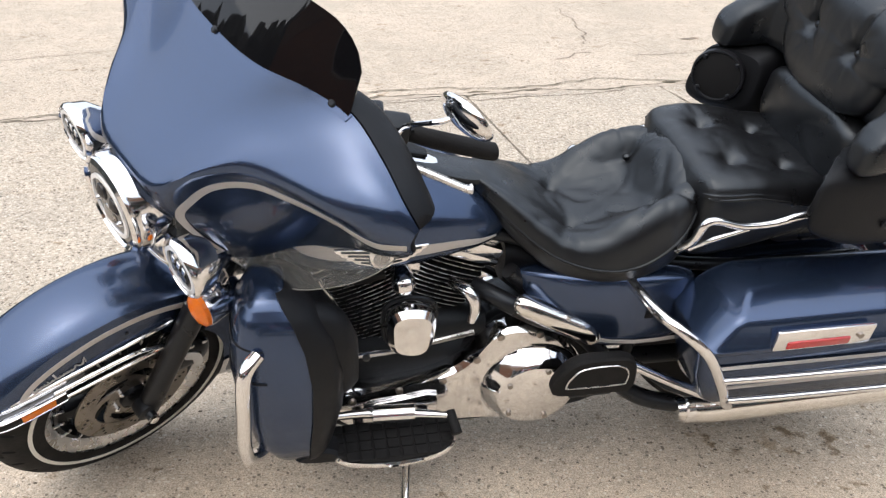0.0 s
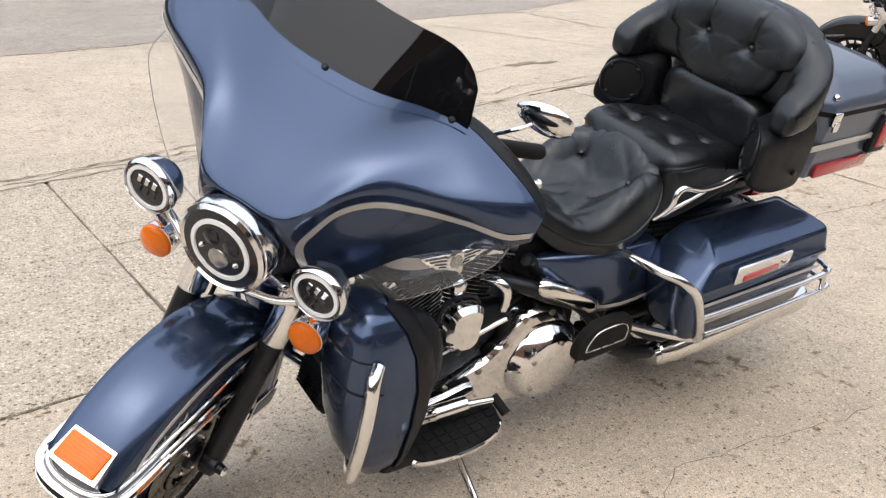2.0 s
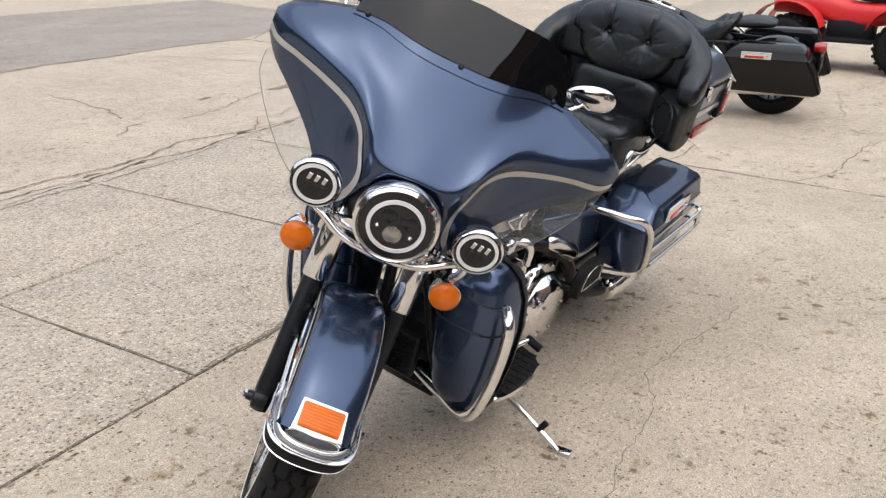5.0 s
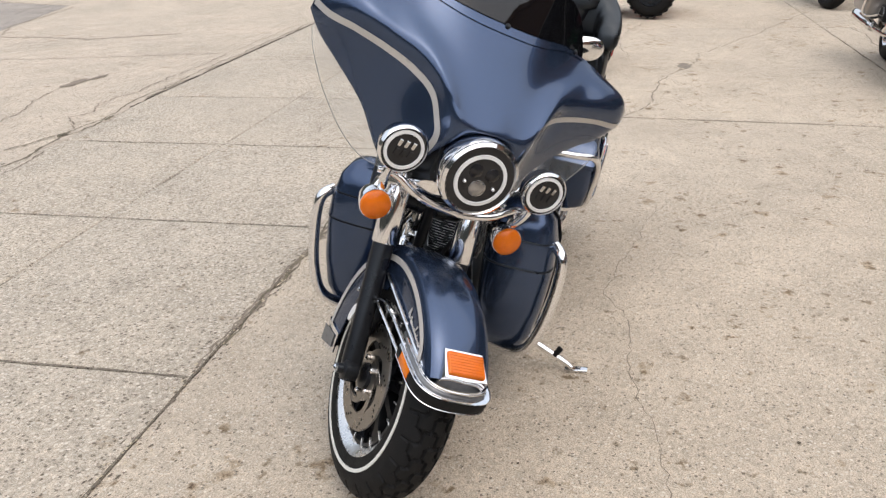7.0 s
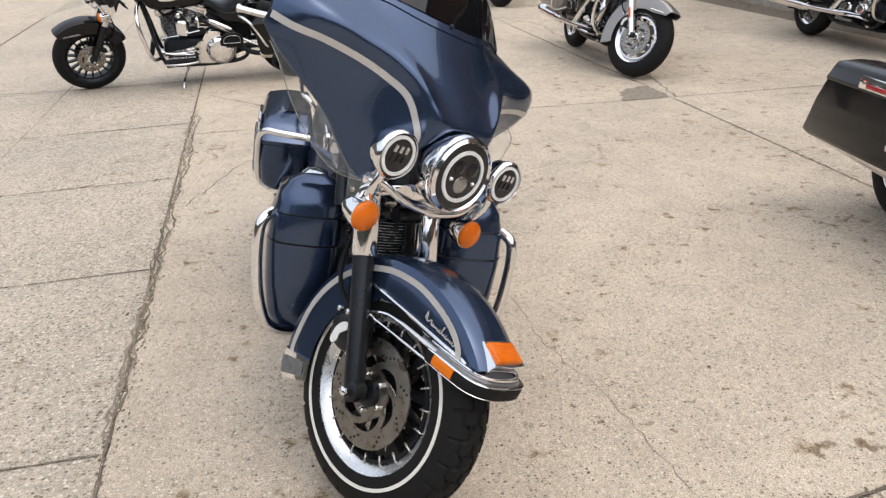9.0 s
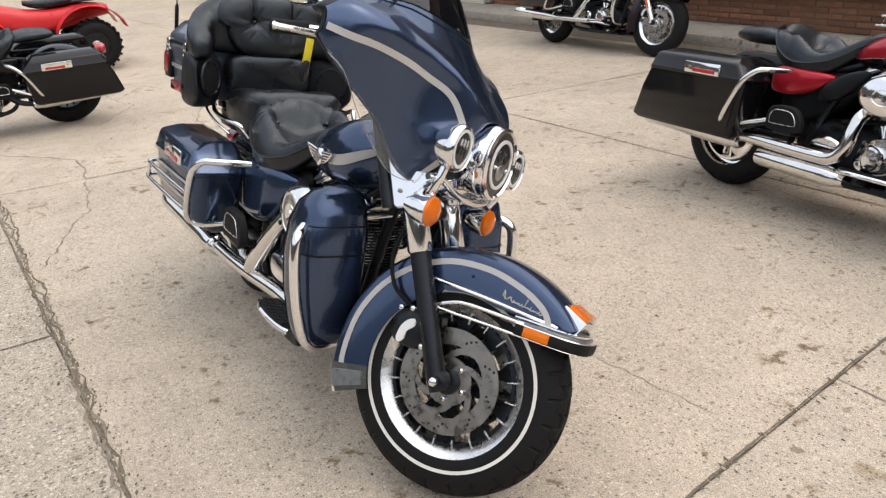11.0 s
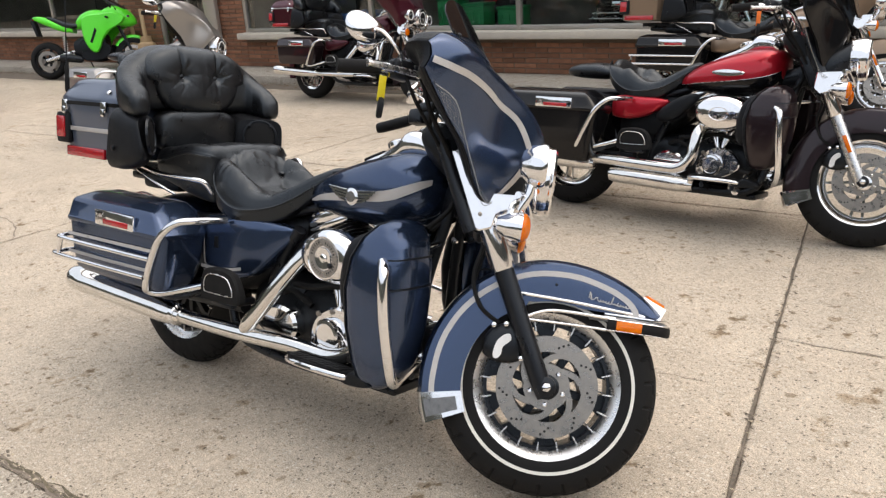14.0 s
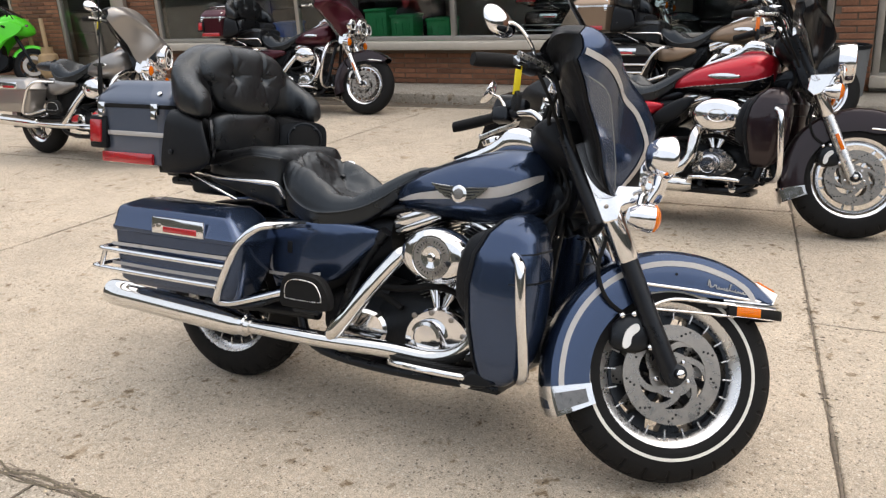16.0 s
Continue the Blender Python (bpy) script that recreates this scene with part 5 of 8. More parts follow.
            part("polished_edge", tube([q[2] for q in g], 0.0012, 6, 1), CLEAR_EDGE, wd, m=m)
    part("brake_line", tube([(1.150, -0.225, 1.100), (1.175, -0.262, 1.045), (1.200, -0.245, 0.985), (1.245, -0.185, 0.915), (1.29, -0.13, 0.84)], 0.0065, 8, 5), RUBBER, root, m=m)
    part("throttle_cable", tube([(1.125, -0.262, 1.062), (1.155, -0.262, 1.010), (1.195, -0.215, 0.955), (1.24, -0.14, 0.90)], 0.005, 8, 5), RUBBER, root, m=m)
    part("nacelle", smooth_loft([(1.30, 0, 0.80, 0.20, 0.14), (1.38, 0, 0.825, 0.25, 0.17), (1.44, 0, 0.855, 0.22, 0.18), (1.47, 0, 0.875, 0.19, 0.185)], 3, 2.6, 24), BLACK_METAL, root, m=m)
    part("light_bar", tube([(1.46, -0.215, 0.802), (1.475, -0.17, 0.805), (1.495, -0.10, 0.775), (1.505, 0, 0.764), (1.495, 0.10, 0.775), (1.475, 0.17, 0.805), (1.46, 0.215, 0.802)], 0.0095, 10, 5), CHROME, root, "curved chrome lamp bar", m=m)
    part("chin_plate", smooth_loft([(1.40, 0, 0.765, 0.26, 0.02), (1.45, 0, 0.785, 0.27, 0.05), (1.475, 0, 0.80, 0.22, 0.04)], 2, 3.0, 20), CHROME, root, m=m)
    round_lamp(root, "headlight", (1.545, 0, 0.884), 0.094, m, "round chromed headlight with a dark face and white ring", "head")
    part("headlight_shell", lathe([(0.06, -0.14), (0.085, -0.10), (0.098, -0.035), (0.101, -0.012), (0.0985, 0.000), (0.094, 0.002)], (1.540, 0, 0.884), (1, 0, 0), 48), CHROME, root, "chromed headlight trim ring", m=m)
    part("ignition_cowl", smooth_loft([(1.165, 0, 0.958, 0.16, 0.03), (1.185, 0, 0.950, 0.24, 0.08), (1.225, 0, 0.935, 0.275, 0.125), (1.28, 0, 0.915, 0.27, 0.15), (1.31, 0, 0.90, 0.24, 0.14)], 4, 4.0, 28), BLACK_PLASTIC, root, "black moulded cowl behind the fork", m=m)
    part("bar_riser", box((1.235, 0, 0.975), (0.07, 0.14, 0.06), 0.012), CHROME, root, m=m)
    for k, (y0, y1) in enumerate(((-0.07, -0.05), (-0.02, 0.04), (0.05, 0.07), (0.09, -0.02))):
        part("cable", tube([(1.20, y0 * 2.4, 1.04), (1.19, y0 * 1.8, 0.97), (1.24, y0, 0.88), (1.28, y1, 0.78), (1.22, y1, 0.70)], 0.006, 8, 5), RUBBER, root, m=m)
    fairing(root, o["fairing"], m @ o["shell"] if o["shell"] else m, o["stripe"], o["shield"])
    if o["tag"]:
        part("tag_cord", tube([(1.10, -0.262, 1.10), (1.085, -0.272, 1.085), (1.08, -0.272, 1.055)], 0.0018, 5, 3), o["tag"], root, m=m)
        kt = part("key_tag", moved(box((0, 0, 0), (0.020, 0.004, 0.066), 0.001), Matrix.Translation((1.070, -0.290, 1.018)) @ Matrix.Rotation(0.15, 4, "X") @ Matrix.Rotation(0.5, 4, "Z")), o["tag"], root, "plastic key tag on a cord", m=m)
        part("key_fob", lathe([(0.004, -0.008), (0.02, -0.007), (0.022, 0), (0.02, 0.007), (0.004, 0.008)], (1.073, -0.288, 0.968), (1, 0.3, 0), 16, (0.8, 1.3)), BLACK_PLASTIC, root, m=m)


def fuel_tank(root, o):
    # stations: x, top, bottom, width
    lines = ((0.700, 0.745, 0.725, 0.06), (0.735, 0.777, 0.708, 0.17), (0.790, 0.814, 0.696, 0.250), (0.85, 0.846, 0.691, 0.298), (0.94, 0.878, 0.684, 0.350), (1.04, 0.907, 0.681, 0.380), (1.12, 0.924, 0.684, 0.380), (1.185, 0.924, 0.702, 0.345), (1.230, 0.907, 0.738, 0.25), (1.252, 0.877, 0.787, 0.13))
    st = [(x, 0, (hi + lo) / 2, w, hi - lo) for x, hi, lo, w in lines]
    body = smooth_loft(st, 5, 2.65, 44, 0.10)
    if o["stripe"]:
        # it sits a little askew on the frame
        body = [Vector((p[0], p[1], p[2] - 0.07 * p[1])) for p in body[0]], body[1]
    t = part("fuel_tank", body, o["tank"], root, "rounded teardrop fuel tank")
    n = 44
    rings = len(body[0]) // n
    for s in (-1, 1):
        if o["stripe"]:
            g = []
            for i in range(7, rings - 3):
                row = []
                for k in range(5):
                    a = -0.16 + 0.07 * math.sin((i - 6) / (rings - 9) * 3.14) + 0.34 * max(0, ((i - 7) / (rings - 10) - 0.62) / 0.38) ** 1.6 + 0.044 * (k - 2) * min(1.0, 0.45 + (i - 7) / 9)
                    pos = (a / (2 * math.pi) * n) if s > 0 else (n / 2 - a / (2 * math.pi) * n)
                    j0 = int(math.floor(pos)) % n
                    fr = pos - math.floor(pos)
                    p = Vector(body[0][i * n + j0]).lerp(Vector(body[0][i * n + (j0 + 1) % n]), fr)
                    row.append(p + Vector((0, s * 0.0016, 0.0)))
                g.append(row if s > 0 else row)
            part("stripe", sheet(g, -0.001 if s > 0 else 0.001), o["stripe"], t, "silver stripe")
        if o["tank_low"]:
            g = []
            for i in range(4, rings - 2):
                row = []
                for k in range(9):
                    a = -0.20 - 0.16 * k + 0.16 * (i / rings - 0.5)
                    pos = (a / (2 * math.pi) * n) if s > 0 else (n / 2 - a / (2 * math.pi) * n)
                    fr = pos - math.floor(pos)
                    p = Vector(body[0][i * n + int(math.floor(pos)) % n]).lerp(Vector(body[0][i * n + (int(math.floor(pos)) + 1) % n]), fr)
                    row.append(p + Vector((0, s * 0.0016, -0.0012 if k > 3 else 0.0)))
                g.append(row)
            part("lower_colour", sheet(g, -0.001 if s > 0 else 0.001), o["tank_low"], t, "dark lower half of the two-tone tank")
            part("pinstripe", tube([q[0] + Vector((0, s * 0.001, 0)) for q in g], 0.0016, 5, 1), o["slider"], t)
        if o["stripe"]:
            tank_badge((1.018, s * 0.190, 0.764 if s > 0 else 0.788), s, t)
        else:
            part("tank_emblem", lathe([(0.001, 0.004), (0.05, 0.003), (0.056, -0.004)], (1.02, s * 0.187, 0.80), (0, s, 0.05), 24, (1.5, 0.32)), CHROME, t, "long oval chrome tank emblem")
    con = part("tank_console", smooth_loft([(0.86, 0, 0.847, 0.04, 0.02), (0.914, 0, 0.869, 0.062, 0.030), (1.0, 0, 0.898, 0.085, 0.044), (1.06, 0, 0.922, 0.110, 0.062), (1.10, 0, 0.948, 0.125, 0.080), (1.15, 0, 0.950, 0.125, 0.076), (1.185, 0, 0.942, 0.12, 0.066), (1.206, 0, 0.925, 0.09, 0.04)], 4, 3.2, 20), CHROME, t, "chrome console along the tank")
    if o["stripe"]:
        part("tank_bib", smooth_loft([(0.770, 0, 0.826, 0.09, 0.03), (0.84, 0, 0.842, 0.095, 0.022), (0.92, 0, 0.872, 0.090, 0.020), (0.965, 0, 0.889, 0.07, 0.016)], 4, 3.0, 20), LEATHER, t, "black leather bib along the tank")
    part("filler_cap", lathe([(0.034, 0), (0.034, 0.012), (0.028, 0.017), (0.001, 0.018)], (1.03, 0, 0.938), (-0.35, 0, 1), 24), CHROME, con)
    part("console_insert", smooth_loft([(0.90, 0, 0.884, 0.03, 0.01), (0.94, 0, 0.898, 0.05, 0.012), (0.98, 0, 0.914, 0.05, 0.01)], 3, 3, 16), BLACK_PLASTIC, con)


WING = ((0.012, 0.020), (0.040, 0.023), (0.094, 0.027), (0.090, 0.019), (0.083, 0.017), (0.080, 0.009), (0.072, 0.007), (0.068, -0.001), (0.058, -0.003), (0.050, -0.011), (0.036, -0.014), (0.012, -0.020))


def tank_badge(c, s, tank):
    """A disc between two spread wings: a bright rim with darker feathers laid on it."""
    e = part("tank_emblem", lathe([(0.026, -0.004), (0.026, 0.005), (0.022, 0.008), (0.001, 0.009)], c, (0, s, 0.05), 24), CHROME, tank, "winged metal tank emblem of plain shapes")
    part("disc_face", lathe([(0.018, 0.006), (0.016, 0.0105), (0.001, 0.011)], c, (0, s, 0.05), 20), GREY_RING, e)
    for d in (-1, 1):
        line = [(c[0] + d * p[0], c[2] + p[1]) for p in WING]
        part("wing", slab(line, "y", c[1] - 0.003 if s > 0 else c[1] - 0.004, c[1] + 0.004 if s > 0 else c[1] + 0.003, 0.001), CHROME, e)
        for k in range(4):
            z0, ln = c[2] + 0.018 - 0.0095 * k, 0.080 - 0.013 * k
            part("feather", tube([(c[0] + d * 0.024, c[1] + s * 0.0045, z0 - 0.002), (c[0] + d * ln * 0.6, c[1] + s * 0.0045, z0), (c[0] + d * ln, c[1] + s * 0.0042, z0 + 0.003)], 0.0022, 5, 2), BLACK_METAL, e)


def cushion_dent(x, y, buttons, pleats):
    """How far a sewn cushion sinks at a point of its top: round its buttons, and in gathers that run out from them."""
    d = 0.0
    for bx, by in buttons:
        r = math.hypot(x - bx, y - by)
        d += 0.020 * math.exp(-(r / 0.018) ** 2) + 0.013 * math.exp(-(r / 0.055) ** 2)
    if buttons:
        bx, by = min(buttons, key=lambda q: (x - q[0]) ** 2 + (y - q[1]) ** 2)
        r, ang = math.hypot(x - bx, y - by), math.atan2(y - by, x - bx)
        wob = 1.7 * noise.noise(Vector((x * 8, y * 8, bx * 31 + by * 17)))
        d += pleats * 0.0062 * math.exp(-((r - 0.055) / 0.045) ** 2) * max(0, math.sin(ang * 4.5 + wob + by * 40)) ** 4
        d += pleats * 0.0035 * math.exp(-((r - 0.075) / 0.05) ** 2) * max(0, math.sin(ang * 9 + 2.5 * wob)) ** 3
    return d


def cushion(rows, buttons, pleats, steps=84, grain=1.0):
    """A sewn cushion along x: rows of (x, half width, crown, shoulder, welt, base heights)."""
    t = [r[0] for r in rows]
    n = len(t)
    rings = []
    for i in range(steps + 1):
        u = (n - 1) * i / steps
        x, w, zc, ze, zw, zb = [smooth_at(u, list(range(n)), [r[k] for r in rows]) for k in range(6)]
        half = [(0, zc), (0.24 * w, zc + 0.06 * (ze - zc)), (0.44 * w, zc + 0.32 * (ze - zc)), (0.60 * w, zc + 0.78 * (ze - zc)), (0.73 * w, ze), (0.85 * w, ze - 0.10 * (ze - zw)), (0.94 * w, ze - 0.36 * (ze - zw)), (0.985 * w, zw + 0.30 * (ze - zw)), (w, zw + 0.008), (1.012 * w, zw), (0.995 * w, zw - 0.008), (0.975 * w, 0.5 * (zw + zb)), (0.93 * w, zb + 0.004), (0.80 * w, zb)]
        line = [(p.x, p.y) for p in curve_points([(a, b, 0) for a, b in half], 5)]
        full = line + [(-a, b) for a, b in reversed(line)][:-1]
        ring = []
        for y, z in full:
            top = min(1, max(0, (z - zw - 0.012) / 0.02))
            d = cushion_dent(x, y, buttons, pleats) * top
            if buttons and pleats > 0.5:
                # short gathers all round the inside of the rolled rim
                ang, rr = math.atan2(y / 0.14, (x - 0.49) / 0.15), math.hypot(y / 0.14, (x - 0.49) / 0.15)
                d += 0.0022 * top * math.exp(-((rr - 0.92) / 0.20) ** 2) * max(0, math.sin(ang * 15 + 1.5 * noise.noise(Vector((x * 14, y * 14, 4))))) ** 3
            q = Vector((x, y, z))
            d += grain * (0.0008 * noise.noise(q * 34) + 0.0026 * noise.noise(q * 10))
            ring.append((x, y, z - d))
        rings.append(ring)
    return loft(rings)


RIDER_ROWS = ((0.812, 0.018, 0.842, 0.838, 0.832, 0.824), (0.785, 0.056, 0.846, 0.838, 0.812, 0.786), (0.745, 0.092, 0.832, 0.822, 0.780, 0.745), (0.700, 0.125, 0.806, 0.796, 0.744, 0.700), (0.650, 0.156, 0.774, 0.768, 0.714, 0.664), (0.600, 0.180, 0.747, 0.750, 0.698, 0.648), (0.550, 0.195, 0.734, 0.754, 0.690, 0.640), (0.500, 0.201, 0.733, 0.784, 0.688, 0.640), (0.455, 0.202, 0.742, 0.812, 0.698, 0.644), (0.418, 0.199, 0.758, 0.832, 0.716, 0.654), (0.390, 0.194, 0.798, 0.842, 0.736, 0.664), (0.366, 0.186, 0.844, 0.846, 0.758, 0.674), (0.346, 0.172, 0.869, 0.850, 0.782, 0.688), (0.328, 0.150, 0.875, 0.852, 0.804, 0.702), (0.314, 0.116, 0.869, 0.852, 0.826, 0.72), (0.306, 0.07, 0.856, 0.854, 0.842, 0.76))
PILLION_ROWS = ((0.345, 0.120, 0.850, 0.846, 0.830, 0.700), (0.325, 0.172, 0.884, 0.878, 0.846, 0.690), (0.290, 0.188, 0.893, 0.888, 0.850, 0.694), (0.220, 0.192, 0.893, 0.890, 0.852, 0.706), (0.150, 0.190, 0.882, 0.880, 0.838, 0.722), (0.080, 0.185, 0.868, 0.868, 0.820, 0.736), (0.020, 0.178, 0.862, 0.860, 0.812, 0.746), (-0.010, 0.150, 0.850, 0.846, 0.806, 0.756))


def seats(root, o):
    if o["tufted"]:
        rows, bt = RIDER_ROWS, [(0.392, 0.096), (0.392, -0.096), (0.580, 0.074), (0.580, -0.074)]
    else:
        rows, bt = [(q[0], q[1] * 0.92, q[2] - (0.02 if q[0] < 0.45 else 0), q[3] - (0.03 if q[0] < 0.45 else 0.006), q[4], max(q[5], q[4] - 0.05)) for q in RIDER_ROWS], []
    shp = cushion(rows, bt, 1.0, grain=0.55)
    r = part("rider_seat", shp, LEATHER, root, "padded black leather bucket seat" + (" with sewn buttons" if o["tufted"] else ""), sharp=75)
    for bx, by in bt:
        zz = min((math.hypot(p[0] - bx, p[1] - by), p[2]) for p in shp[0] if p[2] > 0.70)[1]
        part("button", lathe([(0.009, -0.004), (0.009, 0.002), (0.006, 0.005), (0.001, 0.006)], (bx, by, zz + 0.001), (0.25, 0, 1), 14), LEATHER, r)
    for s in (-1, 1):
        part("piping", tube([(q[0], s * 1.012 * q[1], q[4]) for q in rows[1:]], 0.0032, 6, 4), LEATHER, r)
    if o["passenger"]:
        bt = [(0.235, 0.078), (0.235, -0.078), (0.105, 0.078), (0.105, -0.078)] if o["tufted"] else []
        ps = part("passenger_seat", cushion(PILLION_ROWS, bt, 0.3, 64, 0.6), LEATHER, root, "padded black leather passenger seat", sharp=75)
        for s in (-1, 1):
            part("piping", tube([(q[0], s * 1.012 * q[1], q[4]) for q in PILLION_ROWS[1:-1]], 0.0032, 6, 4), LEATHER, ps)
    else:
        part("pillion_pad", smooth_loft([(0.33, 0, 0.775, 0.22, 0.06), (0.24, 0, 0.785, 0.24, 0.09), (0.12, 0, 0.785, 0.22, 0.085), (0.04, 0, 0.780, 0.17, 0.06), (0.01, 0, 0.775, 0.10, 0.03)], 4, 2.6, 24), LEATHER, root, "black leather pillion pad")


def backrest(root):
    """A wrap-round padded backrest with arms, sewn buttons, and speaker pods below the arms."""
    n, na = 110, 44
    path = [(0.122, -0.298, 1.012, 0.070, 0.070), (0.09, -0.300, 1.025, 0.085, 0.105), (0.03, -0.290, 1.050, 0.095, 0.145), (-0.020, -0.250, 1.085, 0.10, 0.185), (-0.045, -0.15, 1.108, 0.115, 0.235), (-0.050, 0.0, 1.112, 0.115, 0.25)]
    path = path + [(p[0], -p[1] * 0.955, *p[2:]) for p in reversed(path[:-1])]
    pts = curve_points([p[:3] for p in path], 11)
    sz = curve_points([(p[3], p[4], 0) for p in path], 11)
    btn = [(0.0, -0.075, 1.120), (0.0, 0.075, 1.120)]
    rings = []
    m = len(pts)
    for i, p in enumerate(pts):
        d = (pts[min(i + 1, m - 1)] - pts[max(i - 1, 0)])
        d.z = 0
        d.normalize()
        out = Vector((d.y, -d.x, 0))
        end = min(1.0, (min(i, m - 1 - i) / 7.0)) ** 0.5
        w, h = sz[i].x * (0.35 + 0.65 * end), sz[i].y * (0.45 + 0.55 * end)
        ring = []
        for k in range(na):
            a = 2 * math.pi * k / na
            c, s = math.cos(a), math.sin(a)
            q = p + out * (-0.5 * w * abs(c) ** 0.75 * math.copysign(1, c)) + Vector((0.12 * -0.5 * h * s, 0, 0.5 * h * abs(s) ** 0.72 * math.copysign(1, s)))
            dd = 0.0
            for b in btn:
                r = math.hypot(q.y - b[1], q.z - b[2])
                ang = math.atan2(q.z - b[2], q.y - b[1])
                dd += 0.028 * math.exp(-(r / 0.024) ** 2) + 0.012 * math.exp(-(r / 0.06) ** 2) + 0.006 * math.exp(-((r - 0.05) / 0.035) ** 2) * max(0, math.cos(ang * 4 + 0.8)) ** 6
            # seams that fan out between the cushions
            for yy in (-0.215, 0.215):
                dd += 0.010 * math.exp(-((q.y - yy + 0.1 * math.copysign(1, yy) * (1.1 - q.z)) / 0.008) ** 2)
            dd += 0.0018 * noise.noise(q * 22) + 0.0008 * noise.noise(q * 48)
            front = -out
            if c > -0.2:
                q = q - front * dd
            ring.append(q)
        rings.append(ring)
    b = part("backrest", loft(rings), LEATHER, root, "wrap-round black leather backrest with sewn buttons and padded arms", sharp=75)
    cush = part("back_cushion", centre_cushion(btn), LEATHER, root, "tufted black leather back cushion with two buttons", sharp=75)
    for q in btn:
        part("button", lathe([(0.009, -0.004), (0.009, 0.002), (0.005, 0.006), (0.001, 0.007)], (q[0] + 0.021, q[1], q[2]), (1, 0, 0.1), 12), LEATHER, cush)
    part("lumbar_pad", seat_like_pad(), LEATHER, root, "black leather lumbar cushion", sharp=70)
    for s in (-1, 1):
        inset = 0.034 if s > 0 else 0.0
        body = smooth_loft([(-0.055, s * (0.272 - inset), 0.888, 0.13, 0.22), (0.0, s * (0.272 - inset), 0.886, 0.14, 0.215), (0.05, s * (0.270 - inset), 0.888, 0.14, 0.19), (0.09, s * (0.266 - inset), 0.896, 0.135, 0.155), (0.105, s * (0.264 - inset), 0.902, 0.125, 0.135)], 3, 4.0, 36)
        # its mouth is cut aslant, so that the grille looks forward and inward
        body = [(x + 1.0 * (abs(y) - 0.264 + inset) * min(1, max(0, (x + 0.04) / 0.13)), y, z) for x, y, z in body[0]], body[1]
        if s < 0:
            # the outer panel narrows upwards
            body = [(0.01 + (x - 0.01) * (1.10 - 2.2 * (z - 0.78)), y, z) for x, y, z in body[0]], body[1]
        pod = part("speaker_pod", body, BLACK_PLASTIC, root, "black speaker pod with a round grille")
        face = (1, -s * 1.0, 0.12)
        part("speaker_ring", lathe([(0.058, 0), (0.061, 0.005), (0.066, 0.004), (0.069, -0.004)], (0.109, s * (0.264 - inset), 0.904), face, 36), BLACK_METAL, pod)
        part("speaker_grille", lathe([(0.060, 0.0), (0.045, 0.003), (0.001, 0.003)], (0.109, s * (0.264 - inset), 0.904), face, 36), RUBBER, pod)
        for k in range(4):
            q = Matrix.Translation((0.109, s * (0.264 - inset), 0.904)) @ Vector(face).to_track_quat("Z", "Y").to_matrix().to_4x4()
            part("ring_lug", lathe([(0.006, 0), (0.006, 0.005), (0.003, 0.007)], q @ Vector((0.057 * math.cos(0.785 + 1.571 * k), 0.057 * math.sin(0.785 + 1.571 * k), 0.001)), face, 10), BLACK_METAL, pod)
        part("socket", lathe([(0.009, 0), (0.009, 0.005), (0.004, 0.007)], (0.0, s * (0.343 - inset), 0.855), (0, s, 0), 12), BLACK_METAL, pod)


def centre_cushion(btn):
    """The middle of the backrest: domed, narrower below, gathered round its two buttons."""
    n = 168
    scale = (0.90, 0.97, 1.0, 0.985, 0.95, 0.89, 0.81, 0.72, 0.62, 0.51, 0.40, 0.28, 0.15, 0.04)
    depth = (-0.060, -0.045, -0.02, 0.005, 0.020, 0.031, 0.038, 0.042, 0.045, 0.047, 0.048, 0.049, 0.0495, 0.05)
    at = list(range(len(scale)))
    rings = []
    for i in range(53):
        k, dx = smooth_at(i / 4, at, scale), smooth_at(i / 4, at, depth)
        ring = []
        for p in oval(0, 0, 0, 0.455 * k, 0.250 * k, 3.0, n):
            y = p.y * (1.0 + 0.12 * (p.z / 0.13)) * (0.86 if p.z < 0 else 1.0 - 0.22 * max(0, p.z / 0.13) ** 2)
            d = 0.0
            z = p.z + 1.108
            for b in btn:
                r, ang = math.hypot(y - b[1], z - b[2]), math.atan2(z - b[2], y - b[1])
                d += 0.018 * math.exp(-(r / 0.017) ** 2) + 0.008 * math.exp(-(r / 0.05) ** 2)
                if z > b[2]:
                    # a seam runs up from each button to the top edge
                    d += 0.010 * math.exp(-((y - b[1] * (1 + 0.10 * (z - b[2]) / 0.1)) / 0.0055) ** 2)
                d += 0.0018 * math.exp(-((r - 0.04) / 0.03) ** 2) * max(0, math.sin(ang * 7 + 3 * noise.noise(Vector((y * 11, z * 11, 3))))) ** 3
            d += 0.0014 * noise.noise(Vector((y * 14, z * 20, 1))) + 0.0016 * abs(noise.noise(Vector((y * 34, z * 10, 5))))
            ring.append((dx - d * (1 if dx > 0 else 0.3) - 0.12 * p.z, y, z))
        rings.append(ring)
    return loft(rings)


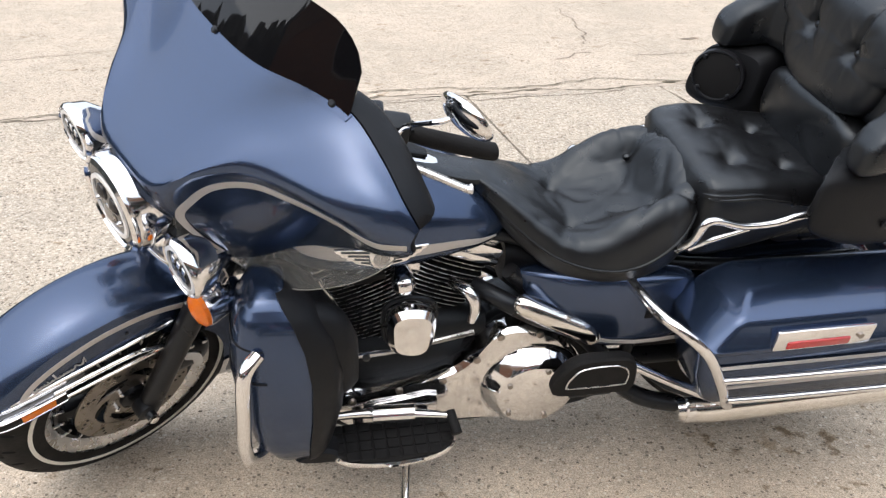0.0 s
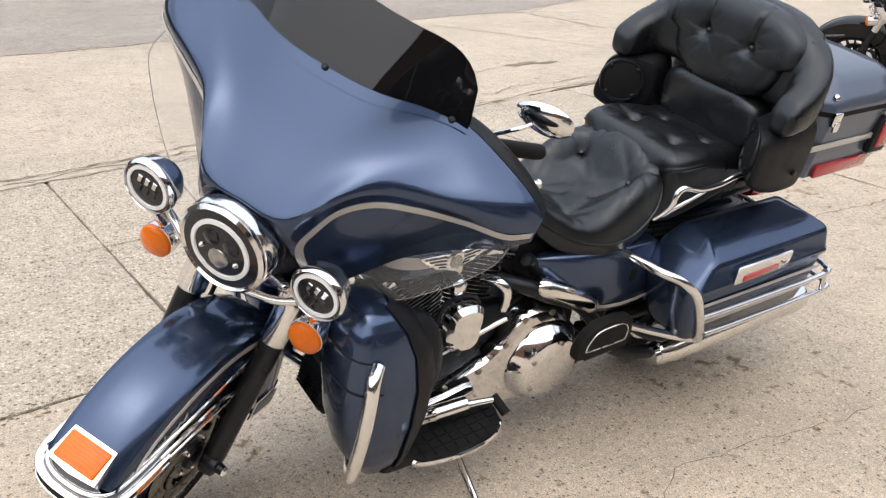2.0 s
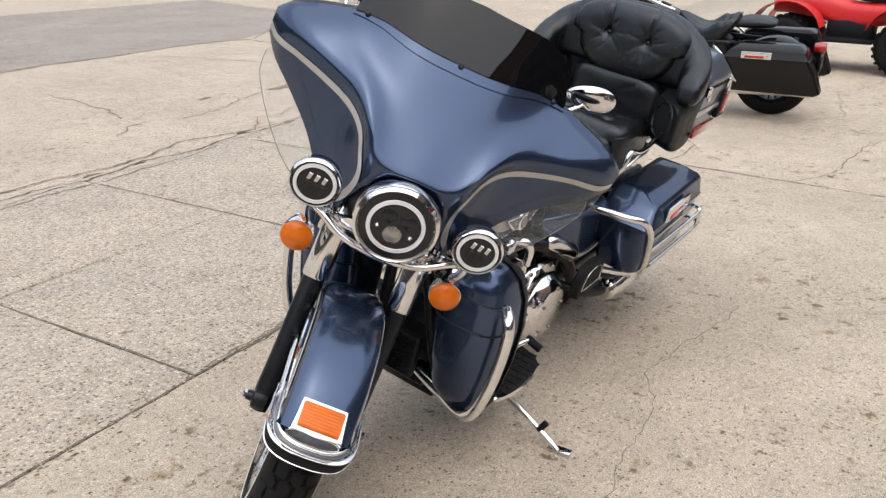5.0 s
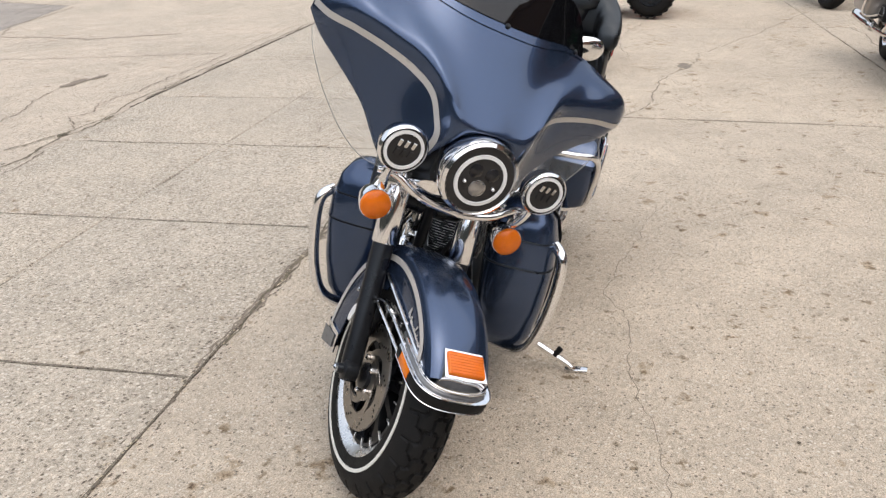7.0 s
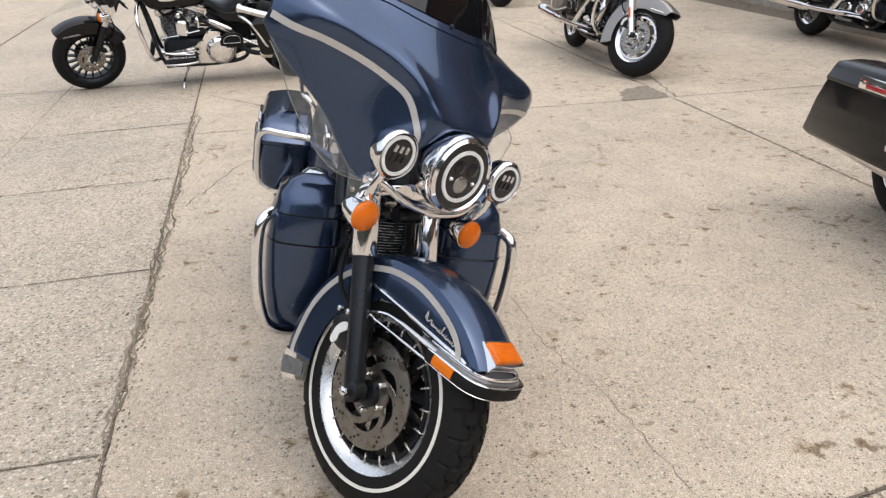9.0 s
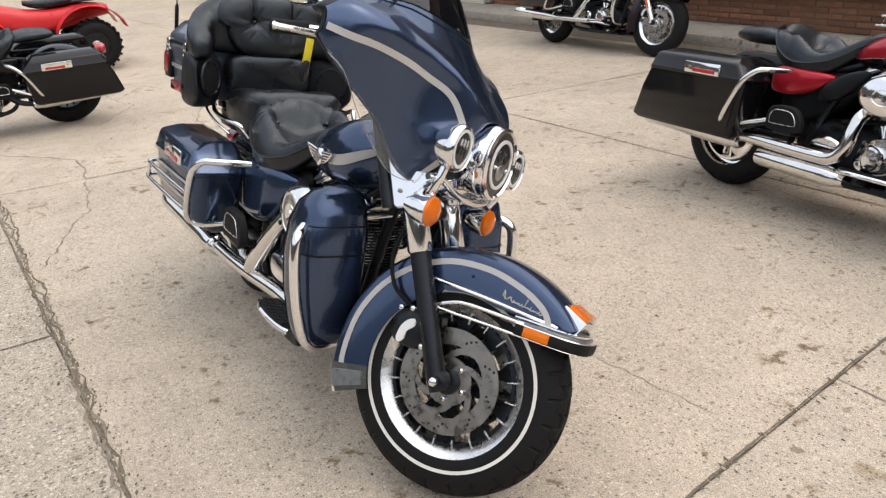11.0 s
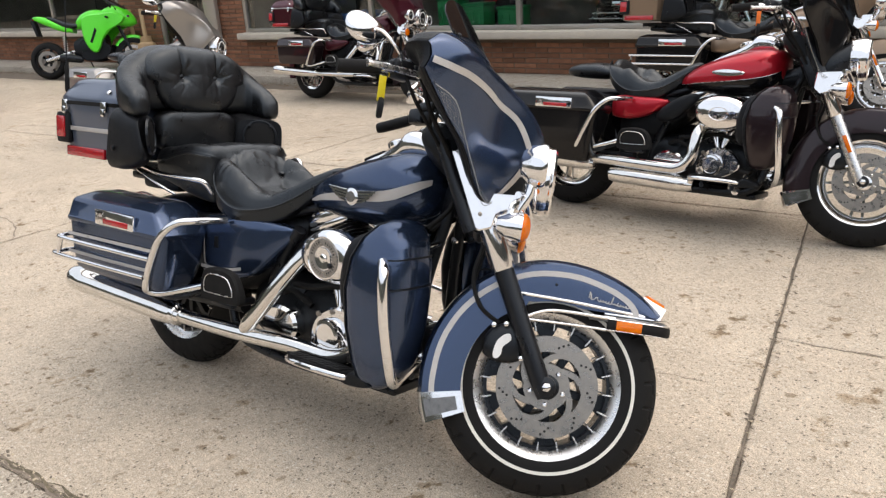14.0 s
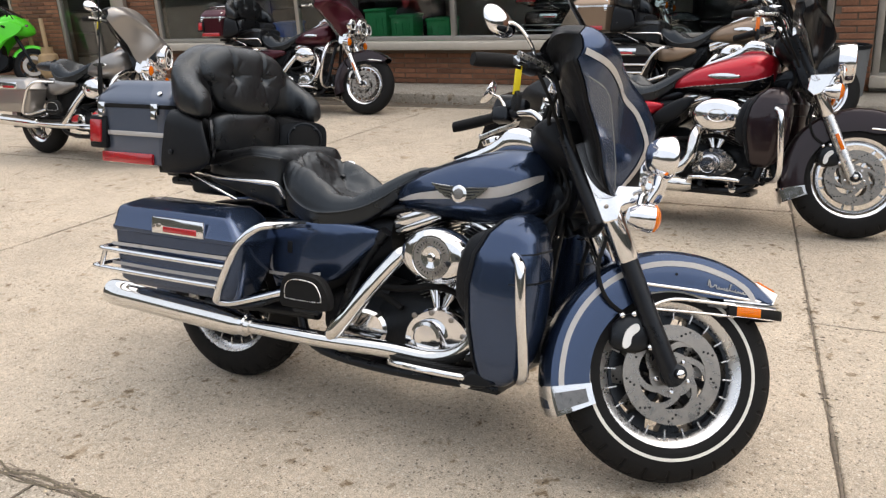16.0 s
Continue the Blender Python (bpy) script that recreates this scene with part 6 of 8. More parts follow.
def seat_like_pad():
    v, f = loft([oval(0, 0, 0, 0.36 * k, 0.165 * k, 3.4, 48) for k in (0.4, 0.8, 0.94, 1.0, 1.0, 0.95, 0.85, 0.65, 0.35, 0.1)])
    depth = (-0.04, -0.04, -0.035, -0.02, 0.02, 0.035, 0.043, 0.047, 0.049, 0.05)
    out = []
    for i, (x, y, z) in enumerate(v):
        p = Vector((depth[i // 48], y, z))
        d = 0.008 * noise.noise(p * 16) + 0.008 * max(0, math.sin(y * 62 + 5 * z + 2 * noise.noise(Vector((y * 8, z * 8, 2))))) ** 2 * math.exp(-((z + 0.015) / 0.05) ** 2)
        out.append((0.0 + p.x - d, y, 0.918 + z))
    return out, f


def tour_pack(root, o):
    """A hard top case with a lid, latches, lamps and an aerial."""
    def shell(z0, z1, g0, g1, k=6):
        rings = []
        for i in range(k + 1):
            t = i / k
            z = z0 + (z1 - z0) * t
            g = g0 + (g1 - g0) * t
            base = [(-0.052, 0.300), (-0.052, -0.300), (-0.415, -0.302), (-0.462, -0.245), (-0.468, 0), (-0.462, 0.245), (-0.415, 0.302)]
            line = []
            for a, b in zip(base, base[1:] + base[:1]):
                for j in range(6):
                    line.append((a[0] + (b[0] - a[0]) * j / 6, a[1] + (b[1] - a[1]) * j / 6))
            line = [tuple(np.mean([line[(q + w) % len(line)] for w in (-1, 0, 1)], axis=0)) for q in range(len(line))]
            rings.append([Vector((-0.24 + (x + 0.24) * g, y * g, z)) for x, y in line])
        return rings
    body = part("tour_pack", loft(shell(0.800, 0.998, 0.935, 1.0)), o["case"], root, "hard top case with a domed lid")
    lid = part("lid", loft(shell(1.004, 1.022, 1.005, 1.0, 2) + shell(1.032, 1.084, 0.985, 0.84, 4) + shell(1.094, 1.098, 0.76, 0.55, 1)), o["case"], body)
    part("lid_seam", loft(shell(0.994, 1.008, 1.006, 1.006, 1)), ALUMINIUM if o["bright"] else RUBBER, body)
    for s in (-1, 1):
        for x in (-0.118, -0.385):
            y = s * 0.306
            la = part("latch", box((x, y, 0.992), (0.036, 0.012, 0.040), 0.004), CHROME, body)
            part("latch_tongue", box((x, y + s * 0.006, 0.972), (0.024, 0.008, 0.028), 0.003), CHROME, la)
        part("lid_bolt", lathe([(0.010, 0), (0.010, 0.004), (0.006, 0.008), (0.001, 0.009)], (-0.118, s * 0.283, 1.045), (0, s * 0.6, 0.7), 14), CHROME, lid)
        if o["stripe"]:
            part("stripe", box((-0.215, s * 0.2965, 0.905), (0.295, 0.006, 0.016), 0.001), o["stripe"], body, "silver stripe")
        part("side_lamp", moved(box((0, 0, 0), (0.26, 0.014, 0.040), 0.006), Matrix.Translation((-0.275, s * 0.287, 0.818)) @ Matrix.Rotation(radians(0), 4, "Z")), RED_LENS, body, "red wrap-round lamp strip")
        part("corner_frame", box((-0.408, s * 0.296, 0.905), (0.088, 0.024, 0.118), 0.010), BLACK_PLASTIC, body)
        part("corner_lamp", box((-0.414, s * 0.307, 0.908), (0.058, 0.014, 0.082), 0.005), RED_LENS, body, "red corner lamp")
    part("rear_lamp", box((-0.435, 0, 0.820), (0.03, 0.34, 0.036), 0.006), RED_LENS, body)
    if o["aerial"]:
        ae = part("aerial", tube([(-0.445, -0.262, 1.00), (-0.448, -0.262, 1.06), (-0.45, -0.262, 1.6)], [0.005, 0.003, 0.0015], 8, 2), BLACK_METAL, body, "thin black whip aerial")
        part("aerial_coil", lathe([(0.004, 0), (0.0085, 0.01), (0.0085, 0.10), (0.004, 0.115)], (-0.447, -0.262, 1.035), (0, 0, 1), 12), RUBBER, ae)
    if o["rack"]:
        for y in (-0.16, -0.08, 0, 0.08, 0.16):
            part("luggage_rail", tube([(-0.10, y, 1.10), (-0.12, y, 1.125), (-0.36, y, 1.125), (-0.38, y, 1.10)], 0.006, 8, 3), CHROME, lid)
        part("luggage_rail", tube([(-0.08, -0.18, 1.12), (-0.08, 0.18, 1.12), (-0.39, 0.18, 1.12), (-0.39, -0.18, 1.12)], 0.006, 8, 4, True), CHROME, lid)
    part("case_rack", box((0.02, 0, 0.728), (0.22, 0.34, 0.055), 0.02), BLACK_METAL, root)
    part("case_rack_plate", box((-0.14, 0, 0.735), (0.20, 0.24, 0.03), 0.01), BLACK_METAL, root)
    for s in (-1, 1):
        part("case_rack_rail", box((-0.12, s * 0.09, 0.772), (0.40, 0.03, 0.03), 0.005), BLACK_METAL, root)
    for x, dx, dy in ((-0.02, 0.12, 0.28), (-0.22, 0.06, 0.26)):
        part("case_rack_crossbar", box((x, 0, 0.765), (dx, dy, 0.026), 0.005), BLACK_METAL, root)
    for s in (-1, 1):
        if s > 0 and o["tufted"]:
            part("grab_rail", tube([(0.375, 0.195, 0.73), (0.362, 0.222, 0.775), (0.350, 0.226, 0.818), (0.325, 0.228, 0.828), (0.262, 0.230, 0.812), (0.19, 0.232, 0.815), (0.11, 0.235, 0.835), (-0.03, 0.225, 0.80)], 0.009, 10, 4), CHROME, root, "bent chrome passenger grab rail")
            part("grab_rail", tube([(0.350, 0.20, 0.735), (0.318, 0.228, 0.780), (0.25, 0.232, 0.805)], 0.006, 10, 4), CHROME, root)
            continue
        part("grab_rail", tube([(0.36, s * 0.19, 0.725), (0.355, s * 0.225, 0.765), (0.30, s * 0.245, 0.772), (0.14, s * 0.245, 0.775), (0.04, s * 0.23, 0.785), (-0.05, s * 0.20, 0.785)], 0.009, 10, 4), CHROME, root, "bent chrome passenger grab rail")
        part("grab_rail", tube([(0.16, s * 0.20, 0.70), (0.10, s * 0.235, 0.735), (0.04, s * 0.25, 0.765), (-0.02, s * 0.245, 0.785)], 0.005, 10, 4), CHROME, root)


def saddlebag(root, o, s):
    """A hard case with a raised lid, on one side."""
    tail = o["bag_tail"]
    shift = Matrix.Translation((0, -o["inset"] if s > 0 else 0, 0))

    def ring(z, x0, x1, y0, y1, r=0.03):
        pts = []
        for cx, cy, a0 in ((x1 - r, y1 - r, 0), (x0 + r, y1 - r, 90), (x0 + r, y0 + r, 180), (x1 - r, y0 + r, 270)):
            for k in range(5):
                a = radians(a0 + 22.5 * k)
                pts.append(Vector((cx + r * math.cos(a), s * (cy + r * math.sin(a)), z)))
        return pts
    z0 = 0.385 - tail * 0.45
    bag = part("saddlebag", loft([ring(z0, -0.205 - tail, 0.28, 0.225, 0.355), ring(z0 + 0.02, -0.228 - tail, 0.298, 0.21, 0.372), ring(0.48, -0.236 - tail * 0.65, 0.325, 0.20, 0.380), ring(0.572, -0.242 - tail * 0.35, 0.345, 0.195, 0.384)]), o["bag"], root, "hard saddlebag with a raised lid", m=shift)
    lid = part("lid", loft([ring(0.574, -0.246 - tail * 0.35, 0.346, 0.19, 0.389), ring(0.580, -0.249 - tail * 0.3, 0.349, 0.19, 0.393), ring(0.589, -0.249 - tail * 0.3, 0.349, 0.19, 0.393), ring(0.594, -0.246 - tail * 0.3, 0.344, 0.19, 0.389), ring(0.642, -0.236 - tail * 0.25, 0.298, 0.192, 0.377, 0.022), ring(0.654, -0.231 - tail * 0.25, 0.284, 0.194, 0.371, 0.020), ring(0.660, -0.226 - tail * 0.25, 0.272, 0.196, 0.362, 0.016), ring(0.677, -0.198 - tail * 0.2, 0.246, 0.200, 0.318, 0.016), ring(0.682, -0.186 - tail * 0.2, 0.236, 0.206, 0.302, 0.014), ring(0.683, -0.160 - tail * 0.2, 0.21, 0.23, 0.28, 0.012)]), o["bag"], bag, m=shift)
    pl = part("latch_plate", box((0.085, s * 0.394, 0.612), (0.235, 0.012, 0.056), 0.006), CHROME, lid, "chrome latch plate with a red reflector", m=shift)
    part("reflector", box((0.098, s * 0.4005, 0.601), (0.150, 0.006, 0.020), 0.003), RED_LENS, pl, m=shift)
    part("lock", lathe([(0.007, 0), (0.007, 0.004), (0.002, 0.005)], (0.0, s * 0.4, 0.612), (0, s, 0), 12), STEEL, pl, m=shift)
    if o["stripe"]:
        g = [[(x, s * 0.3855, z - 0.006), (x, s * 0.3865, z + 0.006)] for x, z in ((-0.24, 0.525), (-0.1, 0.527), (0.1, 0.529), (0.30, 0.532))]
        g2 = [[(x, s * (0.3785 + (z - 0.47) * 0.06), z - 0.006), (x, s * (0.3795 + (z - 0.47) * 0.06), z + 0.006)] for x, z in ((-0.25, 0.455), (0.0, 0.455), (0.26, 0.458))]
        part("stripe", sheet(g, 0.001 * s), o["stripe"], bag, "silver stripe", m=shift)
        part("stripe", sheet(g2, 0.001 * s), o["stripe"], bag, "silver stripe", m=shift)
    part("bag_guard", tube([(0.46, s * 0.21, 0.645), (0.44, s * 0.32, 0.648), (0.405, s * 0.372, 0.640), (0.345, s * 0.392, 0.585), (0.285, s * 0.388, 0.485), (0.245, s * 0.378, 0.405), (0.225, s * 0.355, 0.378), (0.255, s * 0.325, 0.372), (0.34, s * 0.29, 0.395), (0.43, s * 0.25, 0.425)], 0.0125, 12, 5), CHROME, root, "chrome saddlebag guard", m=shift)
    if o["bag_rails"]:
        for x0, z, back in ((0.292, 0.505, -0.268), (0.262, 0.438, -0.300)):
            part("guard_rail", tube([(x0, s * 0.398, z), (0.1, s * 0.404, z), (back + 0.03, s * 0.408, z), (back - 0.02, s * 0.385, z), (back - 0.035, s * 0.33, z), (back - 0.035, s * 0.26, z)], 0.0085, 10, 5), CHROME, root, "chrome saddlebag rail", m=shift)
        part("rail_strut", tube([(-0.250, s * 0.405, 0.515), (-0.275, s * 0.408, 0.43)], 0.008, 8, 1), CHROME, root, m=shift)
    part("support", tube([(0.40, s * 0.24, 0.40), (0.30, s * 0.30, 0.36), (0.10, s * 0.28, 0.35)], 0.01, 8, 3), BLACK_METAL, root, m=shift)


def engine(root, o):
    part("crankcase", smooth_loft([(0.66, 0, 0.335, 0.20, 0.16), (0.72, 0, 0.335, 0.24, 0.20), (0.86, 0, 0.335, 0.25, 0.22), (0.98, 0, 0.335, 0.25, 0.23), (1.08, 0, 0.335, 0.23, 0.20), (1.13, 0, 0.33, 0.16, 0.12)], 3, 3.2, 28), ENGINE_BLACK, root, "black engine crankcase")
    part("gearbox", smooth_loft([(0.46, 0, 0.33, 0.16, 0.16), (0.52, 0, 0.34, 0.22, 0.22), (0.64, 0, 0.345, 0.24, 0.24), (0.72, 0, 0.34, 0.22, 0.22)], 2, 3.2, 24), ENGINE_BLACK, root, "black gearbox case")
    for tilt, nm in ((22.5, "front"), (-22.5, "rear")):
        m = Matrix.Translation((0.945, 0, 0.37)) @ Matrix.Rotation(radians(tilt), 4, "Y")
        fins = []
        edges = []
        for k in range(20):
            h = 0.082 + k * 0.0118
            w = 0.162 if k < 17 else 0.150
            sh = moved(slab(round_outline([(-w / 2, -0.055), (-0.055, -w / 2), (0.055, -w / 2), (w / 2, -0.055), (w / 2, 0.055), (0.055, w / 2), (-0.055, w / 2), (-w / 2, 0.055)], 3), "z", h, h + 0.0042, 0.001), m)
            fins.append(sh)
            edges.append(moved(tube([(q[0] * 1.005, q[1] * 1.005, h + 0.0021) for q in ((-w / 2, -0.055), (-0.055, -w / 2), (0.055, -w / 2), (w / 2, -0.055), (w / 2, 0.055), (0.055, w / 2), (-0.055, w / 2), (-w / 2, 0.055))], 0.0009, 5, 3, True), m))
        cy = part("cylinder", moved(lathe([(0.055, 0.05), (0.06, 0.07), (0.06, 0.33), (0.05, 0.34)], (0, 0, 0), (0, 0, 1), 24), m), ENGINE_BLACK, root, "black cylinder with bright-edged cooling fins")
        pieces("cooling_fin", fins, ENGINE_BLACK, cy, None, o["detail"])
        pieces("fin_edge", edges, ALUMINIUM, cy, None, o["detail"])
        rk = part("rocker_cover", moved(join(box((0, 0, 0.350), (0.170, 0.186, 0.036), 0.010), box((0, 0.002, 0.376), (0.146, 0.156, 0.030), 0.012)), m), CHROME, root, "stepped chrome rocker cover")
        part("rocker_step", moved(box((0, 0, 0.324), (0.176, 0.180, 0.020), 0.005), m), CHROME, rk)
        for s in (-0.075, 0.075):
            part("bolt", moved(lathe([(0.008, 0), (0.008, 0.008), (0.003, 0.01)], (s * 0.98, -0.068, 0.366), (0, 0, 1), 8), m), STEEL, rk)
        for dx in (-0.03, 0.03):
            part("pushrod_tube", tube([(0.945 + (0.012 if tilt > 0 else -0.012), -0.135, 0.42), (0.945 + math.sin(radians(tilt)) * 0.20 + dx, -0.105, 0.37 + 0.245)], 0.0105, 10, 1), CHROME, root)
    # right side: cam cover, points cover, air cleaner
    cam = part("cam_cover", slab(round_outline([(0.845, 0.28), (0.90, 0.265), (0.985, 0.275), (1.06, 0.325), (1.055, 0.375), (0.995, 0.42), (0.925, 0.425), (0.86, 0.385), (0.835, 0.33)], 3), "y", -0.168, -0.12, 0.006), CHROME, root, "chrome cam cover")
    part("points_cover", lathe([(0.056, 0), (0.056, 0.022), (0.052, 0.028), (0.042, 0.030), (0.040, 0.026), (0.001, 0.027)], (0.925, -0.165, 0.335), (0, -1, 0), 32), CHROME, cam)
    for bx, bz in ((0.86, 0.30), (0.87, 0.395), (0.93, 0.412), (1.0, 0.40), (1.042, 0.355), (1.03, 0.31)):
        part("bolt", lathe([(0.009, 0), (0.009, 0.006), (0.004, 0.008)], (bx, -0.166, bz), (0, -1, 0), 10), STEEL, cam)
    part("gearbox_cover", slab(round_outline([(0.60, 0.29), (0.66, 0.272), (0.745, 0.285), (0.765, 0.33), (0.74, 0.372), (0.67, 0.385), (0.61, 0.365), (0.59, 0.33)], 3), "y", -0.170, -0.115, 0.010), CHROME, root, "chrome clutch release cover")
    oval_ac = [(0.090, -0.04), (0.099, -0.022), (0.102, -0.004), (0.099, 0.012), (0.092, 0.025), (0.084, 0.034), (0.076, 0.040)]
    at = Matrix.Translation((0.968, -0.212, 0.600))

    wide, tall = (1.42, 0.90) if o["stacked"] else (1.22, 0.84)

    def ring(r, h, sx=wide, sz=tall):
        return [at @ Vector((r * sx * math.cos(2 * math.pi * j / 56), -h, r * sz * math.sin(2 * math.pi * j / 56))) for j in range(56)]
    ac = part("air_cleaner", loft([ring(r, h) for r, h in oval_ac] + ([ring(0.066, 0.0435, 1.0, 1.0), ring(0.064, 0.041, 1.0, 1.0), ring(0.002, 0.041, 1.0, 1.0)] if o["stripe"] else [ring(0.045, 0.047), ring(0.036, 0.049), ring(0.033, 0.0465), ring(0.018, 0.049), ring(0.002, 0.050)])), CHROME, root, "oval chrome air cleaner cover")
    if o["stripe"]:
        part("cover_ring", lathe([(0.036, 0.039), (0.037, 0.0435), (0.059, 0.0435), (0.061, 0.039)], (0.968, -0.212, 0.600), (0, -1, 0), 48, closed=True), GREY_RING, ac, "grey enamel ring with worn lettering bars")
        bars = [moved(box((0.048, -0.0438, 0), (0.008, 0.0010, 0.0026), 0), at @ Matrix.Rotation(2 * math.pi * k / 32, 4, "Y")) for k in range(32) if k % 16 not in (0, 7, 8, 15)]
        pieces("lettering", bars, BLACK_METAL, ac)
        part("cover_boss", lathe([(0.034, 0.039), (0.032, 0.046), (0.014, 0.043), (0.010, 0.048), (0.001, 0.049)], (0.968, -0.212, 0.600), (0, -1, 0), 32), CHROME, ac)
    part("carburettor", box((0.945, -0.13, 0.575), (0.12, 0.09, 0.10), 0.02), ENGINE_BLACK, root)
    # left side: primary cover, clutch cover, horn
    edge = round_outline([(1.085, 0.225), (1.115, 0.285), (1.085, 0.330), (0.985, 0.350), (0.875, 0.372), (0.800, 0.418), (0.755, 0.482), (0.715, 0.503), (0.655, 0.500), (0.590, 0.468), (0.545, 0.395), (0.535, 0.300), (0.575, 0.225), (0.655, 0.196), (0.80, 0.204), (0.95, 0.212)], 4)
    pr = part("primary_cover", slab(edge, "y", 0.110, 0.168, 0.012), CHROME, root, "long chrome primary drive cover")
    part("cover_back", slab([(x - 0.006, z + 0.010) for x, z in edge], "y", 0.085, 0.112, 0.006), ENGINE_BLACK, pr, "black casting behind the chrome cover")
    part("clutch_dome", lathe([(0.132, -0.03), (0.130, -0.004), (0.124, 0.008), (0.100, 0.034), (0.094, 0.040), (0.090, 0.0415), (0.001, 0.046)], (0.640, 0.168, 0.320), (0, 1, 0), 56), CHROME, pr, "round chrome clutch cover")
    for k in range(5):
        a = 2 * math.pi * k / 5 + 0.55
        part("bolt", lathe([(0.0065, 0), (0.0065, 0.005), (0.003, 0.007)], (0.640 + 0.082 * math.cos(a), 0.2095, 0.320 + 0.082 * math.sin(a)), (0, 1, 0), 10), STEEL, pr)
    for bx, bz in ((1.075, 0.315), (0.965, 0.338), (0.862, 0.358), (0.785, 0.418), (0.735, 0.485), (0.640, 0.482), (0.97, 0.226), (0.84, 0.222), (0.745, 0.345)):
        part("bolt", lathe([(0.009, 0), (0.009, 0.006), (0.004, 0.008)], (bx, 0.166, bz), (0, 1, 0), 10), STEEL, pr)
    part("inspection_cover", slab(round_outline([(0.885, 0.238), (0.97, 0.240), (1.04, 0.262), (1.045, 0.305), (0.96, 0.318), (0.875, 0.322)], 3), "y", 0.167, 0.177, 0.004), CHROME, pr)
    part("starter", lathe([(0.040, -0.10), (0.042, 0.0), (0.036, 0.05), (0.02, 0.055)], (0.86, 0.085, 0.475), (1, 0, 0.05), 20), ENGINE_BLACK, root, "black starter motor")
    hc = part("horn_cover", slab(round_outline([(0.898, 0.585), (0.925, 0.604), (0.968, 0.606), (0.994, 0.588), (1.000, 0.540), (0.990, 0.492), (0.962, 0.472), (0.925, 0.470), (0.902, 0.490), (0.894, 0.540)], 4), "y", 0.145, 0.196, 0.013), CHROME, root, "chrome horn cover")
    part("horn_rim", tube([(x, 0.150, z) for x, z in ((0.892, 0.588), (0.925, 0.609), (0.968, 0.611), (0.999, 0.592), (1.005, 0.540), (0.995, 0.489), (0.962, 0.467), (0.925, 0.465), (0.897, 0.487), (0.889, 0.540))], 0.006, 8, 4, True), BLACK_METAL, hc)
    part("horn_bracket", lathe([(0.024, -0.03), (0.026, 0.012), (0.022, 0.024), (0.012, 0.031), (0.001, 0.033)], (0.962, 0.135, 0.648), (0, 1, 0), 24), CHROME, hc)
    part("top_mount", box((0.945, 0.06, 0.66), (0.05, 0.10, 0.03), 0.006), CHROME, root)
    part("shift_rod", tube([(1.125, 0.165, 0.462), (0.99, 0.175, 0.478), (0.80, 0.165, 0.508)], 0.0065, 8, 1), CHROME, root, "long chrome shift rod")
    part("rod_joint", tube([(1.130, 0.150, 0.445), (1.125, 0.165, 0.480)], 0.013, 10, 1), CHROME, root)
    part("intake_elbow", tube([(0.845, 0.095, 0.60), (0.815, 0.135, 0.605), (0.800, 0.150, 0.575), (0.805, 0.150, 0.53)], [0.012, 0.016, 0.015, 0.012], 12, 4), CHROME, root)
    for pts in (((0.72, -0.13, 0.46), (0.82, -0.15, 0.47), (0.93, -0.14, 0.49), (1.02, -0.13, 0.47)), ((0.70, 0.12, 0.48), (0.62, 0.13, 0.52), (0.56, 0.14, 0.50)), ((0.66, -0.12, 0.42), (0.72, -0.14, 0.44), (0.80, -0.13, 0.40)), ((1.12, 0.10, 0.70), (1.08, 0.13, 0.66), (1.00, 0.13, 0.67))):
        part("hose", tube(pts, 0.011, 8, 4), RUBBER, root)
    part("oil_filter", lathe([(0.036, 0), (0.038, 0.01), (0.038, 0.07), (0.03, 0.08)], (1.12, 0, 0.28), (1, 0, 0.1), 24), CHROME, root)
    cooler = part("oil_cooler", moved(box((0, 0, 0), (0.034, 0.15, 0.125), 0.012, 3), Matrix.Translation((1.232, 0, 0.345)) @ Matrix.Rotation(radians(-14), 4, "Y")), ENGINE_BLACK, root, "black finned oil cooler")
    pieces("fin", [moved(box((0.019, 0, -0.05 + 0.0091 * k), (0.010, 0.13, 0.0035), 0.001, 1), Matrix.Translation((1.232, 0, 0.345)) @ Matrix.Rotation(radians(-14), 4, "Y")) for k in range(12)], BLACK_METAL, cooler)


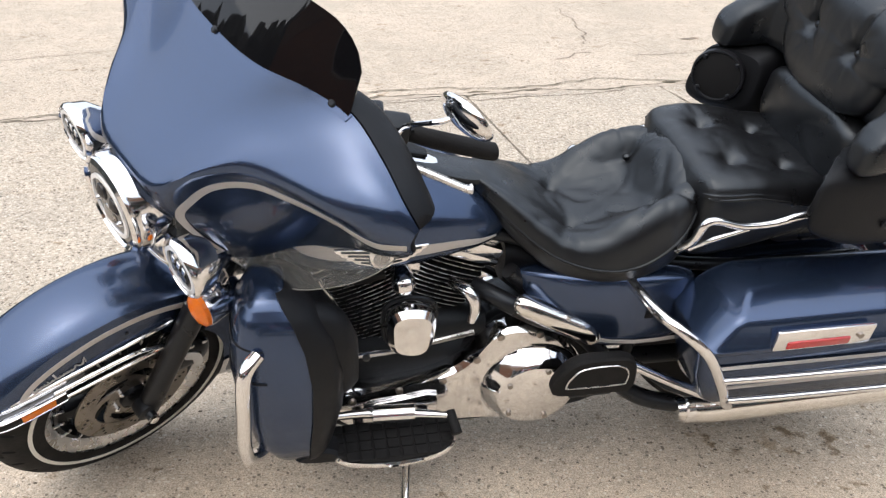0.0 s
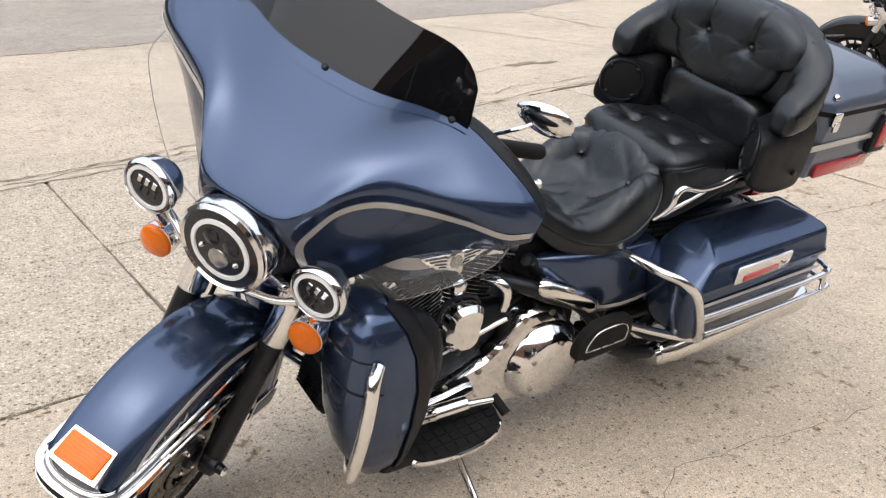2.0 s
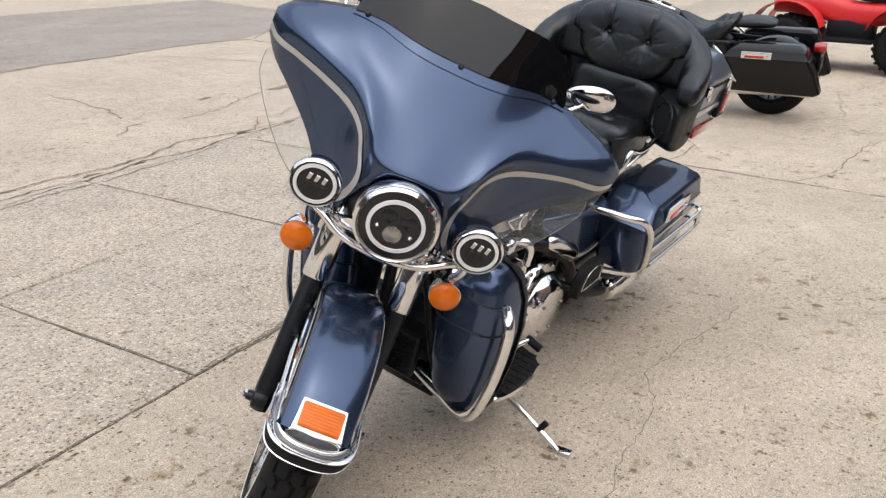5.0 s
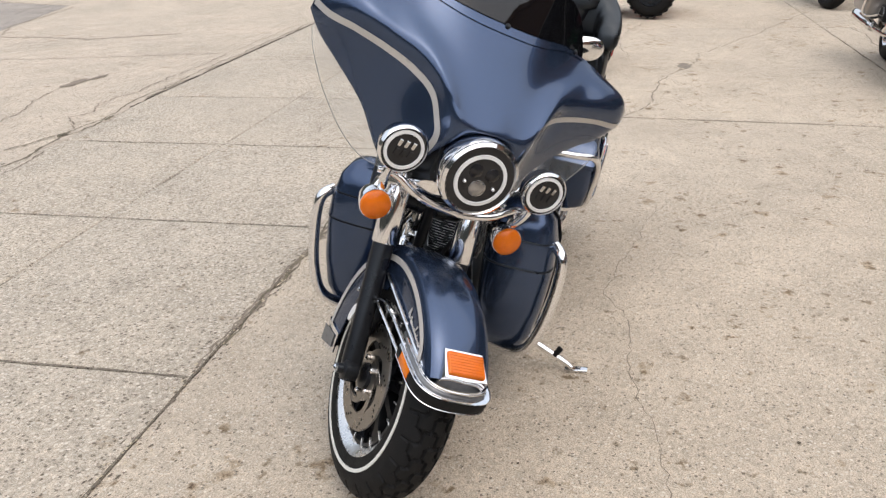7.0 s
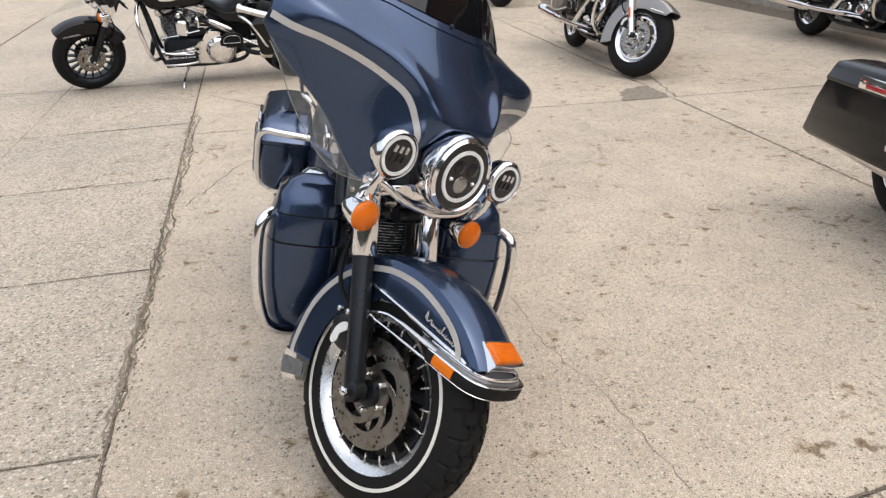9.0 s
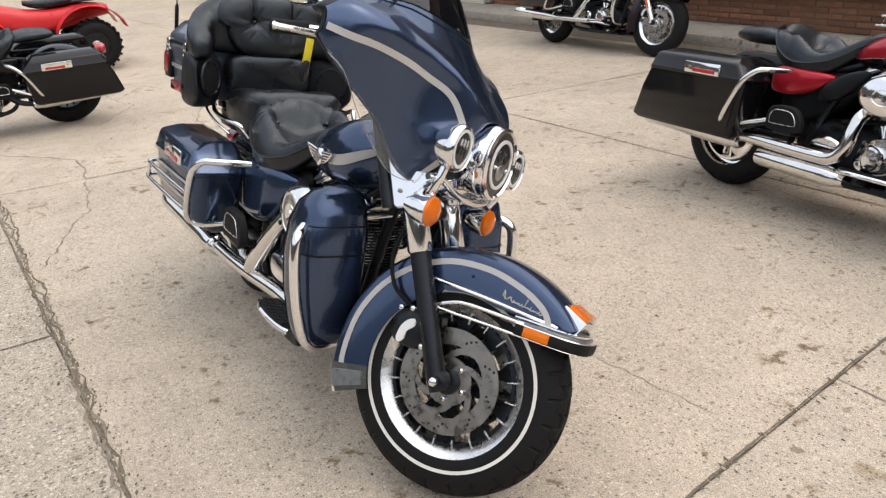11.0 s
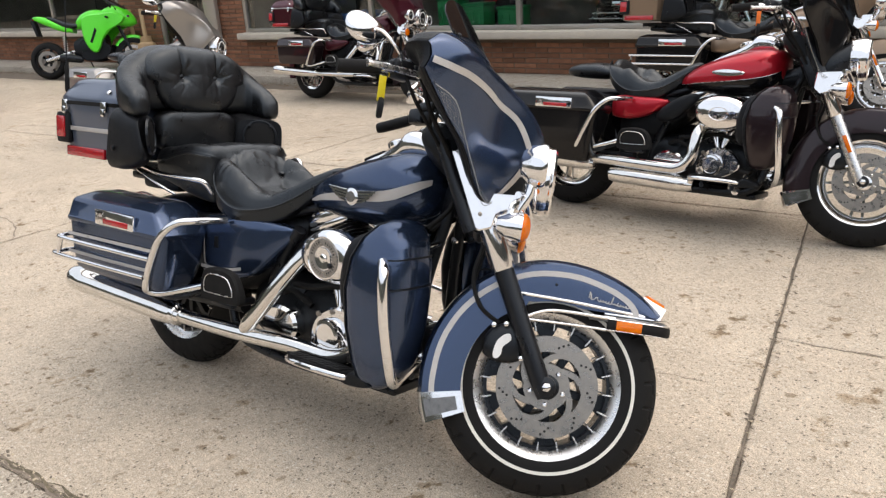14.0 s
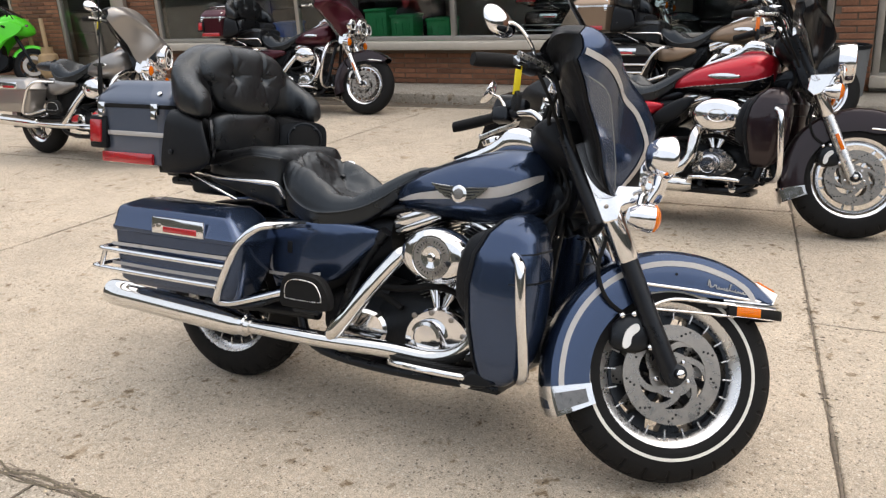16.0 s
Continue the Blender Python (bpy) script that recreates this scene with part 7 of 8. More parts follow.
def exhaust(root, o):
    for s in (-1, 1):
        if s < 0 and o["stacked"]:
            part("exhaust_pipe", tube([(0.880, -0.13, 0.545), (0.855, -0.195, 0.510), (0.845, -0.228, 0.440), (0.835, -0.240, 0.365), (0.785, -0.247, 0.314), (0.68, -0.250, 0.306), (0.25, -0.262, 0.322), (0.02, -0.27, 0.330)], 0.031, 18, 5), EXHAUST, root, "bent chrome exhaust pipe")
            part("heat_guard", smooth_loft([(0.590, -0.150, 0.560, 0.03, 0.03), (0.625, -0.165, 0.572, 0.05, 0.075), (0.69, -0.172, 0.600, 0.055, 0.105), (0.745, -0.165, 0.632, 0.05, 0.095), (0.790, -0.150, 0.662, 0.04, 0.055), (0.810, -0.140, 0.672, 0.02, 0.02)], 4, 2.8, 20), BLACK_PLASTIC, root, "black leaf-shaped heat guard under the seat")
            part("lower_pipe", lathe([(0.024, 0.0), (0.034, 0.02), (0.044, 0.07), (0.045, 0.12), (0.045, 0.44), (0.040, 0.47), (0.02, 0.48)], (0.86, -0.225, 0.225), (-1, -0.03, 0.03), 28), EXHAUST, root, "straight chrome lower muffler")
        elif s < 0:
            part("exhaust_pipe", tube([(1.06, -0.13, 0.60), (1.13, -0.185, 0.50), (1.09, -0.205, 0.35), (0.98, -0.205, 0.285), (0.80, -0.215, 0.285), (0.55, -0.245, 0.283), (0.28, -0.265, 0.288)], 0.027, 16, 5), EXHAUST, root, "chrome exhaust pipe")
            part("heat_shield", tube([(0.822, -0.168, 0.590), (0.812, -0.178, 0.578), (0.73, -0.215, 0.468), (0.628, -0.245, 0.330), (0.604, -0.248, 0.300)], [0.016, 0.026, 0.0275, 0.0275, 0.018], 18, 3), EXHAUST, root, "chrome diagonal exhaust shield")
        else:
            part("exhaust_pipe", tube([(0.79, 0.09, 0.58), (0.73, 0.145, 0.575), (0.66, 0.165, 0.54), (0.56, 0.17, 0.49), (0.49, 0.18, 0.42), (0.45, 0.20, 0.345), (0.37, 0.235, 0.300), (0.25, 0.265, 0.288)], 0.022, 14, 5), BLACK_METAL, root, "dark exhaust pipe")
            part("heat_shield", tube([(0.705, 0.158, 0.582), (0.690, 0.166, 0.578), (0.620, 0.180, 0.545), (0.545, 0.186, 0.505), (0.522, 0.184, 0.482), (0.515, 0.182, 0.468)], [0.018, 0.027, 0.029, 0.029, 0.026, 0.018], 16, 4), EXHAUST, root, "short chrome exhaust shield")
        part("muffler", lathe([(0.028, 0.0), (0.032, 0.02), (0.044, 0.07), (0.046, 0.12), (0.046, 0.56), (0.049, 0.565), (0.049, 0.65), (0.045, 0.665), (0.036, 0.66), (0.034, 0.62)], (0.30, s * 0.268, 0.287), (-1, s * 0.028, 0.048), 32), EXHAUST, root, "long chrome muffler")
        part("muffler_clamp", lathe([(0.036, -0.012), (0.040, -0.008), (0.040, 0.008), (0.036, 0.012)], (0.27, s * 0.267, 0.289), (-1, 0, 0.04), 20), CHROME, root)


def lower_fairing(root, o, s):
    """A tall leg shield with a vent door, a black rear box and a chrome crash bar in front."""
    inset = o["inset"] if s > 0 else 0.0
    zs = [0.750 - (0.750 - z) * o["leg"] for z in (0.262, 0.285, 0.34, 0.44, 0.55, 0.64, 0.70, 0.735, 0.750)]
    xf = (1.235, 1.265, 1.297, 1.320, 1.328, 1.324, 1.310, 1.288, 1.262)
    xr = (1.165, 1.148, 1.132, 1.110, 1.102, 1.120, 1.156, 1.196, 1.225)
    yo = (0.285, 0.305, 0.325, 0.338, 0.342, 0.335, 0.318, 0.290, 0.255)
    yi = (0.205, 0.185, 0.160, 0.145, 0.140, 0.140, 0.145, 0.160, 0.195)
    rings = []
    for z, a, b, c, d in zip(zs, xf, xr, yo, yi):
        ring = []
        for k in range(32):
            t = 2 * math.pi * k / 32
            cc, ss = math.cos(t), math.sin(t)
            x = (a + b) / 2 + (a - b) / 2 * abs(cc) ** 0.62 * math.copysign(1, cc)
            y = (c + d) / 2 + (c - d) / 2 * abs(ss) ** 0.62 * math.copysign(1, ss)
            ring.append(Vector((x, s * (y - inset), z)))
        rings.append(ring)
    pts = []
    for i in range(len(rings) - 1):
        for j in range(3):
            t = j / 3
            pts.append([a.lerp(b, t) for a, b in zip(rings[i], rings[i + 1])])
    pts.append(rings[-1])
    lf = part("lower_fairing", loft(pts), o["lower"], root, "painted leg shield in front of the engine", sharp=60)
    back = [[q + Vector((-0.004, 0, 0)) + Vector((0, s * 0.003 * math.sin(2 * math.pi * k / 32), 0)) for k, q in enumerate(r) if (9 if s > 0 else 11) <= k <= 24] for r in pts[1:-1]]
    part("inner_panel", sheet(back, 0.003), BLACK_PLASTIC, lf, "black moulded inner leg panel", sharp=60)
    part("glove_box", moved(smooth_loft([(0, 0, -0.03, 0.05, 0.12), (0.03, 0, -0.01, 0.09, 0.22), (0.08, 0, 0.01, 0.09, 0.24), (0.13, 0, 0.03, 0.07, 0.20)], 3, 2.6, 24), Matrix.Translation((1.072, s * (0.262 - inset), 0.575))), BLACK_PLASTIC, lf, "black moulded storage box")
    part("box_lock", lathe([(0.008, 0), (0.008, 0.006), (0.003, 0.008)], (1.06, s * (0.316 - inset), 0.60), (0, s, 0), 12), BLACK_METAL, lf)
    def across(z, lo, hi, off):
        """A line round the front of the shield at one height."""
        i = int(np.argmin([abs(r[0].z - z) for r in pts]))
        mid_p = sum(pts[i], Vector()) / 32
        row = [pts[i][k % 32] for k in range(lo, hi + 1)]
        return [Vector((q.x, q.y, z - 0.010 * abs(n / len(row) - 0.5))) + (q - mid_p).normalized() * off for n, q in enumerate(row)]
    top_z, low_z = 0.750 - 0.095 * o["leg"], 0.750 - 0.175 * o["leg"]
    for z in (top_z, low_z):
        part("shield_seam", tube(across(z, -6, 7, 0.0002), 0.0034, 5, 2), BLACK_METAL, lf)
    panel = [across(top_z - 0.004 - (top_z - low_z - 0.008) * n / 3, -5, 6, 0.0) for n in range(4)]
    part("vent_door", sheet(panel, 0.003), o["lower"], lf, "vent door flush in the shield")
    part("shield_tip", slab(round_outline([(1.215, 0.270), (1.150, 0.300), (1.105, 0.272), (1.098, 0.258), (1.140, 0.252)], 3), "y", s * (0.275 - inset) - 0.028, s * (0.275 - inset) + 0.028, 0.008), BLACK_PLASTIC, lf, "black rubber foot of the leg shield")
    part("engine_guard", tube([(1.19, s * 0.08, 0.275), (1.24, s * 0.20, 0.280), (1.285, s * 0.28, 0.294), (1.310, s * 0.325, 0.333), (1.314, s * 0.350, 0.41), (1.308, s * 0.362, 0.50), (1.302, s * 0.364, 0.585), (1.294, s * 0.355, 0.628), (1.27, s * 0.33, 0.645)], 0.0155, 14, 5), CHROME, root, "bent chrome engine guard", m=Matrix.Translation((0, -inset, 0)))
    part("guard_bracket", tube([(1.19, 0, 0.255), (1.19, s * 0.09, 0.253)], 0.018, 10, 1), BLACK_METAL, root)
    part("cross_bar", tube([(1.24, s * 0.03, 0.665), (1.27, s * 0.15, 0.668)], 0.012, 10, 1), CHROME, root)


def chassis(root, o):
    for s in (-1, 1):
        part("frame_tube", tube([(1.27, s * 0.03, 0.78), (1.23, s * 0.06, 0.60), (1.18, s * 0.10, 0.34), (1.12, s * 0.12, 0.22), (0.95, s * 0.13, 0.195), (0.60, s * 0.13, 0.195), (0.42, s * 0.12, 0.24), (0.38, s * 0.11, 0.42), (0.45, s * 0.09, 0.66)], 0.017, 12, 4), BLACK_METAL, root, "black frame rail")
        part("frame_tube", tube([(1.26, s * 0.03, 0.80), (1.0, s * 0.045, 0.74), (0.78, s * 0.07, 0.72), (0.55, s * 0.09, 0.66), (0.2, s * 0.13, 0.62), (-0.15, s * 0.13, 0.62)], 0.016, 12, 4), BLACK_METAL, root, "black upper frame rail")
        part("swingarm", tube([(0.46, s * 0.12, 0.33), (0.25, s * 0.115, 0.32), (0.0, s * 0.115, 0.312)], 0.024, 10, 2), BLACK_METAL, root)
        part("shock_absorber", tube([(0.05, s * 0.13, 0.33), (0.16, s * 0.14, 0.58)], 0.025, 12, 1), BLACK_METAL, root)
        if o["stripe"]:
            panel = smooth_loft([(0.300, s * 0.160, 0.545, 0.05, 0.18), (0.340, s * 0.165, 0.546, 0.07, 0.205), (0.42, s * 0.165, 0.548, 0.08, 0.214), (0.50, s * 0.163, 0.552, 0.08, 0.212), (0.57, s * 0.155, 0.566, 0.078, 0.190), (0.63, s * 0.140, 0.592, 0.066, 0.130), (0.675, s * 0.122, 0.612, 0.045, 0.070), (0.700, s * 0.112, 0.622, 0.02, 0.03)], 4, 4.0, 28)
        else:
            panel = smooth_loft([(0.335, s * 0.165, 0.600, 0.04, 0.10), (0.37, s * 0.168, 0.602, 0.06, 0.122), (0.43, s * 0.165, 0.602, 0.07, 0.128), (0.51, s * 0.157, 0.606, 0.07, 0.110), (0.585, s * 0.142, 0.622, 0.06, 0.070), (0.635, s * 0.124, 0.632, 0.03, 0.03)], 4, 3.0, 24)
        sc = part("side_cover", panel, o["side"], root, "painted side cover")
        if o["stripe"]:
            part("stripe", sheet([[(x, s * (y + 0.0018), z - 0.0055), (x, s * (y + 0.0018), z + 0.0055)] for x, y, z in ((0.31, 0.197, 0.466), (0.36, 0.2015, 0.467), (0.42, 0.2048, 0.470), (0.48, 0.2035, 0.477), (0.525, 0.198, 0.486))], 0.001 * s), o["stripe"], sc, "silver stripe")
            part("cover_latch", box((0.402, s * 0.2045, 0.562), (0.020, 0.006, 0.040), 0.002), BLACK_PLASTIC, sc)
        part("side_frame", tube([(0.72, s * 0.115, 0.64), (0.64, s * 0.11, 0.54), (0.58, s * 0.10, 0.43), (0.55, s * 0.10, 0.33)], 0.02, 10, 4), BLACK_METAL, root)
        if not o["lowers"]:
            part("engine_guard", tube([(1.27, s * 0.04, 0.76), (1.285, s * 0.16, 0.745), (1.29, s * 0.265, 0.68), (1.275, s * 0.310, 0.56), (1.245, s * 0.305, 0.40), (1.215, s * 0.24, 0.300), (1.17, s * 0.11, 0.270)], 0.016, 12, 5), CHROME, root, "bent chrome engine guard")
        # passenger footboard, folded up
        fb = part("passenger_footboard", slab(round_outline([(0.438, 0.392), (0.470, 0.384), (0.600, 0.388), (0.634, 0.402), (0.626, 0.452), (0.585, 0.494), (0.500, 0.499), (0.452, 0.484), (0.436, 0.44)], 4), "y", s * (0.282 - o["inset"] * (s > 0)) - 0.016, s * (0.282 - o["inset"] * (s > 0)) + 0.016, 0.006), RUBBER, root, "black folding passenger footboard with a bright outline")
        part("board_outline", tube([(x, s * (0.2995 - o["inset"] * (s > 0)), z) for x, z in ((0.460, 0.422), (0.475, 0.414), (0.590, 0.416), (0.604, 0.424), (0.596, 0.450), (0.568, 0.476), (0.492, 0.478), (0.462, 0.456))], 0.0019, 5, 4, True), ALUMINIUM, fb)
        part("board_bracket", tube([(0.530, s * 0.15, 0.37), (0.530, s * 0.23, 0.375), (0.530, s * 0.262, 0.395)], 0.014, 8, 3), BLACK_METAL, fb)
        part("board_hinge", box((0.535, s * (0.276 - o["inset"] * (s > 0)), 0.379), (0.105, 0.026, 0.018), 0.005), BLACK_METAL, fb)
        # rider footboard
        rb = part("footboard", slab(round_outline([(0.842, 0.212), (0.842, 0.268), (0.862, 0.302), (0.915, 0.323), (1.0, 0.330), (1.09, 0.318), (1.130, 0.29), (1.136, 0.212), (0.97, 0.206)], 4), "z", 0.245, 0.262, 0.005), CHROME, root, "rider footboard with a ribbed rubber pad and bright rim")
        part("board_pad", slab(round_outline([(0.848, 0.216), (0.848, 0.266), (0.867, 0.296), (0.918, 0.316), (1.0, 0.322), (1.086, 0.311), (1.123, 0.285), (1.128, 0.216), (0.97, 0.211)], 4), "z", 0.261, 0.270, 0.003), RUBBER, rb)
        part("pad_rib", join(*[box((0.868 + 0.0312 * k, 0.226 + 0.027 * j, 0.271), (0.027, 0.023, 0.005), 0.0015, 1) for k in range(9) for j in range(4) if not (j == 3 and k in (0, 8))]), RUBBER, rb)
        if s < 0:
            # folded up a little on its hinge
            for ob in (rb, *rb.children):
                ob.data.transform(Matrix.Translation((0, -0.206, 0.262)) @ Matrix.Rotation(radians(-13), 4, "X") @ Matrix.Translation((0, 0.206, -0.262)) @ Matrix.Diagonal((1, -1, 1, 1)))
                ob.data.flip_normals()
        else:
            for ob in (rb, *rb.children):
                ob.data.transform(Matrix.Translation((0, -o["inset"] * 0.5, 0.010)))
        for x in (0.90, 1.06):
            part("board_mount", tube([(x, s * 0.13, 0.215), (x, s * 0.22, 0.235)], 0.013, 8, 1), BLACK_METAL, root)
        part("mount_bolt", lathe([(0.018, 0), (0.018, 0.014), (0.008, 0.017)], (1.06, s * 0.16, 0.212), (0, s, 0), 12), CHROME, root)
    # shifter and brake pedal
    part("shift_lever", tube([(0.86, 0.245, 0.325), (0.93, 0.225, 0.318), (1.04, 0.215, 0.325), (1.12, 0.235, 0.35)], [0.008, 0.012, 0.012, 0.008], 10, 4), CHROME, root, "chrome heel-toe shift lever")
    part("shift_sleeve", tube([(0.94, 0.225, 0.325), (1.035, 0.222, 0.328)], 0.022, 14, 1), CHROME, root)
    part("heel_peg", tube([(0.858, 0.235, 0.328), (0.848, 0.285, 0.305)], 0.013, 10, 1), RUBBER, root)
    part("brake_pedal", tube([(1.03, -0.18, 0.23), (1.10, -0.22, 0.27), (1.15, -0.255, 0.32)], 0.010, 8, 3), CHROME, root)
    part("brake_pad", box((1.14, -0.262, 0.330), (0.05, 0.07, 0.018), 0.006), RUBBER, root)
    part("lower_engine_bar", box((0.83, 0, 0.182), (0.62, 0.20, 0.03), 0.01), BLACK_METAL, root)
    part("battery_box", smooth_loft([(0.36, 0, 0.50, 0.24, 0.26), (0.45, 0, 0.53, 0.27, 0.30), (0.60, 0, 0.57, 0.24, 0.22), (0.72, 0, 0.62, 0.16, 0.12)], 3, 3.5, 24), BLACK_PLASTIC, root)
    part("backbone", smooth_loft([(0.60, 0, 0.68, 0.10, 0.09), (0.9, 0, 0.72, 0.09, 0.09), (1.22, 0, 0.78, 0.09, 0.10), (1.31, 0, 0.83, 0.08, 0.16)], 3, 2.4, 16), BLACK_METAL, root)
    part("rear_fender", sheet([fender_section(AXLE_R, radians(d), 0.368, 0.27, 0.098) for d in range(18, 196, 8)], -0.004), o["rear"], root, "rear fender between the bags")
    part("belt_pulley", lathe([(0.10, -0.02), (0.105, 0.0), (0.10, 0.02), (0.03, 0.022)], (0, 0.09, 0.312), (0, 1, 0), 32), BLACK_METAL, root)
    part("tail_lamp", smooth_loft([(-0.30, 0, 0.60, 0.09, 0.07), (-0.36, 0, 0.60, 0.11, 0.09), (-0.385, 0, 0.60, 0.08, 0.06)], 2, 2.4, 20), RED_LENS, root)
    part("licence_bracket", box((-0.36, 0, 0.48), (0.02, 0.18, 0.11), 0.004), BLACK_METAL, root)


def touring_motorcycle(label, rear_at, front_at, lean, steer, group="", **opts):
    o = dict(fender=BLUE, fairing=BLUE, tank=BLUE, bag=BLUE, case=BLUE, lower=BLUE, side=BLUE, rear=BLUE, stripe=None, wheel="cast", whitewall=False, detail=True, slider=BLACK_METAL, spots=True, shield=True, tufted=False,
             passenger=True, tour=True, lowers=True, aerial=False, rack=False, bright=False, bag_tail=0.0, bag_rails=True, tag=None, stacked=False, leg=1.0, tank_low=None, inset=0.0, aft=0.0, shell=None, reach=0.0)
    o.update(opts)
    d = (Vector(front_at) - Vector(rear_at))
    yaw = math.atan2(d.y, d.x)
    base = Matrix.Translation((*rear_at, 0.0)) @ Matrix.Rotation(yaw, 4, "Z") @ Matrix.Rotation(radians(-lean), 4, "X")
    root = thing("motorcycle", label, "motorcycle", base, group)
    m = Matrix.Translation((o["reach"], 0, 0)) @ steering(steer)
    wheel(root, "rear_wheel", AXLE_R, None, o["wheel"], False, o["whitewall"], o["detail"])
    front_end(root, o, m)
    fuel_tank(root, o)
    seats(root, o)
    if o["aft"]:
        for ob in root.children_recursive:
            if ob.type == "MESH" and any(n in {ob.name.split(".")[0], ob.parent.name.split(".")[0]} for n in ("fuel_tank", "rider_seat", "pillion_pad", "tank_console", "tank_emblem")):
                ob.data.transform(Matrix.Translation((-o["aft"], 0, 0)))
    if o["tour"]:
        backrest(root)
        tour_pack(root, o)
    for s in (-1, 1):
        saddlebag(root, o, s)
        if o["lowers"]:
            lower_fairing(root, o, s)
    engine(root, o)
    exhaust(root, o)
    chassis(root, o)
    part("kickstand", tube([(0.935, 0.12, 0.20), (0.955, 0.24, 0.175), (0.985, 0.42, 0.128), (0.99, 0.47, 0.105)], [0.013, 0.012, 0.010, 0.009], 10, 3), CHROME, root, "chrome side stand, down")
    part("stand_foot", moved(box((0, 0, 0), (0.03, 0.075, 0.008), 0.003), Matrix.Translation((0.985, 0.475, 0.108)) @ Matrix.Rotation(radians(13), 4, "X")), CHROME, root)
    part("stand_stop", tube([(0.985, 0.395, 0.135), (0.975, 0.41, 0.165)], 0.010, 8, 1), RUBBER, root)
    return root


# the main machine
touring_motorcycle("dark blue touring motorcycle with silver pinstripes leaning on its stand",
                   (0.8237 - 0.0024, 2.0063 - 0.0118), (-0.8087, 1.6733 - 0.012), 12.0, 35.0, stripe=SILVER_STRIPE, whitewall=True, tufted=True, aerial=True, tag=YELLOW, inset=0.016, case=SKYLIT_BLUE)

# ---- the other machines on the lot ----
touring_motorcycle("red and black bagger motorcycle with chrome pipes on the lot", (1.0, -0.56), (-0.55, -0.78), 9.0, 14.0, "parked motorcycles",
                   fender=MAROON, fairing=BLACK_GLOSS, tank=RED_BLACK, bag=BLACK_GLOSS, lower=MAROON, side=RED_BLACK, rear=BLACK_GLOSS, wheel="five", slider=ALUMINIUM, tour=False, passenger=False, bag_tail=0.19, bag_rails=False, tag=ORANGE_TAG, bright=True, spots=False, stacked=True, leg=0.82, tank_low=BLACK_GLOSS, aft=0.055, shell=Matrix.Translation((0.575, 0, 0.10)) @ Matrix.Diagonal((0.58, 0.74, 0.92, 1)))
touring_motorcycle("tan and black touring motorcycle with top case beside the kerb", (1.95, -3.08), (0.36, -3.38), 9.0, 20.0, "parked motorcycles",
                   fender=TAN, fairing=TAN, tank=TAN, bag=BLACK_GLOSS, case=TAN, lower=BLACK_GLOSS, side=TAN, rear=BLACK_GLOSS, wheel="multi", slider=CHROME, rack=True, detail=False, bright=True)
touring_motorcycle("dark merlot touring motorcycle with top case beside the kerb", (6.17, -2.08), (4.58, -2.42), 9.0, 10.0, "parked motorcycles",
                   fender=MAROON, fairing=MERLOT, tank=MERLOT, bag=MAROON, case=MERLOT, lower=MAROON, side=MERLOT, rear=MERLOT, wheel="multi", slider=CHROME, rack=True, detail=False, bright=True, bag_rails=False, lowers=False)
touring_motorcycle("pewter grey bagger motorcycle with its handlebar turned", (6.03, 0.33), (4.45, 0.02), 9.0, 32.0, "parked motorcycles",
                   fender=PEWTER, fairing=PEWTER, tank=PEWTER, bag=PEWTER, lower=PEWTER, side=PEWTER, rear=PEWTER, wheel="five", slider=CHROME, tour=False, passenger=False, lowers=False, detail=False, bright=True, bag_rails=False, spots=False, shield=False, tag=YELLOW)
touring_motorcycle("gloss black bagger motorcycle with stretched saddlebags", (5.27, 3.06), (4.79, 4.90), 9.0, 20.0, "parked motorcycles",
                   fender=BLACK_GLOSS, fairing=BLACK_GLOSS, tank=BLACK_GLOSS, bag=BLACK_GLOSS, lower=BLACK_GLOSS, side=BLACK_GLOSS, rear=BLACK_GLOSS, wheel="black", tour=False, passenger=False, lowers=False, detail=False, bag_tail=0.19, bag_rails=False, spots=False, shield=False, tag=YELLOW, reach=0.17)


def sport_wheel(root, c, m=None, col=BLACK_METAL, disc=True):
    w = part("wheel", ring_shape(c, 0.195, 0.215, -0.05, 0.05), col, root, "black cast sport wheel", m=m)
    part("tyre", tyre_shape(c, 0.30, 0.15, 64, 18, False, 0.21), RUBBER, w, m=m)
    for k in range(5):
        part("spoke", moved(slab([(0.03, -0.02), (0.2, -0.012), (0.2, 0.012), (0.03, 0.02)], "y", -0.02, 0.02, 0.004), Matrix.Translation(c) @ Matrix.Rotation(2 * math.pi * k / 5, 4, "Y")), col, w, m=m)
    part("hub", lathe([(0.02, -0.08), (0.04, -0.07), (0.04, 0.07), (0.02, 0.08)], c, (0, 1, 0), 20), BLACK_METAL, w, m=m)
    if disc:
        for s in (-1, 1):
            part("brake_disc", ring_shape(c, 0.10, 0.155, s * 0.062, s * 0.067, 40), STEEL, w, m=m)


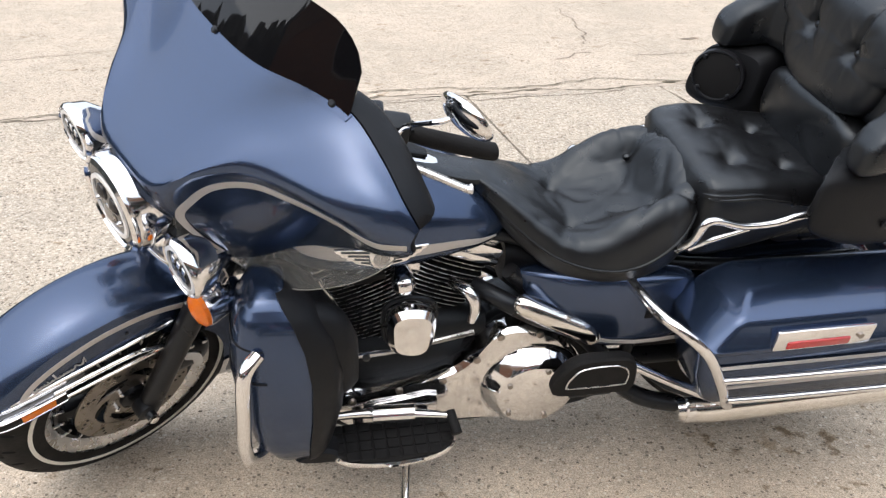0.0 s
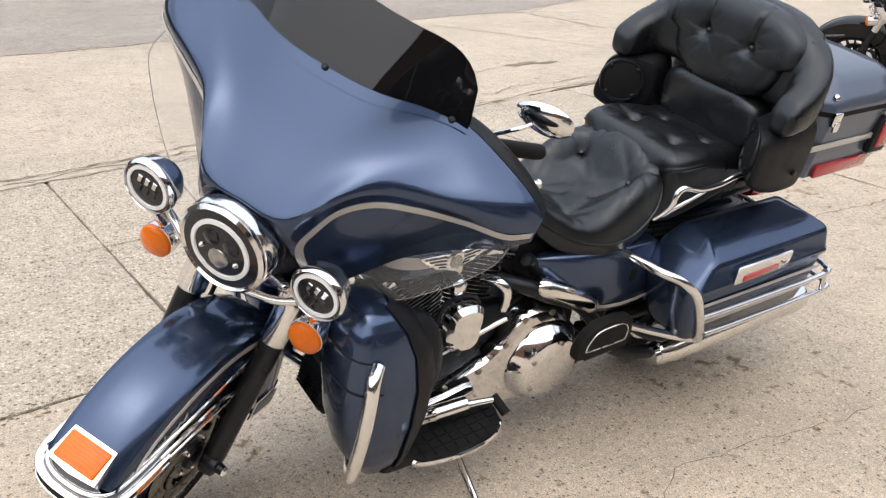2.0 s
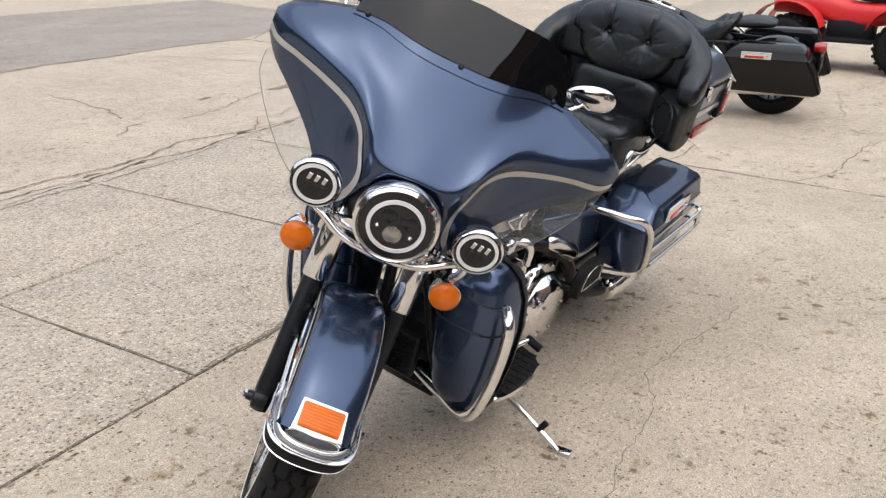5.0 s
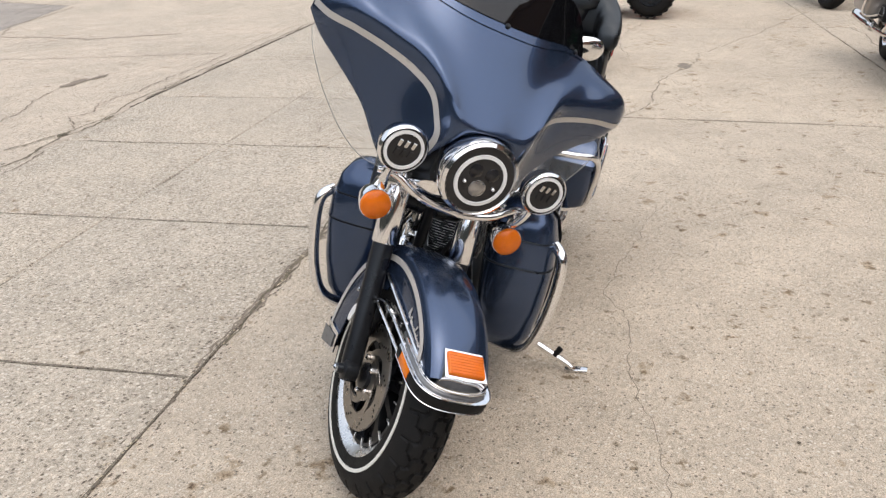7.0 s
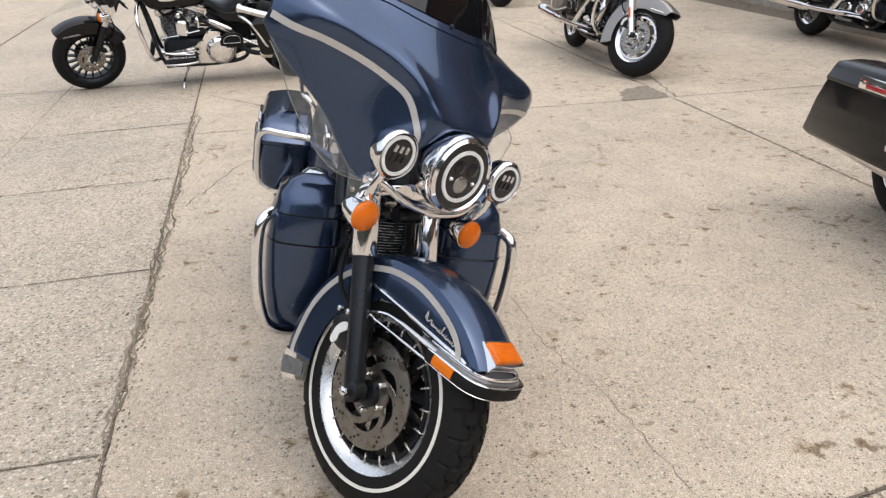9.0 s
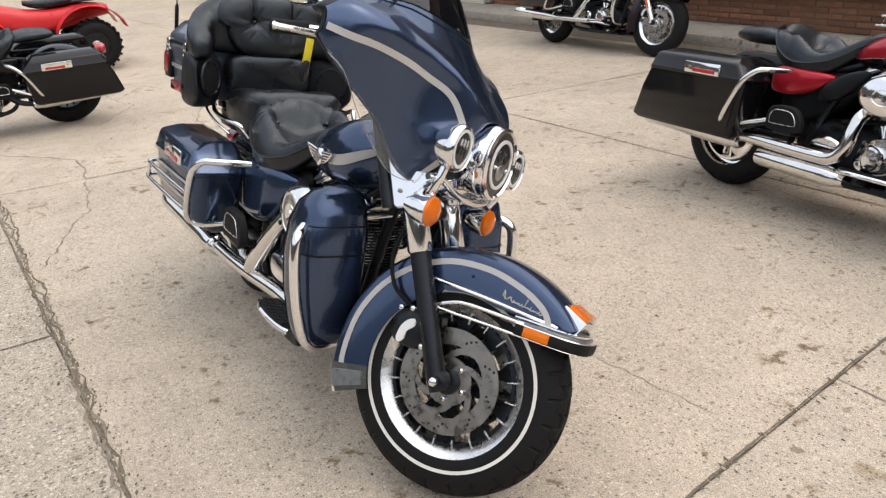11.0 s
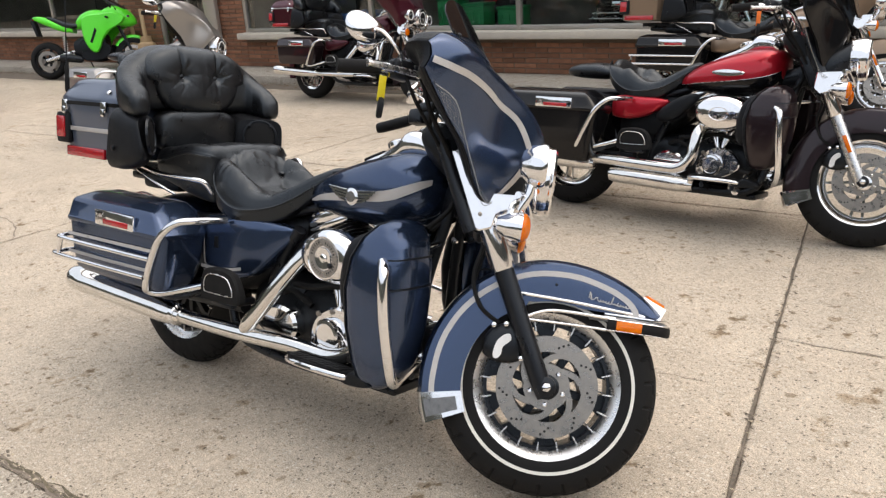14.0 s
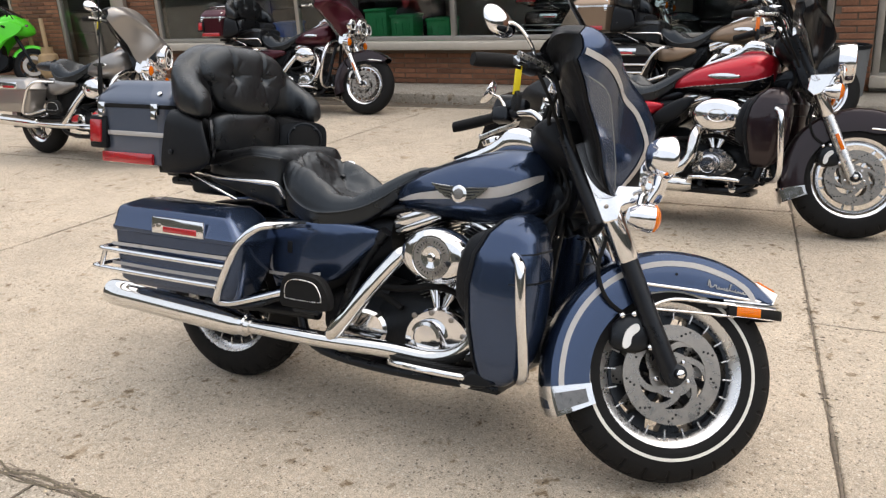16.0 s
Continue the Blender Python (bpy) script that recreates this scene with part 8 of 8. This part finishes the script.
def sport_motorcycle(label, rear_at, front_at, col, second, steer):
    d = Vector(front_at) - Vector(rear_at)
    root = thing("sport_motorcycle", label, "motorcycle", Matrix.Translation((*rear_at, 0)) @ Matrix.Rotation(math.atan2(d.y, d.x), 4, "Z") @ Matrix.Rotation(radians(-9), 4, "X"), "parked motorcycles")
    m = Matrix.Translation((1.40, 0, 0)) @ Matrix.Rotation(radians(steer), 4, Vector((-0.41, 0, 0.91))) @ Matrix.Translation((-1.40, 0, 0))
    sport_wheel(root, Vector((0, 0, 0.30)))
    sport_wheel(root, Vector((1.39, 0, 0.30)), m)
    for s in (-1, 1):
        part("fork_leg", tube([(1.39, s * 0.085, 0.30), (1.30, s * 0.085, 0.52), (1.16, s * 0.085, 0.86)], [0.022, 0.024, 0.027], 12, 1), BLACK_METAL, root, m=m)
        part("handlebar", tube([(1.15, s * 0.08, 0.86), (1.10, s * 0.2, 0.87), (1.05, s * 0.32, 0.86)], 0.012, 8, 2), BLACK_METAL, root, m=m)
        part("grip", tube([(1.08, s * 0.23, 0.868), (1.045, s * 0.34, 0.86)], 0.017, 10, 1), RUBBER, root, m=m)
        part("mirror", lathe([(0.001, 0.02), (0.035, 0.015), (0.045, 0), (0.04, -0.006), (0.001, -0.006)], (1.22, s * 0.33, 1.08), (1, 0, 0.1), 20, (0.6, 1.3)), BLACK_PLASTIC, root)
        part("mirror_stem", tube([(1.27, s * 0.15, 0.98), (1.25, s * 0.26, 1.06), (1.23, s * 0.31, 1.08)], 0.007, 8, 2), BLACK_PLASTIC, root)
        outline = round_outline([(0.80, 0.86), (1.0, 0.95), (1.26, 0.97), (1.38, 0.90), (1.28, 0.80), (1.14, 0.76), (1.02, 0.66), (0.86, 0.52), (0.74, 0.50), (0.78, 0.66)], 3) if col is SPORT_BLUE else round_outline([(0.71, 0.92), (0.98, 0.97), (1.26, 0.97), (1.40, 0.88), (1.30, 0.78), (1.14, 0.70), (1.00, 0.55), (0.90, 0.37), (0.78, 0.41), (0.69, 0.62)], 3)
        part("side_fairing", slab(outline, "y", s * 0.215 - 0.032, s * 0.215 + 0.032, 0.026), col, root, "glossy side fairing")
        part("fairing_vent", slab([(0.80, 0.53), (0.835, 0.51), (0.93, 0.71), (0.905, 0.75)], "y", s * 0.247 - 0.006, s * 0.247 + 0.002, 0.001), BLACK_PLASTIC, root)
        if col is SPORT_BLUE:
            part("lower_fairing", slab(round_outline([(0.74, 0.52), (0.86, 0.54), (1.02, 0.68), (1.14, 0.78), (1.20, 0.72), (1.10, 0.52), (0.98, 0.36), (0.80, 0.34)], 3), "y", s * 0.205 - 0.028, s * 0.205 + 0.028, 0.022), BLACK_GLOSS, root, "black lower side panel")
            part("flash", slab([(0.86, 0.72), (1.02, 0.83), (1.04, 0.87), (0.88, 0.80)], "y", s * 0.246 - 0.002, s * 0.246 + 0.003, 0.001), WHITE, root, "white flash on the flank")
        part("belly_panel", slab(round_outline([(0.62, 0.40), (0.88, 0.36), (1.02, 0.50), (1.10, 0.40), (0.98, 0.26), (0.66, 0.25)], 3), "y", s * 0.16 - 0.02, s * 0.16 + 0.02, 0.012), BLACK_PLASTIC if col is GREEN else BLACK_GLOSS, root, "black belly panel")
        part("swingarm", tube([(0.0, s * 0.10, 0.30), (0.25, s * 0.11, 0.35), (0.52, s * 0.10, 0.42)], [0.025, 0.035, 0.03], 10, 2), ALUMINIUM, root)
        if col is SPORT_BLUE:
            part("lamp_cowl", smooth_loft([(1.16, s * 0.150, 0.965, 0.10, 0.10), (1.28, s * 0.128, 0.945, 0.13, 0.15), (1.38, s * 0.098, 0.905, 0.12, 0.13), (1.45, s * 0.070, 0.870, 0.06, 0.06)], 3, 2.8, 20), SPORT_WHITE, root, "white lamp cowl")
            part("headlight", lathe([(0.001, 0.018), (0.04, 0.013), (0.058, 0.0), (0.052, -0.01)], (1.395, s * 0.122, 0.915), (1, s * 0.55, 0.35), 28, (0.72, 1.25)), DARK_LENS, root, "slanted dark headlight")
        else:
            part("headlight", lathe([(0.001, 0.02), (0.04, 0.014), (0.055, 0.0), (0.05, -0.01)], (1.43, s * 0.085, 0.90), (1, s * 0.4, 0.25), 24, (1.3, 0.6)), LAMP_BOWL, root)
        part("foot_peg", tube([(0.45, s * 0.10, 0.40), (0.45, s * 0.22, 0.40)], 0.012, 8, 1), BLACK_METAL, root)
        part("frame_beam", tube([(1.12, s * 0.08, 0.82), (0.85, s * 0.15, 0.72), (0.55, s * 0.12, 0.50)], 0.03, 10, 2), BLACK_METAL, root)
    part("nose", smooth_loft([(1.02, 0, 0.93, 0.34, 0.22), (1.20, 0, 0.93, 0.30, 0.26), (1.34, 0, 0.89, 0.20, 0.22), (1.44, 0, 0.85, 0.12, 0.14), (1.50, 0, 0.83, 0.04, 0.05)] if col is SPORT_BLUE else [(1.02, 0, 0.93, 0.40, 0.24), (1.20, 0, 0.94, 0.43, 0.34), (1.34, 0, 0.90, 0.37, 0.30), (1.44, 0, 0.86, 0.23, 0.20), (1.50, 0, 0.83, 0.08, 0.08)], 4, 2.5, 28), col, root, "pointed nose fairing")
    part("windscreen", smooth_loft([(0.98, 0, 1.24, 0.17, 0.03), (1.07, 0, 1.19, 0.26, 0.08), (1.20, 0, 1.10, 0.30, 0.12), (1.37, 0, 1.0, 0.20, 0.08)], 4, 2.3, 24), DARK_LENS, root, "dark tinted windscreen")
    part("front_fender", sheet([fender_section(Vector((1.39, 0, 0.30)), radians(a), 0.325, 0.27, 0.075) for a in range(10, 160, 10)], 0.004), col, root, m=m)
    part("fuel_tank", smooth_loft([(0.52, 0, 0.80, 0.16, 0.08), (0.60, 0, 0.86, 0.26, 0.20), (0.75, 0, 0.91, 0.36, 0.26), (0.92, 0, 0.93, 0.34, 0.24), (1.08, 0, 0.92, 0.24, 0.14)], 4, 2.5, 28), col, root, "sculpted fuel tank")
    part("seat", smooth_loft([(0.62, 0, 0.83, 0.18, 0.06), (0.50, 0, 0.815, 0.29, 0.10), (0.36, 0, 0.85, 0.29, 0.12), (0.22, 0, 0.92, 0.25, 0.10), (0.10, 0, 0.965, 0.18, 0.06)], 4, 2.8, 24), LEATHER, root, "black sport seat")
    part("tail", smooth_loft([(0.48, 0, 0.75, 0.22, 0.09), (0.26, 0, 0.82, 0.28, 0.14), (0.06, 0, 0.915, 0.24, 0.14), (-0.08, 0, 0.965, 0.15, 0.10), (-0.16, 0, 0.985, 0.06, 0.04)], 4, 2.6, 24), col if col is GREEN else second, root, "upswept tail")
    part("tail_lamp", box((-0.150, 0, 0.965), (0.02, 0.09, 0.03), 0.006), RED_LENS, root)
    part("rear_hugger", moved(box((0, 0, 0), (0.05, 0.16, 0.26), 0.015), Matrix.Translation((-0.13, 0, 0.82)) @ Matrix.Rotation(radians(-14), 4, "Y")), BLACK_PLASTIC, root)
    part("engine_block", smooth_loft([(0.48, 0, 0.45, 0.26, 0.26), (0.60, 0, 0.46, 0.32, 0.36), (0.85, 0, 0.47, 0.34, 0.40), (1.00, 0, 0.48, 0.26, 0.34)], 3, 3.2, 24), ENGINE_BLACK, root)
    part("exhaust", lathe([(0.03, 0), (0.055, 0.04), (0.06, 0.1), (0.06, 0.32), (0.05, 0.36), (0.03, 0.36)], (0.62, -0.15, 0.27), (-1, -0.1, 0.16), 24), BLACK_METAL, root)
    part("shock_spring", tube([(0.30 + 0.03 * math.cos(k * 0.9), 0.03 * math.sin(k * 0.9), 0.42 + 0.005 * k) for k in range(50)], 0.006, 6, 1), WHITE, root)
    part("kickstand", tube([(0.60, 0.12, 0.32), (0.62, 0.25, 0.12), (0.60, 0.31, 0.055)], 0.010, 8, 2), BLACK_METAL, root)
    return root


sport_motorcycle("blue and white sport motorcycle with black wheels", (10.93, 1.32), (9.57, 0.98), SPORT_BLUE, SPORT_WHITE, 20)
sport_motorcycle("bright green sport motorcycle with a dark windscreen", (12.5, -1.02), (11.62, -2.10), GREEN, BLACK_PLASTIC, 15)


def quad_bike(m):
    root = thing("quad_bike", "red four-wheeled quad bike with knobbly tyres", "quad bike", m)
    wheels = []
    for x in (0.0, 1.24):
        for s in (-1, 1):
            c = Vector((x, s * 0.44, 0.30))
            w = part("wheel", lathe([(0.05, -0.09), (0.15, -0.10), (0.16, -0.08), (0.15, 0.0), (0.16, 0.08), (0.15, 0.10), (0.06, 0.085), (0.02, 0.09)], c, (0, 1, 0), 32), BLACK_METAL, root, "black steel wheel")
            part("tyre", tyre_shape(c, 0.285, 0.23, 80, 20, False, 0.155), RUBBER, w, "knobbly off-road tyre")
            # openings in the rim as solid dark spots, shade given by colour
            for k in range(8):
                a = 2 * math.pi * k / 8
                part("rim_slot", lathe([(0.016, -0.004), (0.016, 0.004), (0.012, 0.006), (0.001, 0.006)], (c.x + 0.105 * math.cos(a), c.y + s * 0.094, c.z + 0.105 * math.sin(a)), (0, s, 0), 12), HOLE_SHADE, w)
            part("hub_cap", lathe([(0.05, 0.0), (0.05, 0.012), (0.036, 0.022), (0.001, 0.024)], (c.x, c.y + s * 0.086, c.z), (0, s, 0), 20), STEEL, w)
            lugs = []
            for k in range(22):
                for j in (-1, 1):
                    a = 2 * math.pi * (k + 0.25 * j) / 22
                    lugs.append(moved(box((0.284, j * 0.055, 0), (0.026, 0.085, 0.034), 0.005, 1), Matrix.Translation(c) @ Matrix.Rotation(a, 4, "Y")))
            part("tread_lug", join(*lugs), RUBBER, w)["kind"] = "stuff"
            part("axle_arm", tube([(x, s * 0.10, 0.36), (x, s * 0.36, 0.30)], 0.03, 8, 1), BLACK_METAL, root)
    part("body", smooth_loft([(-0.25, 0, 0.66, 0.40, 0.12), (0.0, 0, 0.66, 0.52, 0.20), (0.35, 0, 0.60, 0.44, 0.26), (0.65, 0, 0.60, 0.36, 0.30), (0.95, 0, 0.68, 0.46, 0.30), (1.25, 0, 0.70, 0.52, 0.24), (1.45, 0, 0.66, 0.40, 0.16)], 4, 3.0, 28), ATV_RED, root, "red moulded body")
    for x, tag in ((0.0, "rear"), (1.24, "front")):
        for s in (-1, 1):
            g = [[(x + 0.40 * math.cos(radians(a)), s * y, 0.34 + 0.37 * math.sin(radians(a)) + 0.03) for y in (0.22, 0.36, 0.50, 0.56)] for a in range(15, 166, 15)]
            part("mudguard", sheet(g, 0.006), ATV_RED, root, "flared red mudguard")
    part("seat", smooth_loft([(-0.18, 0, 0.80, 0.20, 0.06), (-0.05, 0, 0.83, 0.30, 0.11), (0.25, 0, 0.80, 0.30, 0.12), (0.50, 0, 0.79, 0.24, 0.10), (0.66, 0, 0.82, 0.14, 0.06)], 4, 2.8, 24), LEATHER, root, "black vinyl seat")
    part("handlebar", tube([(0.82, -0.38, 1.02), (0.86, -0.2, 1.03), (0.92, -0.06, 0.96), (0.92, 0.06, 0.96), (0.86, 0.2, 1.03), (0.82, 0.38, 1.02)], 0.013, 8, 4), BLACK_METAL, root)
    for x0, z in ((-0.28, 0.80), (1.05, 0.86)):
        for k in range(5):
            part("rack_bar", tube([(x0 + 0.10 * k, -0.33, z), (x0 + 0.10 * k, 0.33, z)], 0.010, 8, 1), BLACK_METAL, root)
        for s in (-1, 1):
            part("rack_bar", tube([(x0 - 0.02, s * 0.34, z), (x0 + 0.44, s * 0.34, z)], 0.012, 8, 1), BLACK_METAL, root)
    part("muffler", lathe([(0.03, 0), (0.065, 0.02), (0.068, 0.30), (0.05, 0.33), (0.03, 0.33)], (0.20, -0.25, 0.56), (-1, -0.02, 0.12), 24), STEEL, root, "grey steel muffler")
    part("engine", box((0.6, 0, 0.42), (0.5, 0.36, 0.28), 0.04), ENGINE_BLACK, root)
    part("foot_well", box((0.62, 0, 0.33), (0.62, 0.80, 0.05), 0.015), BLACK_PLASTIC, root)
    part("headlight", box((1.45, 0, 0.70), (0.05, 0.32, 0.07), 0.02), LAMP_BOWL, root)
    return root


quad_bike(Matrix.Translation((8.65, 3.0, 0.012)) @ Matrix.Rotation(radians(100), 4, "Z"))


# ---- along the shop front ----
def front_at(s, d, z=0.0):
    return FRONT @ Vector((s, d, z))


def gas_bottle(p):
    root = thing("gas_bottle", "tan steel propane bottle standing on the pavement", "gas bottle", Matrix.Translation(p))
    tan = material("tan_bottle_paint", (0.42, 0.29, 0.16), 0.5, vary=0.15, bump=0.1)
    part("bottle", lathe([(0.10, 0), (0.12, 0.01), (0.14, 0.05), (0.152, 0.09), (0.152, 0.28), (0.135, 0.345), (0.09, 0.375), (0.03, 0.385)], (0, 0, 0.02), (0, 0, 1), 32), tan, root)
    part("post", lathe([(0.036, 0.38), (0.034, 0.40), (0.032, 0.90), (0.025, 0.91)], (0, 0, 0), (0, 0, 1), 20), tan, root)
    part("foot_ring", ring_z(0.10, 0.105, 0, 0.04), tan, root)
    part("collar", ring_z(0.085, 0.09, 0.385, 0.48), tan, root)
    part("valve", lathe([(0.015, 0.39), (0.018, 0.44), (0.03, 0.445), (0.03, 0.465), (0.01, 0.47)], (0, 0, 0), (0, 0, 1), 16), ALUMINIUM, root)


def ring_z(r0, r1, z0, z1):
    return lathe([(r0, z0), (r1, z0), (r1, z1), (r0, z1)], (0, 0, 0), (0, 0, 1), 32, closed=True)


gas_bottle(front_at(6.62, 0.22, 0.10))
gas_bottle(front_at(6.98, 0.20, 0.10))


def litter_bin(p):
    root = thing("litter_bin", "grey round litter bin on the pavement", "bin", Matrix.Translation(p))
    grey = material("grey_bin_plastic", (0.16, 0.17, 0.18), 0.55, vary=0.12)
    part("body", lathe([(0.15, 0.0), (0.165, 0.01), (0.19, 0.44), (0.18, 0.44), (0.155, 0.03)], (0, 0, 0), (0, 0, 1), 32), grey, root)
    part("rim", lathe([(0.188, 0.43), (0.20, 0.435), (0.20, 0.46), (0.185, 0.465), (0.18, 0.45)], (0, 0, 0), (0, 0, 1), 32, closed=True), BLACK_PLASTIC, root)
    part("liner", lathe([(0.184, 0.40), (0.186, 0.44), (0.001, 0.38)], (0, 0, 0), (0, 0, 1), 24), BLACK_PLASTIC, root)


litter_bin(front_at(-4.55, 0.26, 0.10))

BIN_GREEN = material("green_crate_plastic", (0.02, 0.30, 0.10), 0.45, vary=0.12)
BIN_BLUE = material("blue_crate_plastic", (0.05, 0.13, 0.38), 0.45, vary=0.12)
CABINET = material("dark_display_stand", (0.035, 0.035, 0.04), 0.5, vary=0.2)


def crate(s, d, w, h, z, mat, label):
    root = thing("crate", label, "crate", FRONT @ Matrix.Translation((s, d, z)), "crates behind the window")
    part("shell", box((0, 0, h / 2), (w, w * 0.8, h), 0.02), mat, root)
    part("lid", box((0, 0, h + 0.015), (w * 1.06, w * 0.86, 0.04), 0.01), mat, root)
    for k in (-1, 0, 1):
        part("rib", box((k * w * 0.3, w * 0.405, h * 0.5), (0.03, 0.02, h * 0.8), 0.006), mat, root)


for s, d, w, h, mat, lb in ((0.75, -0.85, 0.34, 0.72, BIN_GREEN, "tall green plastic crate behind the shop window"), (1.15, -0.85, 0.34, 0.80, BIN_GREEN, "tall green plastic crate behind the shop window"), (0.30, -1.0, 0.34, 0.66, BIN_GREEN, "tall green plastic crate behind the shop window"),
                            (2.75, -0.9, 0.36, 0.66, BIN_BLUE, "blue plastic crate behind the shop window"), (3.25, -0.9, 0.30, 0.62, BIN_BLUE, "blue plastic crate behind the shop window")):
    crate(s, d, w, h, 0.11, mat, lb)


def display_stand(s, d, w, h):
    root = thing("display_stand", "dark shop display stand behind the window", "display stand", FRONT @ Matrix.Translation((s, d, 0.11)), "display stands in the shop")
    for k in (-1, 1):
        part("side_panel", box((k * w / 2, 0, h / 2), (0.03, 0.45, h), 0.004), CABINET, root)
    for k in range(5):
        part("shelf", box((0, 0, 0.05 + (h - 0.1) * k / 4), (w - 0.03, 0.43, 0.025), 0.004), CABINET, root)
    part("back_panel", box((0, -0.22, h / 2), (w, 0.02, h), 0.003), CABINET, root)


for s, d, w, h in ((-3.2, -2.6, 1.2, 1.7), (-1.4, -3.0, 1.4, 1.6), (2.0, -2.8, 1.3, 1.7), (3.6, -2.4, 1.0, 1.6), (9.0, -2.4, 1.4, 1.7), (11.5, -2.6, 1.3, 1.6)):
    display_stand(s, d, w, h)
touring_motorcycle("dark touring motorcycle inside the shop behind the glass", tuple(front_at(-1.0, -1.5))[:2], tuple(front_at(-2.6, -1.5))[:2], 9.0, 0.0, "motorcycles inside the shop",
                   fender=BLACK_GLOSS, fairing=MERLOT, tank=MERLOT, bag=BLACK_GLOSS, case=BLACK_GLOSS, lower=BLACK_GLOSS, side=MERLOT, rear=BLACK_GLOSS, wheel="five", slider=CHROME, detail=False, lowers=False).location.z = 0.11

# ---- brick courses, last: the nearest are single bricks, the rest one mesh ----
BL, BH, BD = 0.295, 0.048, 0.10
brick_mesh = None
proto = box((0, 0, 0), (BL, BD, BH), 0.004, 1)


def brick_data():
    me = bpy.data.meshes.new("brick")
    me.from_pydata(proto[0], [], proto[1])
    me.materials.append(BRICK)
    return me


brick_mesh = brick_data()
singles, rest = [], []
brng = random.Random(3)
for a, b, z0, z1, near in [(x[0], x[1], 0.10, TOP, False) for x in PIERS] + [(o[0], o[1], 0.10, o[2] - 0.09, True) for o in OPENINGS if o[3] == "window"]:
    rows = int((z1 - z0) / 0.06)
    for r in range(rows):
        z = z0 + 0.03 + r * 0.06
        x = a - (0.15 if r % 2 else 0.0)
        while x < b - 0.02:
            lo, hi = max(x, a), min(x + 0.30, b)
            if hi - lo > 0.05:
                item = ((lo + hi) / 2, z, hi - lo - 0.008, brng.uniform(-0.003, 0.003))
                if -1.9 < item[0] < 5.1 and len(singles) < 300 and z < 1.2 and near:
                    singles.append(item)
                elif z < 1.6 or r % 1 == 0:
                    rest.append(item)
            x += 0.305
for x, z, w, d in singles:
    ob = new("brick", brick_mesh)
    ob.parent = wall
    ob.matrix_basis = Matrix.Translation((x, -0.07 + d, z)) @ Matrix.Diagonal((w / BL, 1, 1, 1))
rv, rf = [], []
for x, z, w, d in rest:
    o = len(rv)
    for px, py, pz in proto[0]:
        rv.append((x + px * w / BL, -0.07 + d + py, z + pz))
    rf += [tuple(o + i for i in q) for q in proto[1]]
rest_mesh = bpy.data.meshes.new("brickwork")
rest_mesh.from_pydata(rv, [], rf)
rest_mesh.materials.append(brick_r)
bw = new("brickwork", rest_mesh)
bw.parent = wall
bw["kind"] = "stuff"
